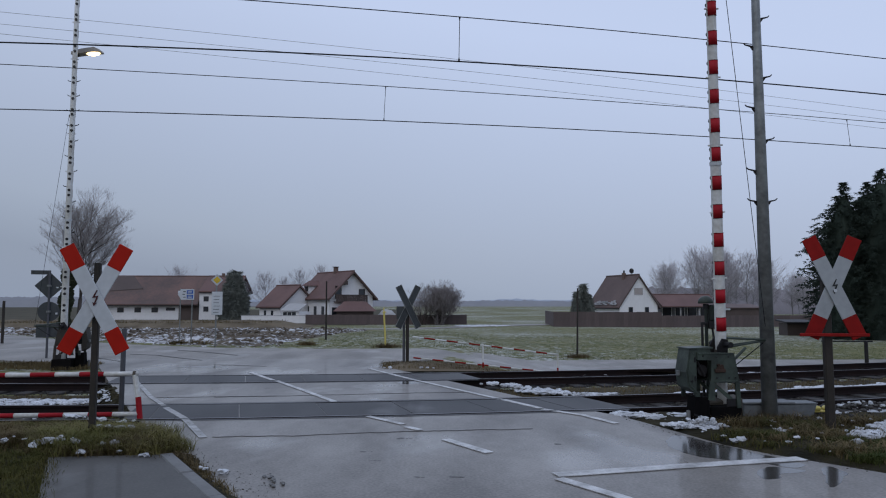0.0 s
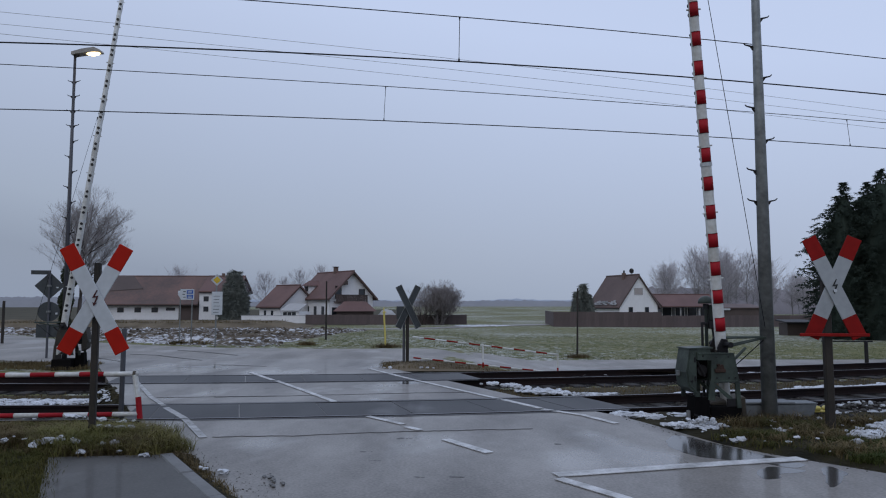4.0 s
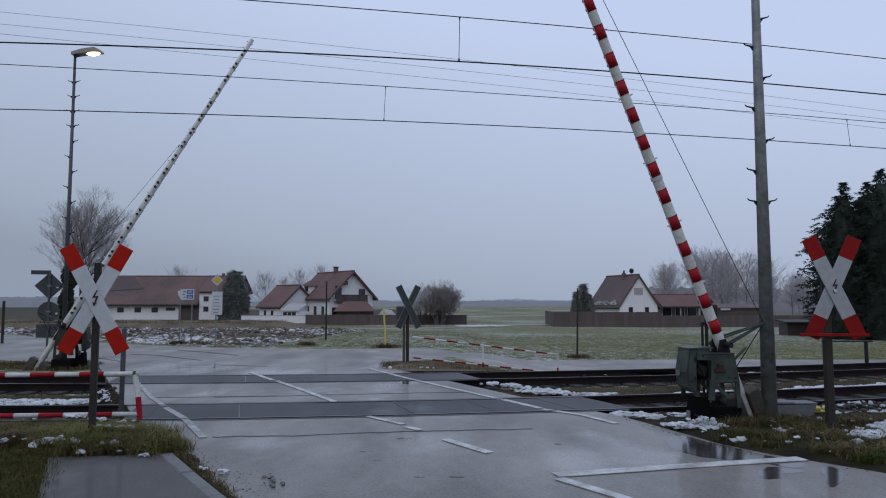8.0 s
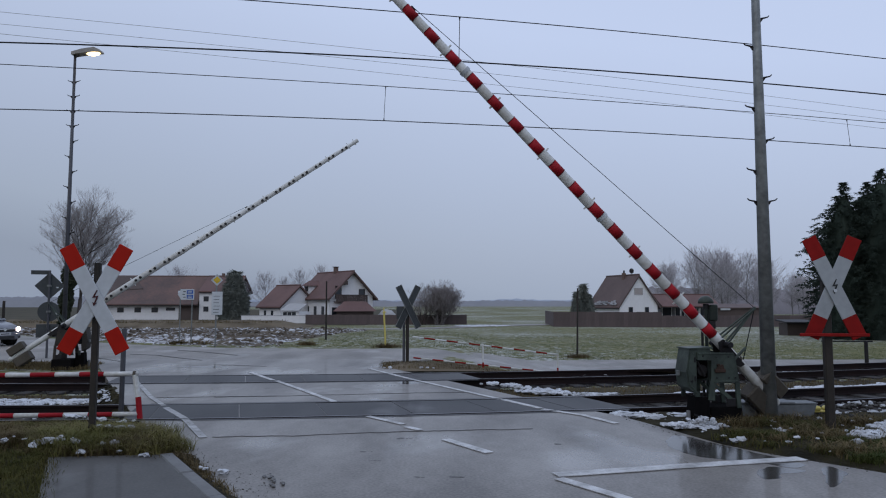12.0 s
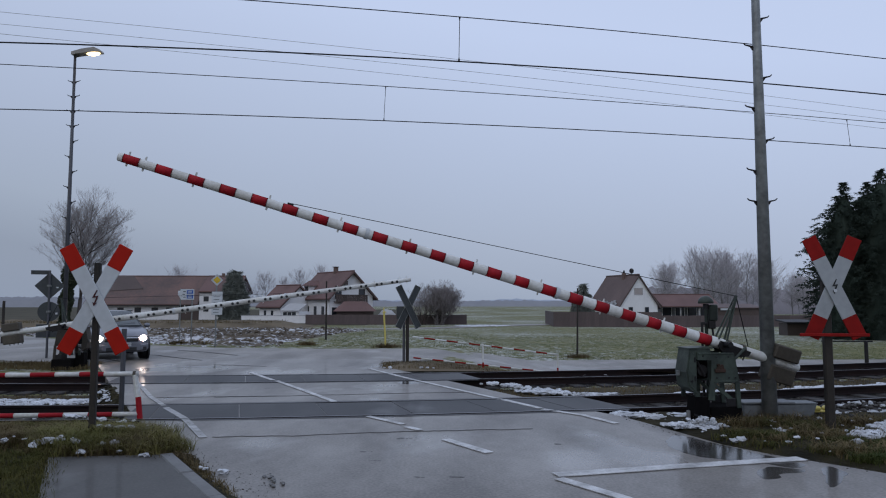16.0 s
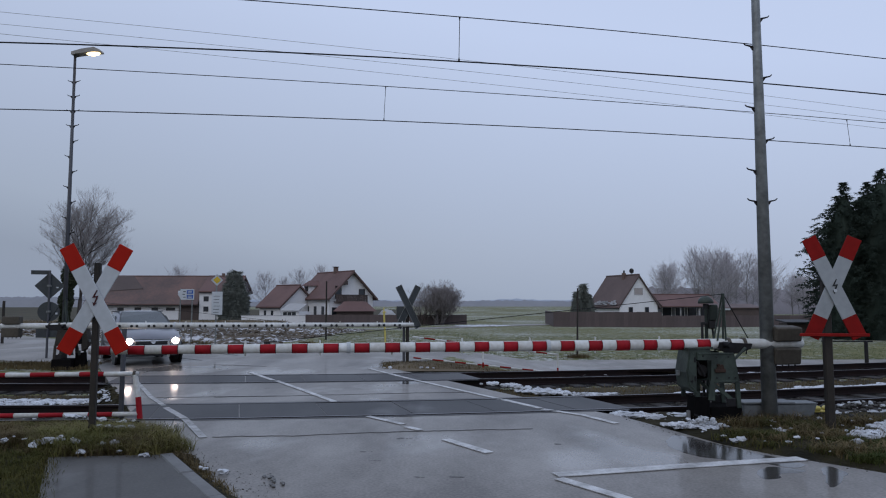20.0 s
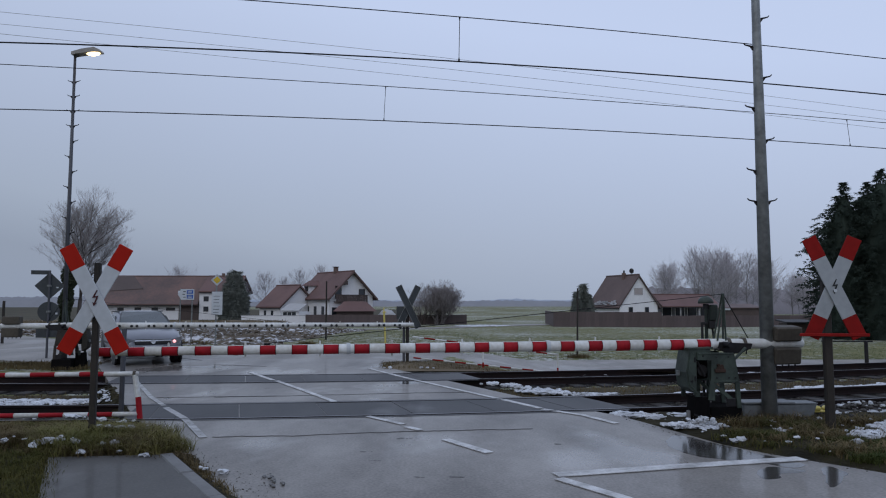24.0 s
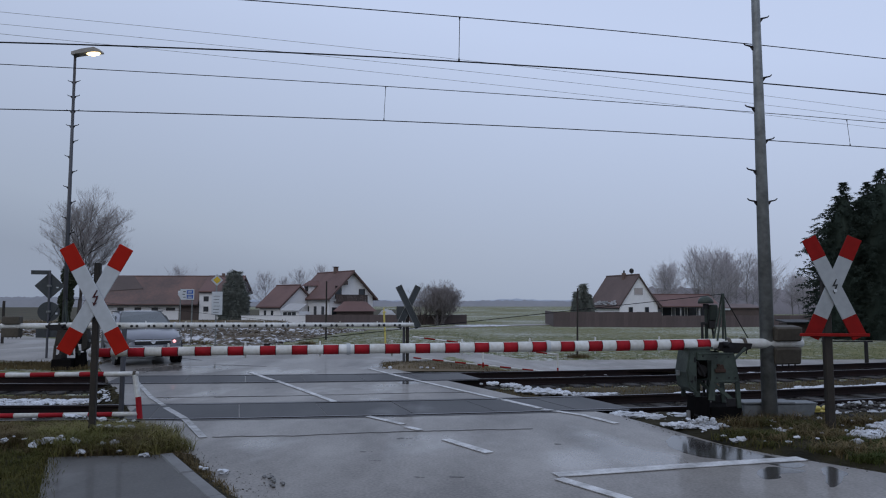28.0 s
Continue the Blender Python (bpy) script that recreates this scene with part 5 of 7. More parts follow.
for x in (1.32, -1.30):
    for s in (-1, 1):
        part("wheel_arch", disc(bmesh.new(), (x, s * 0.872 - (0.05 if s > 0 else 0), 0.33), 0.365, 0.05, 28), CAR_BLACK, car)
        y0, y1 = (0.61, 0.825) if s > 0 else (-0.825, -0.61)
        bm = bmesh.new()
        prev = None
        for y, r in ((y0, 0.27), (y0 + 0.02, 0.31), (y0 + 0.05, 0.32), (y1 - 0.05, 0.32), (y1 - 0.02, 0.31), (y1, 0.27)):
            ring = [bm.verts.new((r * math.cos(2 * math.pi * i / 28), y, r * math.sin(2 * math.pi * i / 28))) for i in range(28)]
            if prev:
                for i in range(28):
                    bm.faces.new((prev[i], prev[(i + 1) % 28], ring[(i + 1) % 28], ring[i]))
            else:
                bm.faces.new(ring[::-1])
            prev = ring
        bm.faces.new(prev)
        wheel = part("wheel", bm, BLACK, car, "black tyre", True, pose(x, 0, 0.32))
        bm = disc(bmesh.new(), (0, (y1 if s > 0 else y0) - 0.008, 0), 0.215, 0.016, 24)
        rim = part("rim", bm, RIM, wheel)
        for k in range(5):
            a = 2 * math.pi * k / 5
            part("spoke_gap", boxed(0.10, 0.19, (y1 if s > 0 else y0) - 0.011, (y1 if s > 0 else y0) + 0.011, -0.035, 0.035, 0.01, Matrix.Rotation(a, 4, "Y")), CAR_BLACK, wheel)


# ---------------------------------------------------------------- houses
def window(parent, cx, cz, w, h, y, pane_mat=PANE, frame_mat=HOUSE_WHITE, axis="y", bars=1):
    """A recessed window with frame, sill and panes on a wall whose face lies at y, facing -y."""
    def b(u0, u1, d0, d1, z0, z1):
        return boxed(u0, u1, d0, d1, z0, z1) if axis == "y" else boxed(d0, d1, u0, u1, z0, z1)
    f = part("window", b(cx - w / 2, cx + w / 2, y - 0.02, y + 0.05, cz - h / 2, cz + h / 2), pane_mat, parent, "dark window")
    t = 0.06
    for q in ((cx - w / 2 - t, cx - w / 2, cz - h / 2 - t, cz + h / 2 + t), (cx + w / 2, cx + w / 2 + t, cz - h / 2 - t, cz + h / 2 + t),
              (cx - w / 2, cx + w / 2, cz + h / 2, cz + h / 2 + t), (cx - w / 2, cx + w / 2, cz - h / 2 - t, cz - h / 2)):
        part("frame_bar", b(q[0], q[1], y - 0.05, y + 0.03, q[2], q[3]), frame_mat, f)
    return f


def gable_roof(parent, x0, x1, ridge_y, half, z_eave, z_ridge, over, thick, material, along_x=True):
    """Two pitched slabs with overhang; the ridge runs along x, or along y."""
    slope = (z_ridge - z_eave) / half
    for s in (-1, 1):
        ye, ze = ridge_y + s * (half + over), z_eave - over * slope
        outline = [(ridge_y, z_ridge), (ye, ze), (ye, ze + thick), (ridge_y, z_ridge + thick)]
        bm = bmesh.new()
        if along_x:
            prism(bm, outline, x0, x1, "x")
        else:
            prism(bm, outline, x0, x1, "y")
        part("roof_slope", bm, material, parent, "tiled roof slope")
        ed = bmesh.new()
        o2 = [(ye - s * 0.02, ze - 0.10), (ye + s * 0.05, ze - 0.10), (ye + s * 0.05, ze + 0.02), (ye - s * 0.02, ze + 0.02)]
        prism(ed, o2, x0, x1, "x" if along_x else "y")
        part("gutter", ed, DARK_STEEL, parent)
    bm = bmesh.new()
    a, b = ((x0, ridge_y, z_ridge + thick), (x1, ridge_y, z_ridge + thick)) if along_x else ((ridge_y, x0, z_ridge + thick), (ridge_y, x1, z_ridge + thick))
    tube(bm, a, b, 0.12, 0.12, 8)
    part("ridge_tiles", bm, material, parent)
    for e0, e1 in ((x0, x0 + 0.06), (x1 - 0.06, x1)):
        for s in (-1, 1):
            ye, ze = ridge_y + s * (half + over), z_eave - over * slope
            bm = bmesh.new()
            prism(bm, [(ridge_y, z_ridge - 0.16), (ye, ze - 0.16), (ye, ze), (ridge_y, z_ridge)], e0, e1, "x" if along_x else "y")
            part("verge_board", bm, WOOD_DARK, parent)


def gabled_walls(parent, x0, x1, y0, y1, z0, z_eave, z_ridge, material, along_x=True):
    my, mx = (y0 + y1) / 2, (x0 + x1) / 2
    if along_x:
        out = [(y0, z0), (y1, z0), (y1, z_eave), (my, z_ridge), (y0, z_eave)]
        bm = prismed(out, x0, x1, "x")
    else:
        out = [(x0, z0), (x1, z0), (x1, z_eave), (mx, z_ridge), (x0, z_eave)]
        bm = prismed(out, y0, y1, "y")
    return part("wall", bm, material, parent)


GL = -1.25
# long barn with white ground floor, and the farmhouse end
barn = empty("barn", pose(-46, 130, GL, 0, 0, 2), "long farm barn with a brown tiled roof and white walls", "barn")
gabled_walls(barn, -15.0, 2.7, -5, 6, -0.3, 3.3, 7.6, HOUSE_WHITE)
part("house_wall", boxed(2.8, 9.0, -5.15, -4.9, -0.3, 4.9), HOUSE_WHITE, barn)
part("house_body", prismed([(-4.9, -0.3), (6, -0.3), (6, 3.3), (0.5, 7.5), (-4.9, 4.9)], 2.76, 9.0, "x"), HOUSE_GREY, barn)
gable_roof(barn, -17.0, 2.72, 0.5, 5.5, 3.3, 7.7, 0.9, 0.22, ROOF_BARN)
# darker, slightly proud panel for the hip end of the roof
bm = bmesh.new()
hip = [bm.verts.new(p) for p in ((-10.8, 0.35, 7.95), (-8.0, -2.6, 5.60), (-17.0, -3.4, 4.95), (-17.0, 0.3, 7.9))]
low = [bm.verts.new(v.co - Vector((0, 0, 0.25))) for v in hip]
bm.faces.new(hip)
bm.faces.new(low[::-1])
for k in range(4):
    bm.faces.new((hip[k], low[k], low[(k + 1) % 4], hip[(k + 1) % 4]))
part("dark_hip_panel", bm, ROOF_DARK, barn, "darker panel for the roof's hip end")
gable_roof(barn, 2.74, 9.5, 0.5, 5.5, 5.05, 7.72, 0.45, 0.22, ROOF_RED)
for x in (-10.9, -7.9, -4.95):
    window(barn, x, 1.75, 1.0, 0.75, -5.0, frame_mat=WOOD_DARK)
window(barn, -2.2, 1.9, 1.5, 0.4, -5.0, frame_mat=WOOD_DARK)
part("barn_gate", boxed(-0.75, 2.72, -5.12, -5.0, 0, 3.2, 0.02), WOOD_DARK, barn, "dark timber barn gate")
for x, z in ((4.0, 1.9), (4.0, 3.7), (6.4, 1.9), (6.4, 3.7)):
    window(barn, x, z, 0.9, 0.9, -5.15)
part("roof_light", boxed(-1.5, -0.6, -0.3, 0.3, -0.05, 0.05, 0.02, pose(0, -3.4, 4.95, 38, 0, 0)), WHITE, barn)
part("chimney", boxed(5.2, 5.7, 0.1, 0.6, 7.2, 8.45, 0.03), CHIMNEY, barn)
# house with balcony gable, annex and porch
house = empty("house", pose(-14.0, 110, GL, 0, 0, 38), "white rural house with red roof and wooden balcony", "house")
gabled_walls(house, -4.1, 3.6, 0, 10.5, -0.3, 4.0, 7.75, HOUSE_WHITE, False)
gable_roof(house, -0.75, 11.2, -0.25, 3.85, 4.0, 7.75, 0.55, 0.2, ROOF_RED, False)
window(house, -2.6, 4.6, 1.0, 1.9, 0.0, frame_mat=WOOD_DARK)
window(house, 1.6, 4.6, 1.0, 1.0, 0.0, frame_mat=WOOD_DARK)
balcony = part("balcony", boxed(-3.4, 2.3, -0.85, 0.0, 3.05, 3.2, 0.02), WOOD_DARK, house, "dark wooden balcony")
for i in range(14):
    part("balcony_board", boxed(-3.4 + 0.4 * i, -3.4 + 0.4 * i + 0.36, -0.85, -0.8, 3.2, 4.15), WOOD_DARK, balcony)
part("balcony_rail", boxed(-3.45, 2.3, -0.90, -0.76, 4.15, 4.25, 0.01), WOOD_DARK, balcony)
for x in (-3.2, -1.0, 1.0):
    window(house, x, 1.6, 1.0, 1.4, 0.0)
part("rafter_tie", boxed(-1.9, -1.3, -0.7, -0.2, 5.75, 6.35), WOOD_DARK, house)
part("chimney", boxed(-0.6, 0.0, 4.6, 5.2, 7.0, 8.7, 0.04), CHIMNEY, house)
part("chimney_cap", boxed(-0.7, 0.1, 4.5, 5.3, 8.7, 8.8, 0.02), DARK_STEEL, house)
dormer = part("dormer", boxed(-3.9, -1.9, 7.0, 8.8, 4.4, 5.75), HOUSE_WHITE, house)
part("dormer_window", boxed(-3.96, -3.9, 7.4, 8.4, 4.85, 5.6), PANE, dormer)
bm = bmesh.new()
lo = [bm.verts.new(p) for p in ((-4.25, 6.65, 5.72), (-4.25, 9.15, 5.72), (-1.7, 9.15, 5.72), (-1.7, 6.65, 5.72))]
hi = [bm.verts.new(p) for p in ((-3.4, 7.9, 6.6), (-1.2, 7.9, 6.6))]
for q in ((lo[1], lo[0], hi[0]), (lo[0], lo[3], hi[1], hi[0]), (lo[2], lo[1], hi[0], hi[1]), (lo[3], lo[2], hi[1]), (lo[0], lo[1], lo[2], lo[3])):
    bm.faces.new(q)
part("dormer_roof", bm, ROOF_RED, dormer)
for y in (2.0, 4.5, 7.0):
    window(house, y, 1.7, 1.0, 1.5, -4.1, axis="x")
annex = empty("annex", pose(-29.1, 112.4, GL, 0, 0, -40), "low white annex with a long red roof", "annex")
gabled_walls(annex, 0.0, 5.4, 0, 7.0, -0.3, 2.6, 5.5, HOUSE_WHITE)
gable_roof(annex, -0.4, 5.8, 3.5, 3.5, 2.6, 5.6, 0.45, 0.2, ROOF_RED)
for x in (1.5, 3.3):
    window(annex, x, 1.3, 0.65, 1.0, 0.0)
porch = empty("glass_porch", pose(-22.6, 104.8, GL, 0, 0, -32), "white lean-to porch with a pale roof", "porch")
part("wall", boxed(-1.6, 1.8, 0, 2.4, -0.2, 1.7), HOUSE_WHITE, porch)
part("roof", prismed([(-0.3, 1.75), (1.6, 2.75), (1.6, 2.87), (-0.3, 1.87)], -1.8, 1.95, "x"), HOUSE_GREY, porch, "pale sheet roof")
for x in (-1.4, -0.5, 0.4):
    part("pane", boxed(x, x + 0.75, -0.03, 0.03, 0.6, 1.6), PANE, porch)
shed = empty("garden_shed", pose(-12.9, 104, GL, 0, 0, 6), "dark wooden shed with a brown hipped roof", "shed")
part("wall", boxed(-2.7, 2.7, 0, 4.5, -0.3, 1.85), WOOD_DARK, shed)
bm = bmesh.new()
lo = [bm.verts.new(p) for p in ((-3.2, -0.5, 1.75), (3.2, -0.5, 1.75), (3.2, 5.0, 1.75), (-3.2, 5.0, 1.75))]
hi = [bm.verts.new(p) for p in ((-1.7, 2.25, 3.2), (1.6, 2.25, 3.2))]
for q in ((lo[0], lo[1], hi[1], hi[0]), (lo[1], lo[2], hi[1]), (lo[2], lo[3], hi[0], hi[1]), (lo[3], lo[0], hi[0]), (lo[3], lo[2], lo[1], lo[0])):
    bm.faces.new(q)
part("roof", bm, ROOF_RED, shed, "hipped tile roof")
low_wall = empty("garden_wall", pose(-24.3, 103, GL - 0.05), "low white garden wall", "garden wall")
part("wall", boxed(-5.0, 4.6, 0, 0.3, -0.3, 1.15, 0.02), HOUSE_WHITE, low_wall)
part("coping", boxed(-5.1, 4.7, -0.05, 0.35, 1.153, 1.23, 0.02), HOUSE_GREY, low_wall)


heap = empty("covered_heap", pose(-8.4, 106, GL), "pale tarpaulin over a rounded heap by the farmyard", "covered heap")
bm = ball(bmesh.new(), (0, 0, 0), 1.0, 3, (1.75, 1.5, 2.0), 0.06, 4)
part("tarpaulin", bm, HOUSE_GREY, heap, smooth=True)
part("straw_bale", boxed(1.4, 2.9, -0.6, 0.8, -0.2, 1.25, 0.15), FENCE_WOOD, heap, "old brown bale beside it")


def board_fence(name, pts, h, label, bw=0.5):
    f = empty(name, pose(0, 0, 0), label, "fence")
    for a, b in zip(pts, pts[1:]):
        a, b = Vector(a), Vector(b)
        n = max(1, round((b - a).length / bw))
        ang = math.degrees(math.atan2((b - a).y, (b - a).x))
        for i in range(n):
            p = a.lerp(b, i / n)
            w = (b - a).length / n
            part("board", boxed(0.0, w - 0.001, -0.02, 0.02, -0.3, h + random.uniform(-0.02, 0.02), 0.004), FENCE_WOOD, f, at=pose(p.x, p.y, lie(p.x, p.y) - 0.05, 0, 0, ang))
        mid2 = a.lerp(b, 0.5)
        part("top_rail", boxed(-(b - a).length / 2, (b - a).length / 2, -0.04, 0.04, h - 0.2, h - 0.1), FENCE_WOOD, f, at=pose(mid2.x, mid2.y + 0.05, lie(mid2.x, mid2.y) - 0.05, 0, 0, ang))
    return f


board_fence("board_fence", [(15.0, 104.0), (13.8, 88.5), (26.6, 86.2)], 1.85, "tall brown board fence round the garden")
board_fence("board_fence", [(26.6, 86.2), (28.0, 86.0), (41.5, 88.5), (58, 92)], 1.42, "lower brown board fence round the garden")
board_fence("board_fence", [(-19.0, 98.0), (-8.5, 97.0), (3.3, 98.5)], 1.35, "dark board fence before the farmyard")

cottage = empty("cottage", pose(30.4, 110, GL, 0, 0, 21), "small white gabled house with a steep brown roof", "house")
gabled_walls(cottage, -3.55, 3.55, 0, 8.2, -0.3, 2.6, 7.15, HOUSE_WHITE, False)
gable_roof(cottage, -0.3, 8.6, 0.0, 3.55, 2.6, 7.2, 0.35, 0.2, ROOF_OLD, False)
w = window(cottage, 0.0, 4.75, 1.45, 0.95, 0.0, SHUTTER, HOUSE_GREY)
for x in (-1.5, 1.5):
    window(cottage, x, 1.75, 0.7, 1.1, 0.0, frame_mat=HOUSE_GREY)
part("chimney", boxed(-0.6, -0.1, 3.0, 3.5, 6.6, 7.75, 0.04), CHIMNEY, cottage)
part("chimney_pot", tubed((-0.3, 3.25, 7.75), (-0.3, 3.25, 8.15), 0.14, n=8), DARK_STEEL, cottage)
dish = part("satellite_dish", disc(bmesh.new(), (-0.1, 1.5, 8.0), 0.42, 0.06, 20), DARK_STEEL, cottage)
part("dish_mast", tubed((-0.1, 1.55, 7.2), (-0.1, 1.55, 7.95), 0.03, n=6), DARK_STEEL, dish)
for k in range(26):
    f0 = random.uniform(0.0, 0.09)
    f = f0 + random.uniform(0.02, 0.06)
    a, b = (-3.90 + 3.9 * f0, 2.42 + 4.95 * f0 + 0.18), (-3.90 + 3.9 * f, 2.42 + 4.95 * f + 0.18)
    y0 = random.uniform(0.2, 6.5)
    part("roof_snow", prismed([a, b, (b[0] - 0.05, b[1] + 0.05), (a[0] - 0.05, a[1] + 0.05)], y0, y0 + random.uniform(0.3, 1.1), "y"), SNOW_FIELD, cottage)
outhouse = empty("outhouse", pose(40.0, 114, GL, 0, 0, 6), "long low outbuilding with red roof and open front", "outbuilding")
part("wall", boxed(-4.6, 4.5, 2.0, 7.0, -0.3, 2.6), PORCH_WALL, outhouse)
for x in (-1.9, 1.2, 4.2):
    part("pillar", boxed(x, x + 0.18, 0, 0.18, -0.3, 2.5), HOUSE_GREY, outhouse)
for x in (-3.3, -1.1, 1.0, 3.2):
    window(outhouse, x, 1.4, 1.5, 1.7, 2.0)
gable_roof(outhouse, -5.0, 4.8, 3.5, 3.4, 2.5, 4.2, 0.4, 0.18, ROOF_RED)
woodshed = empty("woodshed", pose(41.2, 101, GL, 0, 0, 4), "low brown wooden shed behind the garden fence", "shed")
part("wall", boxed(-2.3, 4.2, 0, 3.0, -0.3, 2.2), WOOD_DARK, woodshed)
part("roof", prismed([(-0.3, 2.2), (3.4, 2.75), (3.4, 2.87), (-0.3, 2.32)], -2.5, 4.4, "x"), ROOF_OLD, woodshed)
part("skylight", boxed(-1.8, -0.4, -0.32, -0.2, 1.95, 2.2), WHITE, woodshed)
hut = empty("field_hut", pose(27.2, 54, lie(27.2, 54) - 0.08, 0, 0, -8), "dark timber field hut at the wood's edge", "hut")
part("wall", boxed(-0.95, 0.95, 0, 2.0, -0.3, 0.95), WOOD_DARK, hut)
part("roof", prismed([(-0.3, 0.95), (2.3, 1.1), (2.3, 1.2), (-0.3, 1.05)], -1.1, 1.1, "x"), DARK_STEEL, hut)


# ---------------------------------------------------------------- trees
def limbs(rng, verts, faces, p, d, length, r, depth, spread, sides, twigs, kids=(3, 4), shrink=0.66, lift=0.12, gnarl=0.16, fine=0):
    """Branches that fork again and again; thick ones go into verts, twigs into their own list."""
    vs, fs = (verts, faces) if r > 0.022 else twigs
    segs = 3 if depth > 1 else 2
    q, ring = Vector(p), None
    n = sides if r > 0.05 else 3
    for s in range(segs + 1):
        rr = r * (1 - 0.55 * s / segs)
        t = d.to_track_quat("Z", "Y")
        base = len(vs)
        for i in range(n):
            vs.append(tuple(q + t @ Vector((rr * math.cos(2 * math.pi * i / n), rr * math.sin(2 * math.pi * i / n), 0))))
        if ring is not None:
            for i in range(n):
                fs.append((ring + i, ring + (i + 1) % n, base + (i + 1) % n, base + i))
        ring = base
        if s < segs:
            if depth > 0 and s > 0:
                for _ in range(1 if depth < 3 else 2):
                    kd = (d + Vector((rng.uniform(-1, 1), rng.uniform(-1, 1), rng.uniform(-0.3, 0.7))) * spread).normalized()
                    limbs(rng, verts, faces, q, kd, length * shrink * rng.uniform(0.7, 1.0), rr * 0.62, depth - 1, spread, sides, twigs, kids, shrink, lift, gnarl, fine)
            q = q + d * (length / segs)
            d = (d + Vector((rng.uniform(-1, 1), rng.uniform(-1, 1), rng.uniform(-0.4, 1) + lift)) * gnarl).normalized()
    for _ in range(fine if depth == 0 else 0):
        kd = (d + Vector((rng.uniform(-1, 1), rng.uniform(-1, 1), rng.uniform(-0.4, 0.7))) * 0.8).normalized()
        a, w = q - kd * length * rng.uniform(0.0, 0.6), Vector((rng.uniform(-1, 1), rng.uniform(-1, 1), 0)).normalized() * 0.0055
        b0 = len(twigs[0])
        twigs[0].extend([tuple(a - w), tuple(a + w), tuple(a + kd * length * rng.uniform(0.7, 1.2))])
        twigs[1].append((b0, b0 + 1, b0 + 2))
    if depth > 0:
        for _ in range(rng.randint(*kids)):
            kd = (d + Vector((rng.uniform(-1, 1), rng.uniform(-1, 1), rng.uniform(-0.35, 0.6) + lift)) * spread).normalized()
            limbs(rng, verts, faces, q, kd, length * shrink * rng.uniform(0.75, 1.05), r * 0.5, depth - 1, spread, sides, twigs, kids, shrink, lift, gnarl, fine)


def bare_tree(m, seed, trunk_h, r, length, depth, spread, label, twig_mat, group="", stems=1, category="tree", kids=(3, 4), shrink=0.66, bark=BARK, fine=0):
    rng = random.Random(seed)
    t = empty("bare_tree" if category == "tree" else "bare_bush", m, label, category, group)
    verts, faces, twigs = [], [], ([], [])
    for k in range(stems):
        a = 2 * math.pi * k / stems + rng.random()
        base = Vector((0.12 * stems ** 0.5 * math.cos(a), 0.12 * stems ** 0.5 * math.sin(a), -0.3)) if stems > 1 else Vector((0, 0, -0.3))
        up = Vector((0.35 * math.cos(a), 0.35 * math.sin(a), 1)).normalized() if stems > 1 else Vector((rng.uniform(-0.04, 0.04), 0, 1)).normalized()
        n = 8
        ring = None
        q, d = base, up
        for s in range(4):
            rr = r * (1.25 - 0.14 * s) if s else r * 1.5
            tq = d.to_track_quat("Z", "Y")
            b0 = len(verts)
            for i in range(n):
                verts.append(tuple(q + tq @ Vector((rr * math.cos(2 * math.pi * i / n), rr * math.sin(2 * math.pi * i / n), 0))))
            if ring is not None:
                for i in range(n):
                    faces.append((ring + i, ring + (i + 1) % n, b0 + (i + 1) % n, b0 + i))
            ring = b0
            if s < 3:
                q = q + d * (trunk_h + 0.3) / 3
                d = (d + Vector((rng.uniform(-1, 1), rng.uniform(-1, 1), 0)) * 0.05).normalized()
        for _ in range(rng.randint(4, 5) if stems == 1 else rng.randint(2, 3)):
            kd = (d + Vector((rng.uniform(-1, 1), rng.uniform(-1, 1), rng.uniform(0, 0.6))) * spread * 0.9).normalized()
            limbs(rng, verts, faces, q, kd, length * rng.uniform(0.85, 1.1), r * 0.62, depth, spread, 5, twigs, kids, shrink, fine=fine)
    raw("trunk", verts, faces, bark, t, True)
    raw("crown", twigs[0], twigs[1], twig_mat, t)
    return t


def at_ground(x, y, rz=0.0, s=1.0):
    return Matrix.Translation((x, y, ground_height(x, y))) @ pose(0, 0, 0, 0, 0, rz) @ Matrix.Diagonal((s, s, s, 1))


bare_tree(at_ground(-20.6, 40.0, 40, 0.72) @ Matrix.Diagonal((1.12, 1.12, 1, 1)), 5, 2.9, 0.15, 3.7, 4, 0.84, "broad bare tree with a fine round crown by the road", TWIG, fine=3)
# added dark leaf mass, shaped as the roadside tree's thick forked lower trunk
rng = random.Random(55)
ivy_v, ivy_f = [], []
for _ in range(4200):
    z = rng.uniform(0.0, 3.9)
    side = z > 2.2 and rng.random() < 0.5
    r = (0.27 + 0.08 * math.sin(z * 4.1)) * (1.25 - 0.1 * z) * rng.uniform(0.4, 1.1)
    a = rng.uniform(0, 2 * math.pi)
    c = Vector((r * math.cos(a) - 0.12 + (0.42 * (z - 2.2) + 0.1 if side else 0.035 * z), r * math.sin(a), z))
    o = Vector((rng.uniform(-1, 1), rng.uniform(-1, 1), rng.uniform(-1, 1))).normalized()
    p = o.orthogonal().normalized()
    w = rng.uniform(0.05, 0.10)
    b0 = len(ivy_v)
    ivy_v.extend([tuple(c - p * w), tuple(c + o * w * 0.9), tuple(c + p * w), tuple(c - o * w * 0.9)])
    ivy_f.append((b0, b0 + 1, b0 + 2, b0 + 3))
ivy = raw("forked_trunk_mass", ivy_v, ivy_f, TRUNK_LEAF)
ivy.matrix_basis = at_ground(-21.1, 39.7)
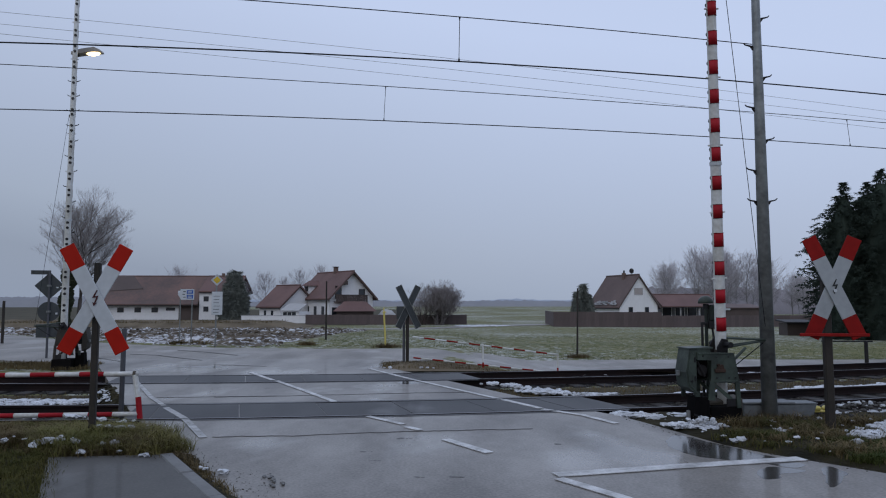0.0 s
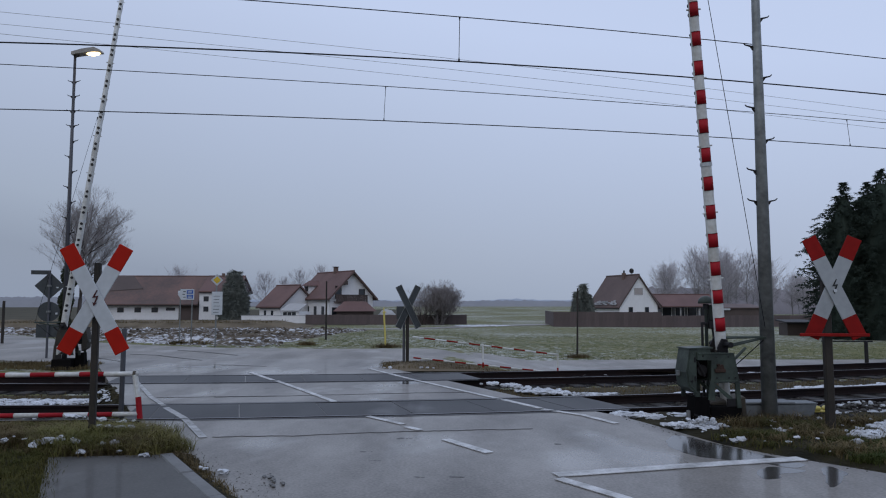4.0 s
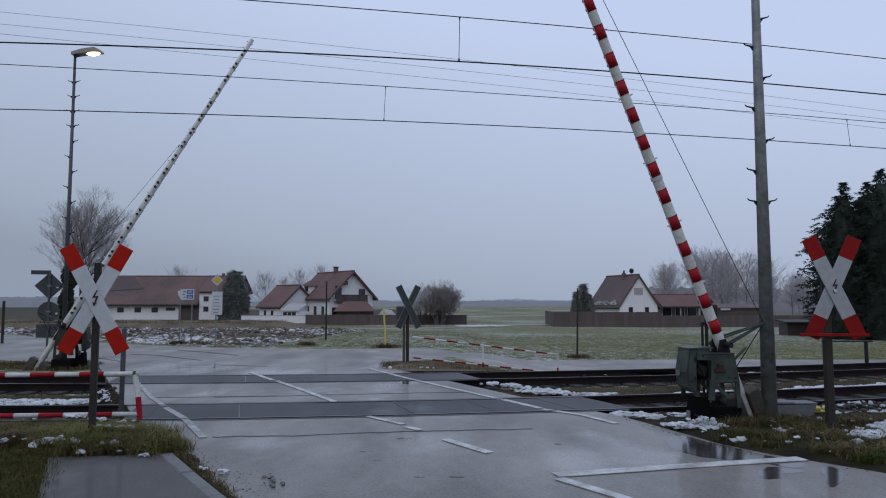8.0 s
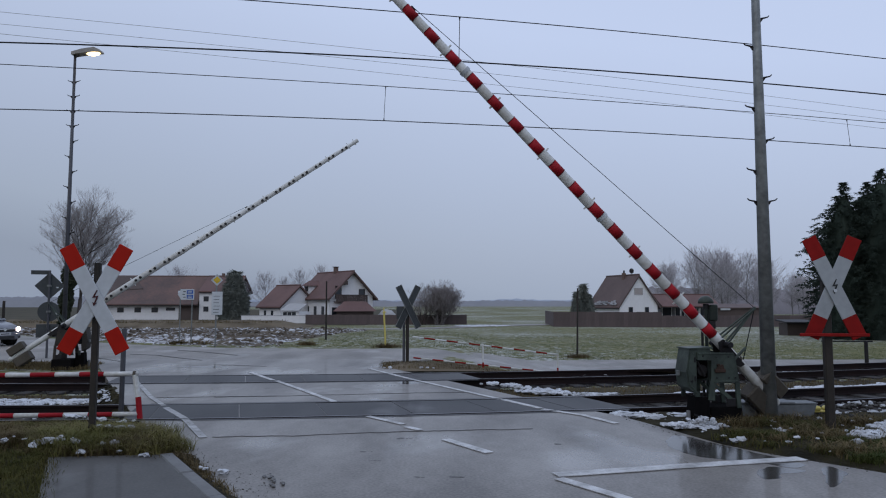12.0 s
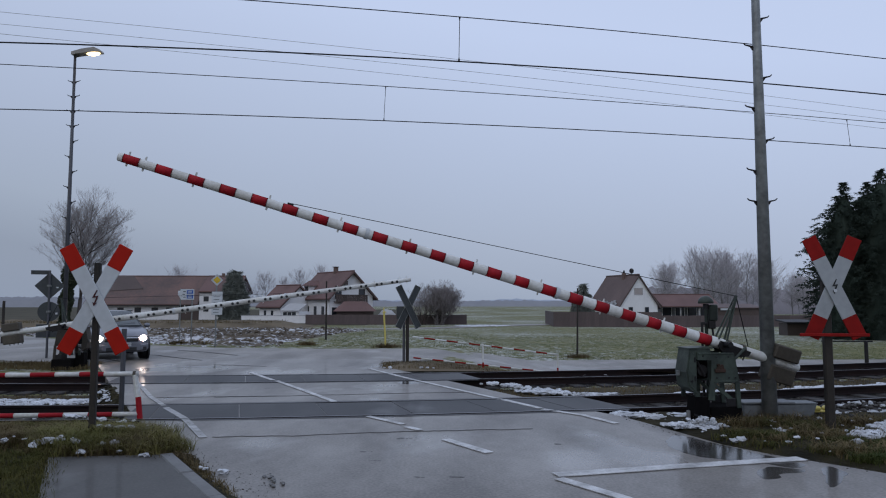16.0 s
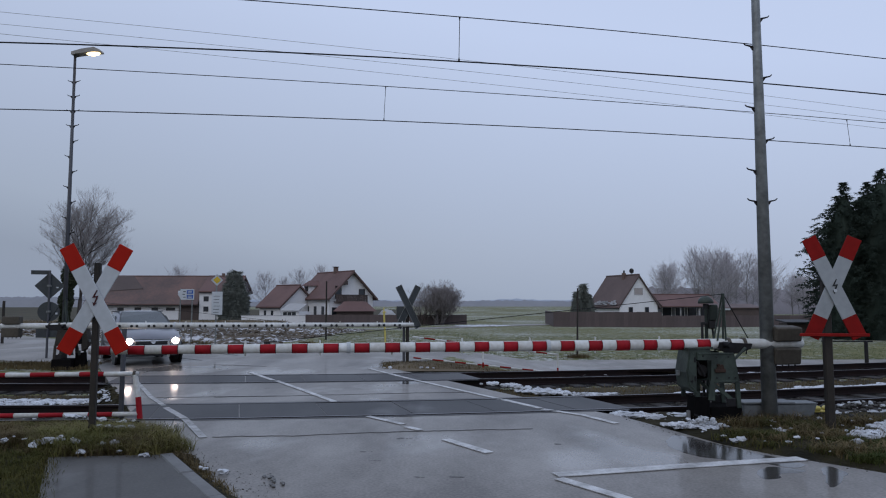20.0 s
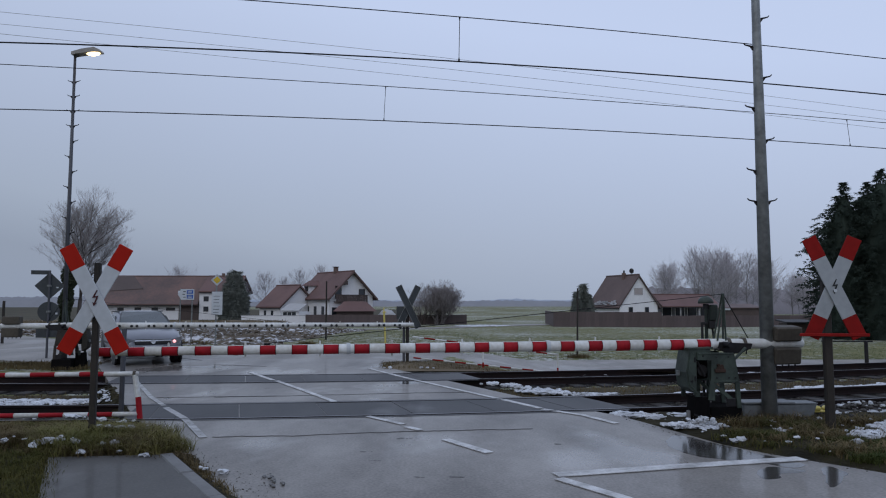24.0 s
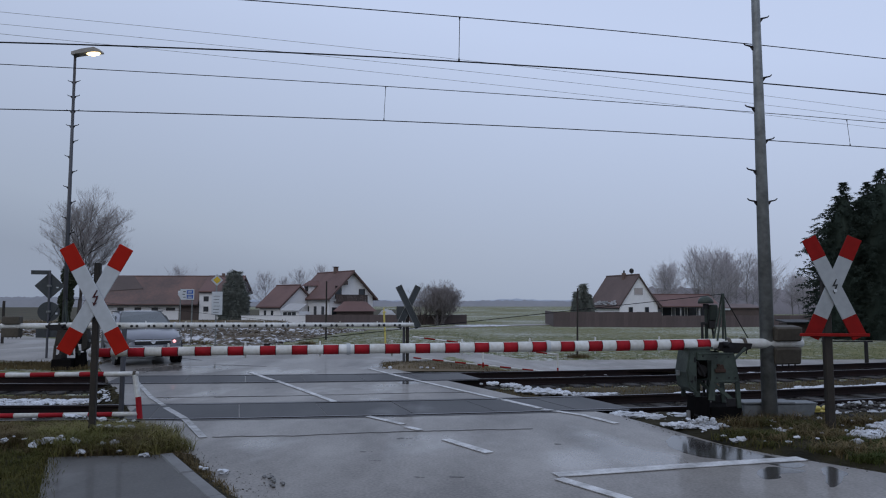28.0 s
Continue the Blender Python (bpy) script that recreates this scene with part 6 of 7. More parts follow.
tagged(ivy, "dark leafy mass standing in for the tree's thick forked trunk", "ivy", kind="stuff")
bare_tree(at_ground(-0.5, 96, 0, 1.18), 11, 0.35, 0.12, 2.0, 4, 0.95, "wide dense leafless bush beside the farmyard", TWIG_DARK, stems=7, category="bush", bark=BARK_BUSH, fine=5, kids=(3, 3))
bare_tree(at_ground(-2.8, 97, 0, 1.15), 12, 0.3, 0.09, 1.6, 3, 0.75, "small leafless bush beside the farmyard", TWIG_DARK, stems=5, category="bush", kids=(2, 3))

def twig_run(out, p, d, length, r0, n=2, sides=3, rng=None, lift=0.25):
    """One thin branch that bends upwards; returns points along it."""
    vs, fs = out
    q, ring, pts = Vector(p), None, []
    for k in range(n + 1):
        rr = r0 * (1 - 0.7 * k / n)
        t = d.to_track_quat("Z", "Y")
        base = len(vs)
        for i in range(sides):
            vs.append(tuple(q + t @ Vector((rr * math.cos(2 * math.pi * i / sides), rr * math.sin(2 * math.pi * i / sides), 0))))
        if ring is not None:
            for i in range(sides):
                fs.append((ring + i, ring + (i + 1) % sides, base + (i + 1) % sides, base + i))
        ring = base
        pts.append((q.copy(), d.copy()))
        q = q + d * (length / n)
        d = (d + Vector((rng.uniform(-0.25, 0.25), rng.uniform(-0.25, 0.25), lift))).normalized()
    return pts


def leader_tree(m, seed, height, reach, label, group):
    """A tall bare tree of the wood: one leaning leader, rising branches, and fine twigs on them."""
    rng = random.Random(seed)
    t = empty("bare_tree", m, label, "tree", group)
    trunk, crown = ([], []), ([], [])
    spine = twig_run(trunk, (0, 0, -0.3), Vector((rng.uniform(-0.06, 0.06), rng.uniform(-0.06, 0.06), 1)).normalized(), height, 0.17, 7, 6, rng, 0.6)
    for k in range(44):
        u = 0.22 + 0.76 * (k / 43) ** 0.85
        f = u * 7
        a = min(int(f), 6)
        p = spine[a][0].lerp(spine[a + 1][0], f - a)
        ang = rng.uniform(0, 2 * math.pi)
        L = reach * (0.35 + 0.65 * math.sin(math.pi * min(1.0, (u - 0.08) / 0.92) ** 0.8)) * rng.uniform(0.65, 1.1)
        d = Vector((math.cos(ang), math.sin(ang), rng.uniform(0.35, 1.1) + 0.5 * u)).normalized()
        br = twig_run(trunk, p, d, L, 0.055 * (1.15 - u) + 0.014, 3, 3, rng, 0.12)
        for j in range(6):
            v = rng.uniform(0.3, 3.0)
            b = min(int(v), 2)
            q = br[b][0].lerp(br[b + 1][0], v - b)
            d2 = (br[b][1] + Vector((rng.uniform(-1, 1), rng.uniform(-1, 1), rng.uniform(-0.2, 0.9))) * 0.8).normalized()
            sub = twig_run(crown, q, d2, L * rng.uniform(0.35, 0.62), 0.021, 2, 3, rng)
            for _ in range(4):
                w = rng.uniform(0.2, 2.0)
                b = min(int(w), 1)
                q2 = sub[b][0].lerp(sub[b + 1][0], w - b)
                d3 = (sub[b][1] + Vector((rng.uniform(-1, 1), rng.uniform(-1, 1), rng.uniform(-0.3, 0.8))) * 0.9).normalized()
                twig_run(crown, q2, d3, L * rng.uniform(0.18, 0.42), 0.017, 1, 3, rng)
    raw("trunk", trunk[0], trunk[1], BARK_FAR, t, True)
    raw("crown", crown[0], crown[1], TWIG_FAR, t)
    return t


wood_a = leader_tree(at_ground(60, 165), 21, 14.2, 6.2, "tall bare tree of the misty wood", "bare trees of the wood")
wood_b = leader_tree(at_ground(68, 172), 22, 14.6, 5.4, "tall bare tree of the misty wood", "bare trees of the wood")
rng = random.Random(7)
for i in range(40):
    x = 51.5 + 62 * i / 39 + rng.uniform(-1.5, 1.5)
    y = 158 + rng.uniform(0, 26)
    s = rng.uniform(0.70, 0.92) * (0.72 + 0.36 * math.sin(math.pi * min(1, 0.12 + (x - 49) / 42)))
    copy_thing(wood_a if i % 2 else wood_b, at_ground(x, y, rng.uniform(0, 360), s) @ Matrix.Diagonal((1.15, 1.15, 1.0, 1)))
for x, y, s in ((-33.5, 133, 0.55), (-30.5, 135, 0.5), (-27.5, 134, 0.6), (-24, 137, 0.66), (-54, 145, 0.66), (-36.0, 128.0, 0.42), (-28.0, 124, 0.4)):
    copy_thing(wood_a if x < -28 else wood_b, at_ground(x, y, rng.uniform(0, 360), s))


def spruce(m, seed, height, base_r, label, group, skip=0.03, layers=26, material=NEEDLE, droop=0.28, slim=1.0, full=1.0, fine=4, core=0.55):
    """A conifer: tapered trunk and whorls of drooping boughs made of small needle sprays."""
    rng = random.Random(seed)
    t = empty("spruce", m, label, "conifer", group)
    part("trunk", tubed((0, 0, -0.3), (0, 0, height * 0.98), 0.017 * height, 0.01, 8), BARK, t)
    verts, faces = [], []
    for k in range(layers):
        u = k / (layers - 1)
        z = height * (skip + (1 - skip) * u)
        reach = base_r * min(1.0, full * (1 - u)) ** 0.9 * rng.uniform(0.8, 1.12) + 0.10
        nb = max(5, int(15 * (1 - u) + 5))
        for j in range(nb):
            a = 2 * math.pi * (j + rng.random() * 0.8) / nb
            L = reach * rng.uniform(0.62, 1.1)
            dz = rng.uniform(-0.35, 0.3) * min(1.0, L)
            nsp = max(3, int(L / 0.20))
            for s in range(nsp):
                f = (s + 0.6) / nsp
                r = L * f
                c = Vector((r * math.cos(a), r * math.sin(a), z + dz - droop * r * f + 0.10 * r + rng.uniform(-0.15, 0.15)))
                w = 0.118 * (1.25 - 0.6 * f) * rng.uniform(0.7, 1.4) * slim + 0.045
                for _ in range(fine):
                    q = Vector((rng.uniform(-1, 1), rng.uniform(-1, 1), rng.uniform(-0.9, 0.35)))
                    o = Vector((math.cos(a), math.sin(a), -0.25)) * 0.7 + q
                    o.normalize()
                    side = o.cross(Vector((rng.uniform(-1, 1), rng.uniform(-1, 1), rng.uniform(-1, 1)))).normalized()
                    b0 = len(verts)
                    tip = c + o * w * 2.8
                    up2 = o.cross(side) * w * 0.25
                    verts.extend([tuple(c - side * w * 0.32), tuple(c + side * w * 0.32), tuple(tip), tuple(c + o * w * 0.6 + up2)])
                    faces.extend([(b0, b0 + 1, b0 + 3), (b0 + 1, b0 + 2, b0 + 3), (b0 + 2, b0, b0 + 3)])
    # the dim inner mass of twigs, a lumpy cone well inside the outline
    k, base = 18, len(verts)
    rows = [0.0, 0.1, 0.25, 0.4, 0.55, 0.7, 0.82, 0.92]
    for u in rows:
        for j in range(k):
            a = 2 * math.pi * j / k
            r = core * (1 - 0.45 * u) * base_r * min(1.0, full * (1 - u)) ** 0.9 * (1 + 0.25 * noise.noise((math.cos(a) * 2 + seed, math.sin(a) * 2, u * 6)))
            verts.append((r * math.cos(a), r * math.sin(a), height * u))
    for i in range(len(rows) - 1):
        for j in range(k):
            faces.append((base + i * k + j, base + i * k + (j + 1) % k, base + (i + 1) * k + (j + 1) % k, base + (i + 1) * k + j))
    raw("needles", verts, faces, material, t)
    return t


sp = spruce(at_ground(28.5, 45.5), 31, 10.9, 3.1, "tall dark green spruce at the wood's edge", "spruces at the wood's edge", layers=36, full=3.6, slim=0.62, fine=9, core=0.5)
spruce(at_ground(26.6, 46.5), 32, 10.2, 2.3, "slender dark green spruce at the wood's edge", "spruces at the wood's edge", layers=34, full=3.6, slim=0.62, fine=9, core=0.5)
spruce(at_ground(31.0, 47.5), 33, 11.2, 3.4, "tall dark green spruce at the wood's edge", "spruces at the wood's edge", layers=36, full=3.6, slim=0.62, fine=9, core=0.5)
for x, y, rz, k in ((34.5, 48.0, 70, 1.0), (38.5, 50.0, 20, 1.05), (27.9, 47.6, 300, 0.75), (28.6, 50.5, 150, 0.9), (30.0, 44.0, 110, 0.6), (29.6, 48.8, 190, 0.98)):
    copy_thing(sp, at_ground(x, y, rz, k))
cy = spruce(at_ground(-36.6, 124), 41, 8.5, 1.6, "dense dark evergreen beside the farmhouse", "garden evergreens", 0.0, 24, NEEDLE_TH, 0.0, 2.2, full=2.0, core=0.8)
for x, y, rz, k in ((-37.5, 124.4, 80, 0.96), (-36.0, 124.5, 160, 0.98), (-38.0, 123.6, 30, 0.72), (-35.4, 124.2, 200, 0.78)):
    copy_thing(cy, at_ground(x, y, rz, k))
cz = spruce(at_ground(20.6, 104), 42, 5.6, 1.7, "dark garden conifer behind the board fence", "garden evergreens", 0.0, 22, NEEDLE_TH, 0.1, 1.9, core=0.7)
copy_thing(cz, at_ground(19.4, 103, 60, 0.8))
copy_thing(cz, at_ground(21.8, 105.5, 120, 0.75))


# ---------------------------------------------------------------- far woods and hills, haze put into their colours
def ridge_strip(name, x0, x1, y, d, base_h, rough_h, seed, material, label):
    xs = steps((x0, x1, d))
    rng = random.Random(seed)
    verts, faces = [], []
    for i, x in enumerate(xs):
        h = base_h + rough_h * (noise.noise((x * 0.011 + seed, 0.3, seed)) + 0.4 * noise.noise((x * 0.06, seed, 0.1)) + 0.35 * noise.noise((x * 0.21, seed, 4.0)) + 0.3 * noise.noise((x * 0.6, seed, 7.0)) + 0.08 * rng.uniform(-1, 1))
        for yy, z in ((y - 12, GL - 0.5), (y - 6, GL + max(h, 0.5) * 0.7), (y, GL + max(h, 0.6)), (y + 30, GL - 0.5)):
            verts.append((x, yy, z))
    for i in range(len(xs) - 1):
        for j in range(3):
            faces.append((i * 4 + j, (i + 1) * 4 + j, (i + 1) * 4 + j + 1, i * 4 + j + 1))
    ob = raw(name, verts, faces, material, smooth=True)
    return tagged(ob, label, "far woods", kind="stuff")


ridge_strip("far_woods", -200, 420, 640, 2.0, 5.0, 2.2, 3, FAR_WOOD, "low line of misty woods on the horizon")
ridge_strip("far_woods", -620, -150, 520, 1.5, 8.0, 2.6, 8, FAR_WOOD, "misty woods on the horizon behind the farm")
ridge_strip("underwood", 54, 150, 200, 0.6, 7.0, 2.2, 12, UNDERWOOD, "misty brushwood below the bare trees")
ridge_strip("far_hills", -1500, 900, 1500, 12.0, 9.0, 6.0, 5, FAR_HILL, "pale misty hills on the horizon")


# ---------------------------------------------------------------- grass, snow and stones
def blades(name, spots, material, label, hmin, hmax, width, per=7, spread=0.07, lean=0.7):
    rng = random.Random(len(spots) + int(hmax * 1000))
    verts, faces = [], []
    for x, y, z, k in spots:
        for _ in range(per):
            a = rng.uniform(0, 2 * math.pi)
            bx, by = x + rng.gauss(0, spread), y + rng.gauss(0, spread)
            h = rng.uniform(hmin, hmax) * k
            ln = rng.uniform(0.15, 1.0) * lean * h
            dx, dy = math.cos(a), math.sin(a)
            w = width * rng.uniform(0.6, 1.3)
            b0 = len(verts)
            verts.extend([(bx - dy * w, by + dx * w, z - 0.02), (bx + dy * w, by - dx * w, z - 0.02),
                          (bx + dx * ln * 0.35 + dy * w * 0.7, by + dy * ln * 0.35 - dx * w * 0.7, z + h * 0.62),
                          (bx + dx * ln * 0.35 - dy * w * 0.7, by + dy * ln * 0.35 + dx * w * 0.7, z + h * 0.62), (bx + dx * ln, by + dy * ln, z + h * rng.uniform(0.75, 1.0))])
            faces.extend([(b0, b0 + 1, b0 + 2, b0 + 3), (b0 + 3, b0 + 2, b0 + 4)])
    ob = raw(name, verts, faces, material)
    return tagged(ob, label, "grass", kind="stuff")


def left_verge(x, y):
    """Height of the overgrown verge at the left, a low hump between pavement and tracks."""
    edge = -2.82 - (y - 8.1) * 0.55
    near = step01(y, 7.75 + 0.08 * math.sin(x * 5), 8.3)
    hump = 0.095 + 0.075 * noise.noise((x * 1.3, y * 1.8, 7)) + 0.03 * noise.noise((x * 4, y * 4, 3))
    return hump * near * step01(edge - x, 0.0, 0.5) * (1 - step01(y, 9.55, 10.05)) + 0.035 * noise.noise((x * 2.2, y * 2.2, 0))


verge_l = sheet("verge_left", steps((-60, -16, 4), (-16, -2.7, 0.15)), steps((7.6, 10.2, 0.12)), lambda x, y: left_verge(x, y) - 0.03 if x < -2.82 - (y - 8.1) * 0.55 + 0.08 else -0.12, VERGE)
tagged(verge_l, "overgrown earth verge with wet grass beside the tracks", "verge", kind="structure")
verge_n = sheet("verge_near", steps((-60, -12, 4), (-12, 10.0, 0.3)), steps((-40, -2, 2), (-2.0, 7.9, 0.3)), lambda x, y: 0.03 + 0.03 * noise.noise((x * 1.5, y * 1.5, 2)) if x < -4.25 + (7.75 - y) * 0.50 + 0.1 else -0.04, VERGE)
tagged(verge_n, "grassy verge beside the pavement", "verge", kind="structure")


def right_edge(y):
    """Where the road ends at its right side."""
    pts = ((10.9, 2.75), (10.3, 2.85), (9.2, 3.05), (8.35, 3.42), (7.9, 3.9), (7.15, 4.42), (5.6, 5.62), (0.0, 9.05), (-19.0, 26.05), (-40.0, 45.0))
    for (ya, xa), (yb, xb) in zip(pts, pts[1:]):
        if yb <= y <= ya:
            return xa + (xb - xa) * (ya - y) / (ya - yb)
    return 2.75


def right_verge(x, y):
    u = x - right_edge(y)
    return 0.03 * noise.noise((x * 2, y * 2, 5)) + 0.05 * step01(u, 0.05, 0.6) - 0.02


verge_r = sheet("verge_right", steps((2.7, 20, 0.2), (20, 60, 4)), steps((-40, 4, 2), (4.0, 10.9, 0.15)), lambda x, y: right_verge(x, y) if x > right_edge(y) - 0.02 else -0.12, VERGE)
tagged(verge_r, "muddy grass verge beside the road with bits of snow", "verge", kind="structure")

rng = random.Random(17)
spots = []
while len(spots) < 2600:
    x, y = rng.uniform(-9, -2.9), rng.uniform(7.8, 10.1)
    if x < -2.90 - (y - 8.1) * 0.55:
        spots.append((x, y, left_verge(x, y) - 0.03, rng.uniform(0.5, 1.2) * (1 - 0.5 * step01(y, 9.1, 9.6))))
shade = [q for q in spots if q[0] < -4.9]
spots = [q for q in spots if q[0] >= -4.9 or noise.noise((q[0] * 2, q[1] * 2, 5)) > 0.1]
blades("verge_dim_grass", shade, BLADE_LEFT, "dark wet grass on the verge beside the track", 0.03, 0.11, 0.0032, 14, 0.07, 2.2)
turf = [q for q in spots if noise.noise((q[0] * 1.5, q[1] * 2.2, 11)) > -0.12 + 0.10 * (q[0] < -5.5)]
dead = [q for q in spots if -0.42 < noise.noise((q[0] * 1.5, q[1] * 2.2, 11)) <= 0.05]
blades("verge_grass", turf, BLADE, "long wet green grass on the verge", 0.03, 0.11, 0.0032, 17, 0.07, 2.2)
blades("verge_dry_grass", dead, BLADE_DRY, "dry brown grass stalks on the verge", 0.04, 0.13, 0.003, 12, 0.08, 2.4)
tuss, tuss_dry = [], []
for k in range(110):
    cx, cy = (rng.uniform(-7.5, -3.0), rng.uniform(7.95, 9.2)) if k < 80 else (rng.uniform(-4.2, -3.05), rng.uniform(8.0, 8.9))
    if cx < -3.0 - (cy - 8.1) * 0.55:
        for _ in range(22):
            q = (cx + rng.gauss(0, 0.11), cy + rng.gauss(0, 0.08), left_verge(cx, cy) - 0.02, rng.uniform(0.7, 1.25))
            (tuss_dry if k % 3 == 0 or cx < -5.0 else tuss).append(q)
blades("verge_tussocks", tuss, BLADE, "matted tussocks of wet grass", 0.05, 0.15, 0.0036, 14, 0.04, 2.8)
blades("verge_dry_tussocks", tuss_dry, BLADE_DRY, "matted tussocks of dead brown grass", 0.05, 0.14, 0.0036, 12, 0.04, 3.0)
foot = []
for cx, cy, n in ((4.5, 10.2, 16), (5.0, 10.05, 14), (5.4, 9.75, 12), (4.1, 9.75, 12), (3.75, 9.7, 8), (5.9, 9.9, 14), (6.3, 9.4, 10), (4.6, 9.3, 8), (5.2, 9.2, 8)):
    for _ in range(n * 2):
        x, y = cx + rng.gauss(0, 0.16), cy + rng.gauss(0, 0.10)
        foot.append((x, y, right_verge(x, y) - 0.01, rng.uniform(0.6, 1.25)))
blades("mast_foot_grass", foot, BLADE_DRY, "dead brown grass round the mast's foot", 0.05, 0.16, 0.005, 8, 0.04, 2.6)
spots = []
while len(spots) < 3300:
    x, y = rng.uniform(-8.5, -2.0), rng.uniform(4.6, 7.9)
    if x < -4.22 + (7.75 - y) * 0.48:
        spots.append((x, y, 0.03, rng.uniform(0.5, 1.2)))
blades("near_grass", spots, BLADE_LEFT, "wet green grass beside the pavement", 0.02, 0.075, 0.0032, 15, 0.07, 2.4)
spots = []
while len(spots) < 2400:
    y = rng.uniform(6.2, 10.5)
    x = rng.uniform(2.9, 11)
    u = x - right_edge(y)
    if u > 0.25 + 0.5 * step01(y, 8.6, 9.4) and noise.noise((x * 0.9, y * 0.9, 4)) > -0.25:
        spots.append((x, y, right_verge(x, y), rng.uniform(0.4, 1.1) * min(1, 0.35 + u)))
tuss, tuss_dry = [], []
for k in range(90):
    cy = rng.uniform(7.4, 10.0)
    cx = right_edge(cy) + 0.3 + 0.5 * step01(cy, 8.6, 9.4) + abs(rng.gauss(0, 1.6))
    for _ in range(16):
        q = (cx + rng.gauss(0, 0.12), cy + rng.gauss(0, 0.07), right_verge(cx, cy), rng.uniform(0.6, 1.2))
        (tuss_dry if k % 3 == 0 else tuss).append(q)
blades("roadside_tussocks", tuss, BLADE_NEAR, "matted tussocks of wet grass beside the road", 0.03, 0.08, 0.0045, 12, 0.04, 3.0)
blades("roadside_dry_tussocks", tuss_dry, BLADE_DRY, "matted dead grass beside the road", 0.04, 0.12, 0.005, 7, 0.03, 3.0)
blades("roadside_grass", spots[:1500], BLADE_NEAR, "short wet grass on the roadside verge", 0.02, 0.065, 0.004, 12, 0.09, 2.0)
blades("roadside_dry_grass", spots[1500:], BLADE_DRY, "dry brown grass tufts on the roadside verge", 0.04, 0.12, 0.004, 7, 0.07, 1.8)


def scatter(name, spots, material, label, category, rmin, rmax, flat=0.6, seed=1, sub=1):
    """Many rough lumps as one mesh."""
    rng = random.Random(seed)
    ico = bmesh.new()
    bmesh.ops.create_icosphere(ico, subdivisions=sub, radius=1.0)
    base = [v.co.copy() for v in ico.verts]
    tri = [tuple(v.index for v in f.verts) for f in ico.faces]
    ico.free()
    verts, faces = [], []
    for x, y, z, k in spots:
        r = rng.uniform(rmin, rmax) * k
        b0 = len(verts)
        q = Euler((rng.uniform(0, 6), rng.uniform(0, 6), rng.uniform(0, 6))).to_matrix()
        sx, sy = rng.uniform(0.7, 1.3), rng.uniform(0.7, 1.3)
        for c in base:
            g = rng.uniform(0.8, 1.15) if sub == 1 else 0.85 + 0.6 * noise.noise(c * 1.9 + Vector((x * 9, y * 9, 0))) + rng.uniform(-0.22, 0.22)
            v = (q @ c) * g * r
            verts.append((x + v.x * sx, y + v.y * sy, z + v.z * flat))
        faces.extend((b0 + a, b0 + b, b0 + c) for a, b, c in tri)
    ob = raw(name, verts, faces, material)
    return tagged(ob, label, category, kind="stuff")


# gravel of the track beds
rng = random.Random(23)
spots = []
for line in (near_track, far_track):
    k = 0
    while k < 3600:
        x, o = rng.uniform(-13, 17), rng.uniform(-1.45, 1.45)
        p, d = along(line, o, x)
        if not on_crossing(p.x, p.y) and abs(abs(o) - 0.75) > 0.07:
            spots.append((p.x, p.y, ballast_height(x, o) + 0.005, rng.uniform(0.6, 1.2)))
            k += 1
scatter("ballast_stones", spots, STONE, "dark grey broken ballast stones between the rails", "ballast", 0.018, 0.036, 0.8, 2)

# soil between and beside the tracks
def bed_height(x, y):
    return -0.155 + 0.03 * noise.noise((x * 1.1, y * 1.1, 8))


def bed_strip(name, fa, fb, label, h=bed_height):
    xs = steps((-40, -14, 2), (-14, 18, 0.3), (18, 60, 3))
    verts, k = [], 9
    for x in xs:
        for j in range(k):
            y = fa(x) + (fb(x) - fa(x)) * j / (k - 1)
            verts.append((x, y, h(x, y)))
    ob = raw(name, verts, [(i * k + j, (i + 1) * k + j, (i + 1) * k + j + 1, i * k + j + 1) for i in range(len(xs) - 1) for j in range(k - 1)], SOIL, smooth=True)
    return tagged(ob, label, "ground", kind="structure")


bed_strip("track_strip", lambda x: near_track(x) + 1.42, lambda x: far_track(x) - 1.42, "strip of brown grass and snow between the two tracks")
spots = []
rng = random.Random(29)
while len(spots) < 1500:
    x = rng.uniform(-12, 16)
    v = rng.random()
    y = near_track(x) + 1.5 + v * (far_track(x) - near_track(x) - 3.0)
    if not on_crossing(x, y):
        spots.append((x, y, bed_height(x, y), rng.uniform(0.4, 1.1)))
blades("track_grass", spots, BLADE_DRY, "withered brown grass between the tracks", 0.03, 0.10, 0.005, 6)


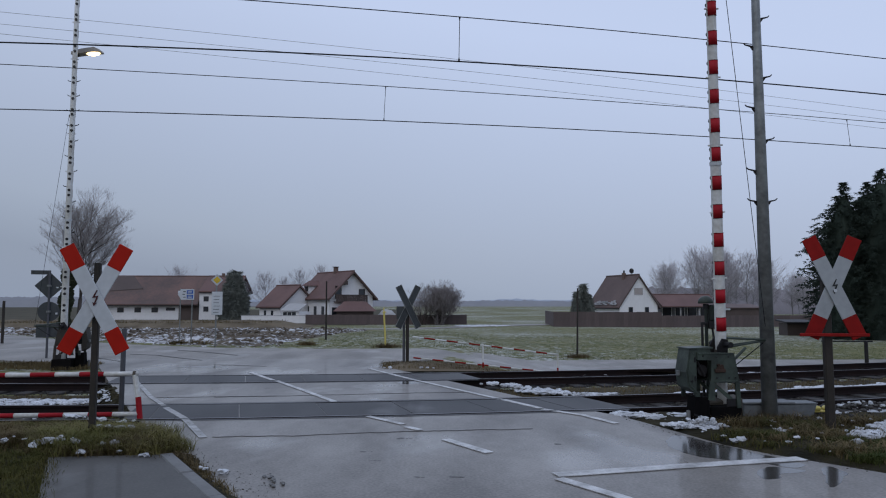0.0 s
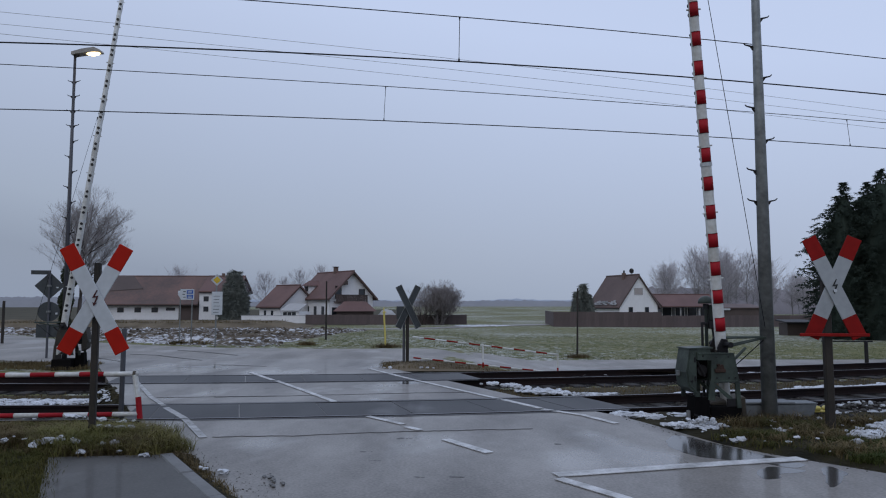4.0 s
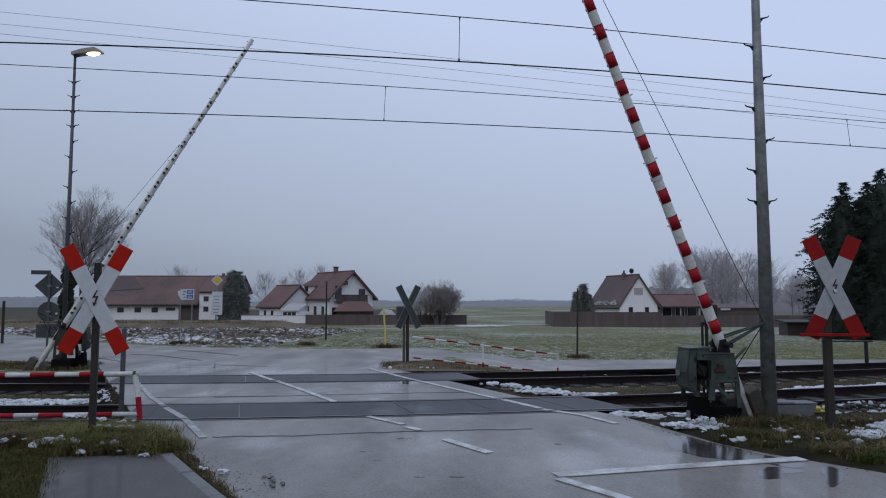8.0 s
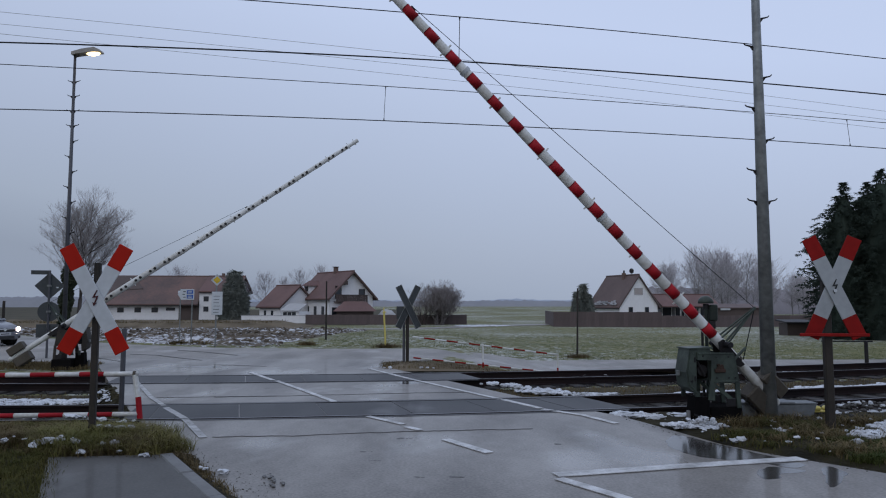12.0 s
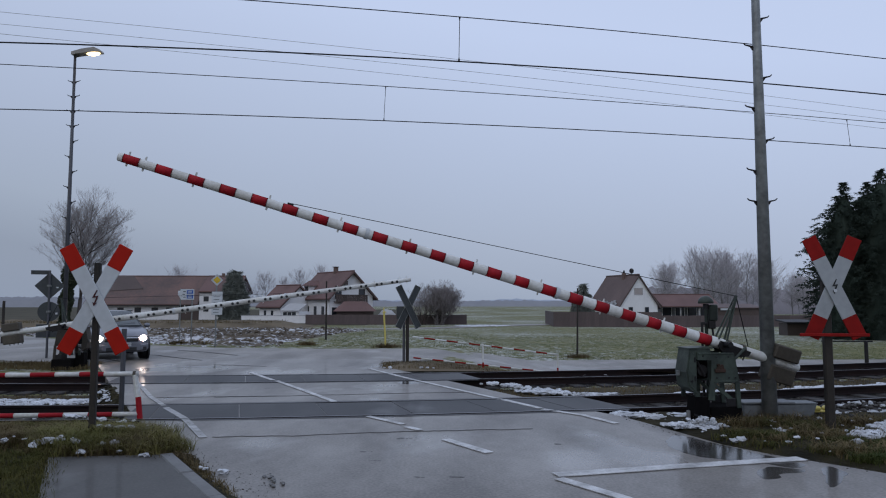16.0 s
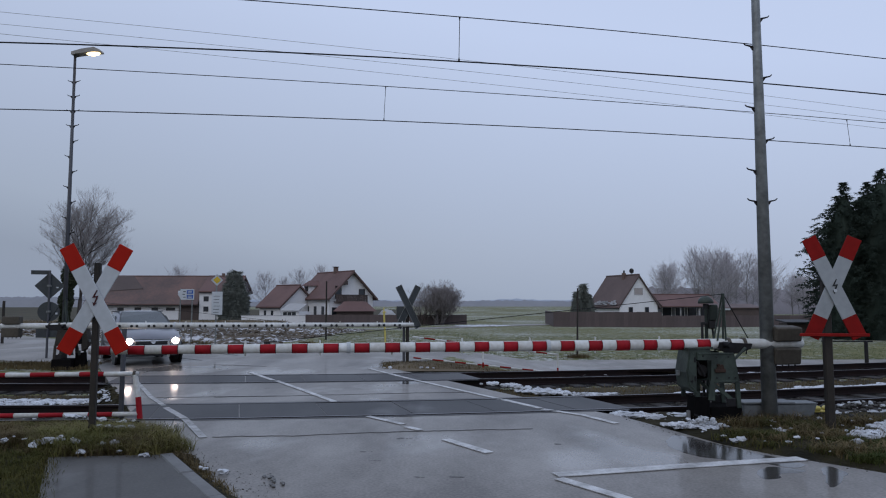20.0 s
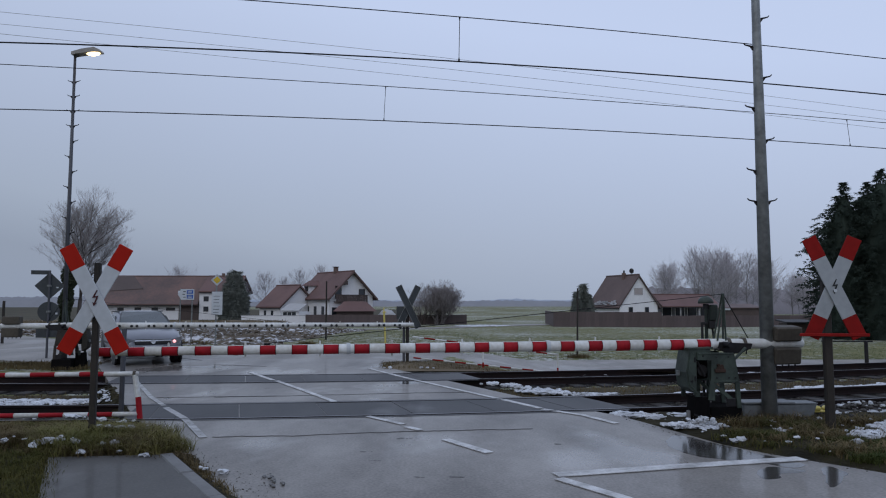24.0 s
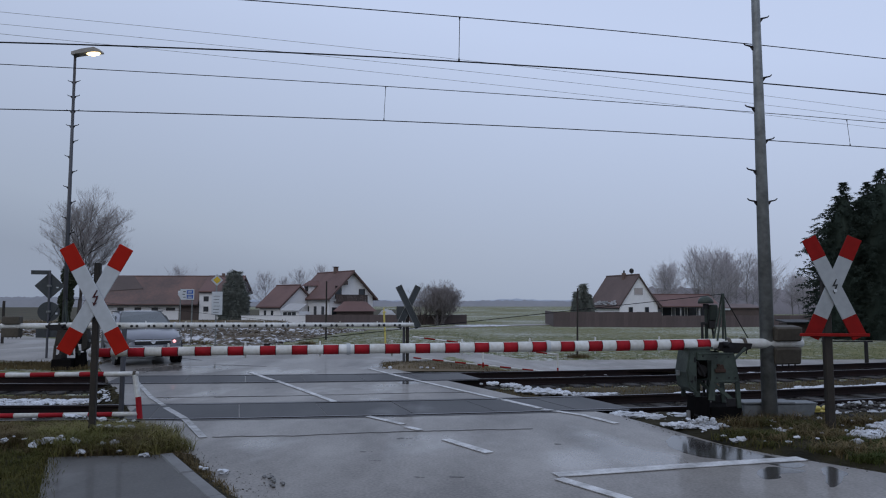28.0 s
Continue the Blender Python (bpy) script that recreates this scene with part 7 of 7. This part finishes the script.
# snow: crusts of many flat pieces between the rails and at the road's edges
crust = []
rng = random.Random(30)
for cx, cy, rx, ry, z, ang, n in ((-8.4, 13.0, 1.7, 0.42, -0.14, 6, 420), (-6.5, 13.3, 0.8, 0.36, -0.14, 8, 160), (-11.3, 12.8, 1.7, 0.42, -0.14, 4, 260), (3.0, 14.2, 0.5, 0.12, -0.13, 14, 50), (2.0, 14.38, 0.55, 0.2, -0.1, -20, 120),
                                  (5.5, 14.6, 0.8, 0.15, -0.13, 14, 70), (8.2, 15.3, 1.2, 0.25, -0.13, 16, 150), (11.2, 16.0, 2.2, 0.5, -0.12, 16, 420), (9.5, 15.4, 1.4, 0.35, -0.13, 16, 180), (13.5, 16.6, 1.6, 0.5, -0.12, 16, 200),
                                  (3.55, 10.65, 0.35, 0.22, 0.0, -20, 110), (3.0, 10.75, 0.5, 0.14, 0.0, -30, 80), (3.5, 9.62, 0.34, 0.12, 0.03, -12, 80), (3.2, 9.75, 0.2, 0.1, 0.03, 0, 50), (6.2, 9.35, 0.5, 0.28, 0.10, 5, 200), (3.2, 9.85, 0.36, 0.13, 0.03, -25, 110), (5.75, 9.3, 0.42, 0.2, 0.06, 20, 190), (5.35, 8.95, 0.25, 0.12, 0.05, 20, 90), (6.85, 10.55, 0.5, 0.3, -0.02, 10, 120), (7.8, 10.15, 0.9, 0.35, 0.0, 8, 220), (7.0, 9.3, 0.5, 0.25, 0.02, 8, 60),
                                  (3.6, 18.0, 1.1, 0.16, -0.12, 8, 90), (8.0, 18.6, 2.5, 0.2, -0.15, 8, 90), (6.6, 17.3, 1.0, 0.2, -0.15, 8, 50), (9.0, 11.6, 1.4, 0.3, -0.14, 10, 120), (7.4, 12.0, 1.0, 0.2, -0.15, 10, 60)):
    ca, sa = math.cos(radians(ang)), math.sin(radians(ang))
    for _ in range(int(n * 1.5)):
        a, r = rng.uniform(0, 2 * math.pi), rng.random() ** 0.55
        u, v = rx * r * math.cos(a), ry * r * math.sin(a)
        if noise.noise(((cx + u) * 2.1, (cy + v) * 3.5, 4)) < -0.17:
            continue
        crust.append((cx + u * ca - v * sa, cy + u * sa + v * ca, z + 0.02 * (1 - r), rng.uniform(0.5, 1.25)))
scatter("snow_crust", crust, SNOW, "broken crusts of old snow beside the rails", "snow", 0.035, 0.10, 0.36, 9, 2)
rng = random.Random(31)
lumps = []
for i in range(110):
    u = rng.random()
    lumps.append((1.04 + 1.87 * u + rng.gauss(0, 0.12), 15.34 - 1.49 * u + rng.gauss(0, 0.12), -0.03 - 0.1 * u, rng.uniform(0.6, 1.5)))
for i in range(75):
    u = rng.random()
    lumps.append((2.75 + 1.1 * u + rng.gauss(0, 0.1), 10.85 - 0.75 * u + rng.gauss(0, 0.12), 0.0, rng.uniform(0.3, 0.8)))
for i in range(70):
    x, y = rng.uniform(-8, -3.4), rng.uniform(7.85, 9.9)
    if noise.noise((x * 1.6, y * 1.6, 3)) < 0.16:
        continue
    if x < -2.95 - (y - 8.1) * 0.55:
        lumps.append((x, y, left_verge(x, y) + 0.05, rng.uniform(0.3, 0.8)))
for i in range(30):
    x, y = rng.uniform(3.3, 9.5), rng.uniform(8.3, 10.4)
    lumps.append((x, y, right_verge(x, y) + 0.03, rng.uniform(0.4, 1.0)))
for x, y, k in ((-2.43, 7.23, 1.0), (-2.37, 7.19, 0.9), (-2.16, 7.08, 0.8), (-2.2, 7.12, 0.6), (3.63, 8.73, 1.5), (4.38, 9.22, 1.7), (4.9, 8.59, 1.1), (3.85, 8.59, 0.9), (4.36, 9.26, 1.1), (-0.4, 18.3, 1.3), (-0.25, 18.2, 1.2), (-0.55, 18.35, 1.0), (-1.35, 18.3, 1.4), (-1.5, 18.28, 1.1)):
    lumps.append((x, y, 0.035, k))
for x, y, n, r in ((-3.99, 8.77, 16, 0.10), (-4.43, 8.15, 20, 0.12), (-3.9, 7.8, 4, 0.05), (-3.28, 7.75, 3, 0.04), (-3.75, 8.13, 7, 0.06), (-4.79, 9.66, 9, 0.10), (-4.3, 9.7, 7, 0.12), (-5.3, 8.2, 10, 0.14)):
    for _ in range(n):
        px, py = x + rng.gauss(0, r * 1.3), y + rng.gauss(0, r * 0.5)
        lumps.append((px, py, left_verge(px, py) + 0.05, rng.uniform(0.4, 1.0)))
scatter("snow_lumps", lumps, SNOW, "lumps of old snow along the road's edges", "snow", 0.022, 0.07, 0.6, 3, 2)
lumps = []
while len(lumps) < 2900:
    x, v = rng.uniform(-34, -7), rng.random()
    if noise.noise((x * 0.35, v * 6, 2)) > -0.12:
        y = field_near(x) + v * (field_far(x) - field_near(x))
        lumps.append((x, y, furrow_height(x, v) + 0.03, rng.uniform(0.5, 1.2)))
scatter("snow_clods", lumps, SNOW_FIELD, "snow lying on the clods of the ploughed field", "snow", 0.03, 0.085, 0.5, 4)
clods = []
while len(clods) < 2200:
    x, v = rng.uniform(-34, -6.5), rng.random()
    y = field_near(x) + v * (field_far(x) - field_near(x))
    clods.append((x, y, furrow_height(x, v) + 0.02, rng.uniform(0.5, 1.2)))
scatter("earth_clods", clods, PLOUGHED, "dark earth clods of the ploughed field", "soil", 0.06, 0.16, 0.6, 5)

grit = []
rng = random.Random(41)
for _ in range(150):
    t = rng.random() ** 1.3
    grit.append((-2.85 + 0.539 * 3.2 * t + abs(rng.gauss(0, 0.12)) + 0.06, 8.0 - 0.842 * 3.2 * t + rng.gauss(0, 0.08), 0.004, rng.uniform(0.4, 1.3)))
for _ in range(160):
    y = rng.uniform(6.5, 10.6)
    grit.append((right_edge(y) - abs(rng.gauss(0, 0.10)), y, 0.004, rng.uniform(0.4, 1.3)))
for _ in range(70):
    u = rng.random()
    grit.append((-1.95 + 0.5 * u + rng.gauss(0, 0.12), 7.2 - 1.1 * u + rng.gauss(0, 0.1), 0.003, rng.uniform(0.3, 0.9)))
scatter("road_grit", grit, MUD, "mud crumbs and grit along the road's edges", "grit", 0.003, 0.009, 0.5, 6)

# dark silt in the gutter along the kerb, with scraps of turf
rng = random.Random(61)
gv, gf = [], []
for k in range(90):
    u = k * 0.10
    w = 0.07 + 0.10 * max(0.0, noise.noise((u * 2.1, 3.0, 0))) + 0.05 * noise.noise((u * 7.0, 1.0, 0)) + 0.10 * (1 - step01(u, 0.2, 1.2))
    for o, z in ((0.052, 0.012), (0.07 + w * 0.5, 0.010), (0.07 + w, 0.001)):
        gv.append((-3.02 + 0.539 * u + 0.842 * o, 7.90 - 0.842 * u + 0.539 * o, z))
gutter = raw("gutter_silt", gv, [(3 * k + j, 3 * k + j + 1, 3 * k + j + 4, 3 * k + j + 3) for k in range(89) for j in range(2)], VERGE, smooth=True)
tagged(gutter, "dark wet silt in the gutter along the kerb", "silt", kind="stuff")
spots = []
for _ in range(260):
    u, o = abs(rng.gauss(0, 1.3)), 0.08 + abs(rng.gauss(0, 0.05))
    spots.append((-3.0 + 0.539 * u + 0.842 * o, 7.90 - 0.842 * u + 0.539 * o, 0.008, rng.uniform(0.5, 1.1) * (1 - 0.6 * step01(u, 0.3, 1.6))))
blades("gutter_grass", spots, BLADE_DRY, "scraps of dead turf in the gutter", 0.015, 0.06, 0.004, 7, 0.03, 2.4)
for wx, wy, n in ((-3.50, 9.0, 5), (-3.30, 8.85, 4)):
    weed = empty("dry_weed", pose(wx, wy, 0.02), "dead brown weed stalks on the verge", "weed", "dry weeds")
    for k in range(n):
        a, h = rng.uniform(0, 6.28), rng.uniform(0.10, 0.24)
        top = (0.16 * math.cos(a), 0.06 * math.sin(a), h)
        part("stalk", tubed((0.02 * math.cos(a), 0.02 * math.sin(a), -0.03), top, 0.004, 0.002, 5), POST_BROWN, weed)

# broken shoulder of the road between the tracks, and loose stones on the asphalt
edge_lumps, edge_snow = [], []
rng = random.Random(43)
for _ in range(420):
    t = rng.random()
    x, y = -5.0 - 2.1 * t, 11.35 + 3.8 * t
    o = abs(rng.gauss(0, 0.16))
    edge_lumps.append((x - 0.87 * o + 0.03, y - 0.49 * o, -0.02 - min(0.16, 0.5 * o), rng.uniform(0.5, 1.3)))
    if rng.random() < 0.3 and 0.35 < t < 0.8:
        edge_snow.append((x - 0.87 * (o + 0.1), y, -0.05, rng.uniform(0.5, 1.2)))
scatter("road_shoulder", edge_lumps, VERGE, "crumbled earth along the road's broken edge", "soil", 0.03, 0.08, 0.7, 12)
scatter("shoulder_snow", edge_snow, SNOW, "bits of old snow on the road's shoulder", "snow", 0.016, 0.04, 0.6, 13)
loose = [(-1.72 + 0.2 * u + rng.gauss(0, 0.03), 7.06 - 0.45 * u + rng.gauss(0, 0.03), 0.012, rng.uniform(0.6, 1.2)) for u in [k / 12 for k in range(13)]]
scatter("loose_stones", loose, CONCRETE, "pale loose stones lying on the road", "stones", 0.018, 0.032, 0.6, 14)

# stones and scraps of snow beside the near track
side_stones, side_snow = [], []
rng = random.Random(47)
while len(side_stones) < 900:
    x = rng.uniform(4.4, 12)
    y = near_track(x) - 1.35 - abs(rng.gauss(0, 0.45))
    if y > right_verge(x, y) + 9.3:
        side_stones.append((x, y, right_verge(x, y) + 0.01, rng.uniform(0.5, 1.3)))
        if rng.random() < 0.35 and noise.noise((x * 1.3, y * 1.3, 6)) > 0.02:
            side_snow.append((x, y, right_verge(x, y) + 0.03, rng.uniform(0.4, 1.3)))
for _ in range(170):
    x, y = rng.uniform(3.3, 8.5), rng.uniform(7.9, 10.3)
    if x > right_edge(y) + 0.1 and noise.noise((x * 1.7, y * 1.7, 9)) > 0.1:
        side_snow.append((x, y, right_verge(x, y) + 0.03, rng.uniform(0.3, 0.9)))
scatter("trackside_stones", side_stones, STONE, "dark stones beside the near track", "stones", 0.02, 0.045, 0.7, 15)
scatter("trackside_snow", side_snow, SNOW, "scraps of old snow on the dark verge", "snow", 0.015, 0.05, 0.5, 16, 2)

pile = [(3.40 + rng.gauss(0, 0.10), 9.62 + rng.gauss(0, 0.05), 0.03 + 0.12 * rng.random(), rng.uniform(0.5, 1.0)) for _ in range(38)]
scatter("snow_pile", pile, SNOW, "small heap of old snow at the road's edge", "snow", 0.03, 0.07, 0.7, 18, 2)
dents = [(x + rng.gauss(0, 0.03), y + rng.gauss(0, 0.012), 0.0, rng.uniform(0.4, 1.1)) for x, y in ((-0.88, 8.17), (-0.72, 7.72), (-0.24, 7.0), (0.12, 7.0), (-0.5, 8.95), (1.38, 8.6), (-3.5, 14.2), (2.1, 6.1), (2.3, 6.15)) for _ in range(5)]
scatter("asphalt_dents", dents, TAR, "small dark dents in the asphalt", "road damage", 0.02, 0.05, 0.12, 19)
lane_snow = []
for _ in range(260):
    a, r = rng.uniform(0, 2 * math.pi), rng.random() ** 0.6
    x, y = 5.0 + 3.6 * r * math.cos(a), 91.5 + 3.0 * r * math.sin(a) + 0.6 * math.cos(a) * r
    lane_snow.append((x, y, lie(x, y) + 0.0, rng.uniform(0.5, 1.2)))
scatter("lane_snow", lane_snow, SNOW, "patch of snow left on the lane's verge", "snow", 0.15, 0.4, 0.15, 17)

# grass islands beyond the tracks
island = sheet("verge_island", steps((-2.2, 6.0, 0.25)), steps((18.0, 20.6, 0.2)),
               lambda x, y: (0.09 * step01(x, -1.75, -1.3) * step01(y, 18.3 + 0.05 * x, 18.6 + 0.05 * x) * (1 - step01(y, 19.6, 20.3)) - 0.03) + lie(x, y), DRYBANK)
tagged(island, "small hump of withered grass between road and tracks", "verge", kind="structure")
spots = []
rng = random.Random(37)
while len(spots) < 1300:
    x, y = rng.uniform(-1.5, 4.5), rng.uniform(18.45, 19.9)
    spots.append((x, y, lie(x, y) + 0.02, rng.uniform(0.5, 1.2) * (1 - 0.5 * step01(x, 0.0, 2.0))))
blades("island_grass", spots, BLADE_DRY, "withered straw-coloured grass by the crossbuck", 0.03, 0.10, 0.006, 10, 0.1, 2.6)
spots = []
while len(spots) < 900:
    x, y = rng.uniform(-13.2, -9.2), rng.uniform(18.2, 20.6)
    if y < 20.2 and x < -9.3 + (19.2 - y) * 0.4:
        spots.append((x, y, 0.0, rng.uniform(0.5, 1.2)))
blades("drive_grass", spots, BLADE_DRY, "withered grass round the barrier drive", 0.03, 0.11, 0.007, 7)
spots = []
while len(spots) < 5000:
    x = rng.uniform(-9, 22)
    y = 28.2 + rng.random() ** 1.6 * 26
    if x > -6 or y < 30.2:
        spots.append((x, y, ground_height(x, y), rng.uniform(0.5, 1.1)))
blades("meadow_grass", spots, MEADOW_BLADE, "short winter grass of the meadow", 0.02, 0.06, 0.009, 7, 0.25, 1.6)
clump = []
for cx, cy, r in ((-10.4, 30.2, 0.5), (-2.2, 27.8, 0.35), (5.5, 29.2, 0.4), (-5.6, 29.4, 0.3), (-11.2, 30.0, 0.3)):
    for _ in range(70):
        clump.append((cx + rng.gauss(0, r * 0.55), cy + rng.gauss(0, r * 0.5), lie(cx, cy) - 0.03, rng.uniform(0.6, 1.3)))
blades("dry_tufts", clump, BLADE_DRY, "tufts of dry brown grass at the post feet", 0.06, 0.19, 0.008, 9, 0.09, 2.4)
spots = [(rng.uniform(-100, -20), rng.uniform(82, 91), -1.2 + 0.6, rng.uniform(0.6, 1.3)) for _ in range(2500)]
blades("bank_grass", spots, BLADE_DRY, "dry grass stalks on the low bank", 0.1, 0.3, 0.03, 3, 0.4)


# ---------------------------------------------------------------- what moves
def motions():
    for boom, z, lean, rows in ((near_boom, 1.097, -7.4, ((0, 85.7), (2, 85.7), (2.5, 85.22), (3, 84.32), (3.5, 83.65), (4.5, 80.92), (5.5, 77.47), (6.2, 74.12), (7, 70.05), (8, 65.45), (9, 59.75), (10,
                                              53.72), (11, 47.9), (12, 43.9), (12.5, 41.95), (13.5, 36.65), (14.5, 29), (15, 24.5), (15.5, 20.38), (16, 16.5), (16.5, 13.23), (17, 9.96), (17.5,
                                              6.95), (18, 2.63), (18.1, 2), (18.2, 1.1), (18.3, 0.37), (18.4, -0.58), (18.5, -0.77), (18.6, -0.07), (18.7, 0.44), (18.8, 1.04), (18.9, 0.91), (19,
                                              0.37), (19.1, -0.01), (19.2, -0.52), (19.3, -0.52), (19.4, -0.14), (19.6, 0.63), (19.8, 0.72), (20, -0.01), (20.1, -0.26), (20.2, -0.45), (20.3,
                                              -0.39), (20.4, -0.14), (20.5, 0.05), (20.6, 0.37), (20.7, 0.56), (20.8, 0.72), (20.9, 0.72), (21, 0.5), (21.1, 0.31), (21.3, 0.05), (21.4, -0.2),
                                              (21.5, -0.26), (21.8, -0.1), (22.1, 0.1), (22.5, -0.25), (23, -0.08), (23.5, -0.15), (24, -0.15), (24.5, -0.03), (25, -0.15), (25.5, -0.2), (28, -0.2))),
                          (far_boom, 1.09, 0.0, ((0, 90.0), (1.5, 90.0), (2.0, 89.6), (2.5, 88.3), (3.0, 86.6), (3.5, 84.9), (4.5, 80.2), (5.5, 75.3), (6.2, 71.4), (7.0, 66.9), (8.0, 59.7), (9.0, 52.5), (10.0, 45.4), (11.0, 40.0),
                                            (12.0, 34.3), (12.5, 31.4), (13.5, 24.6), (14.5, 17.7), (15.0, 14.4), (15.5, 11.1), (16.0, 7.85), (16.5, 5.0), (17.0, 2.6), (17.5, 1.2), (18.0, 0.33), (18.5, -0.6), (19.0, -0.05), (20.0, -0.05), (28.0, -0.05)))):
        walk(boom, [(t, pose(0, 0, z, lean, 0, 0) @ pose(0, 0, 0, 0, -a, 0)) for t, a in rows])
    # the car: middle of its lamps and its heading, turned from straight at the viewer towards the right
    rows = []
    for t, x, y, h in ((0.0, -64.0, 53.0, 58), (6.0, -41.0, 40.0, 62), (10.0, -25.0, 31.3, 64), (11.0, -21.4, 29.6, 65), (12.0, -17.27, 27.9, 66), (12.5, -15.88, 26.6, 64), (13.5, -13.65, 24.8, 50), (14.6, -11.76, 23.1, 35), (15.0, -11.0, 22.3, 33),
                       (15.3, -10.48, 21.75, 32.5), (15.6, -9.96, 21.3, 32.5), (16.0, -9.41, 20.8, 33), (16.5, -8.92, 20.35, 33.5), (17.0, -8.54, 20.0, 34), (17.5, -8.26, 19.75, 33), (18.0, -8.07, 19.55, 32.3), (18.5, -7.95, 19.42, 32), (19.0, -7.92, 19.4, 32), (28.0, -7.92, 19.4, 32)):
        d = Vector((math.sin(radians(h)), -math.cos(radians(h))))
        cx, cy = x - 2.05 * d.x, y - 2.05 * d.y
        rows.append((t, pose(cx, cy, lie(cx, cy), 0, 0, h - 90)))
    walk(car, rows)
    # the lamps are switched off: their lit discs draw back into the housings
    for bulb, s in BULBS:
        walk(bulb, [(t, pose(2.075 - k, s * 0.59, 0.655)) for t, k in ((0.0, 0.0), (22.2, 0.0), (22.4, 0.5), (28.0, 0.5))])


motions()
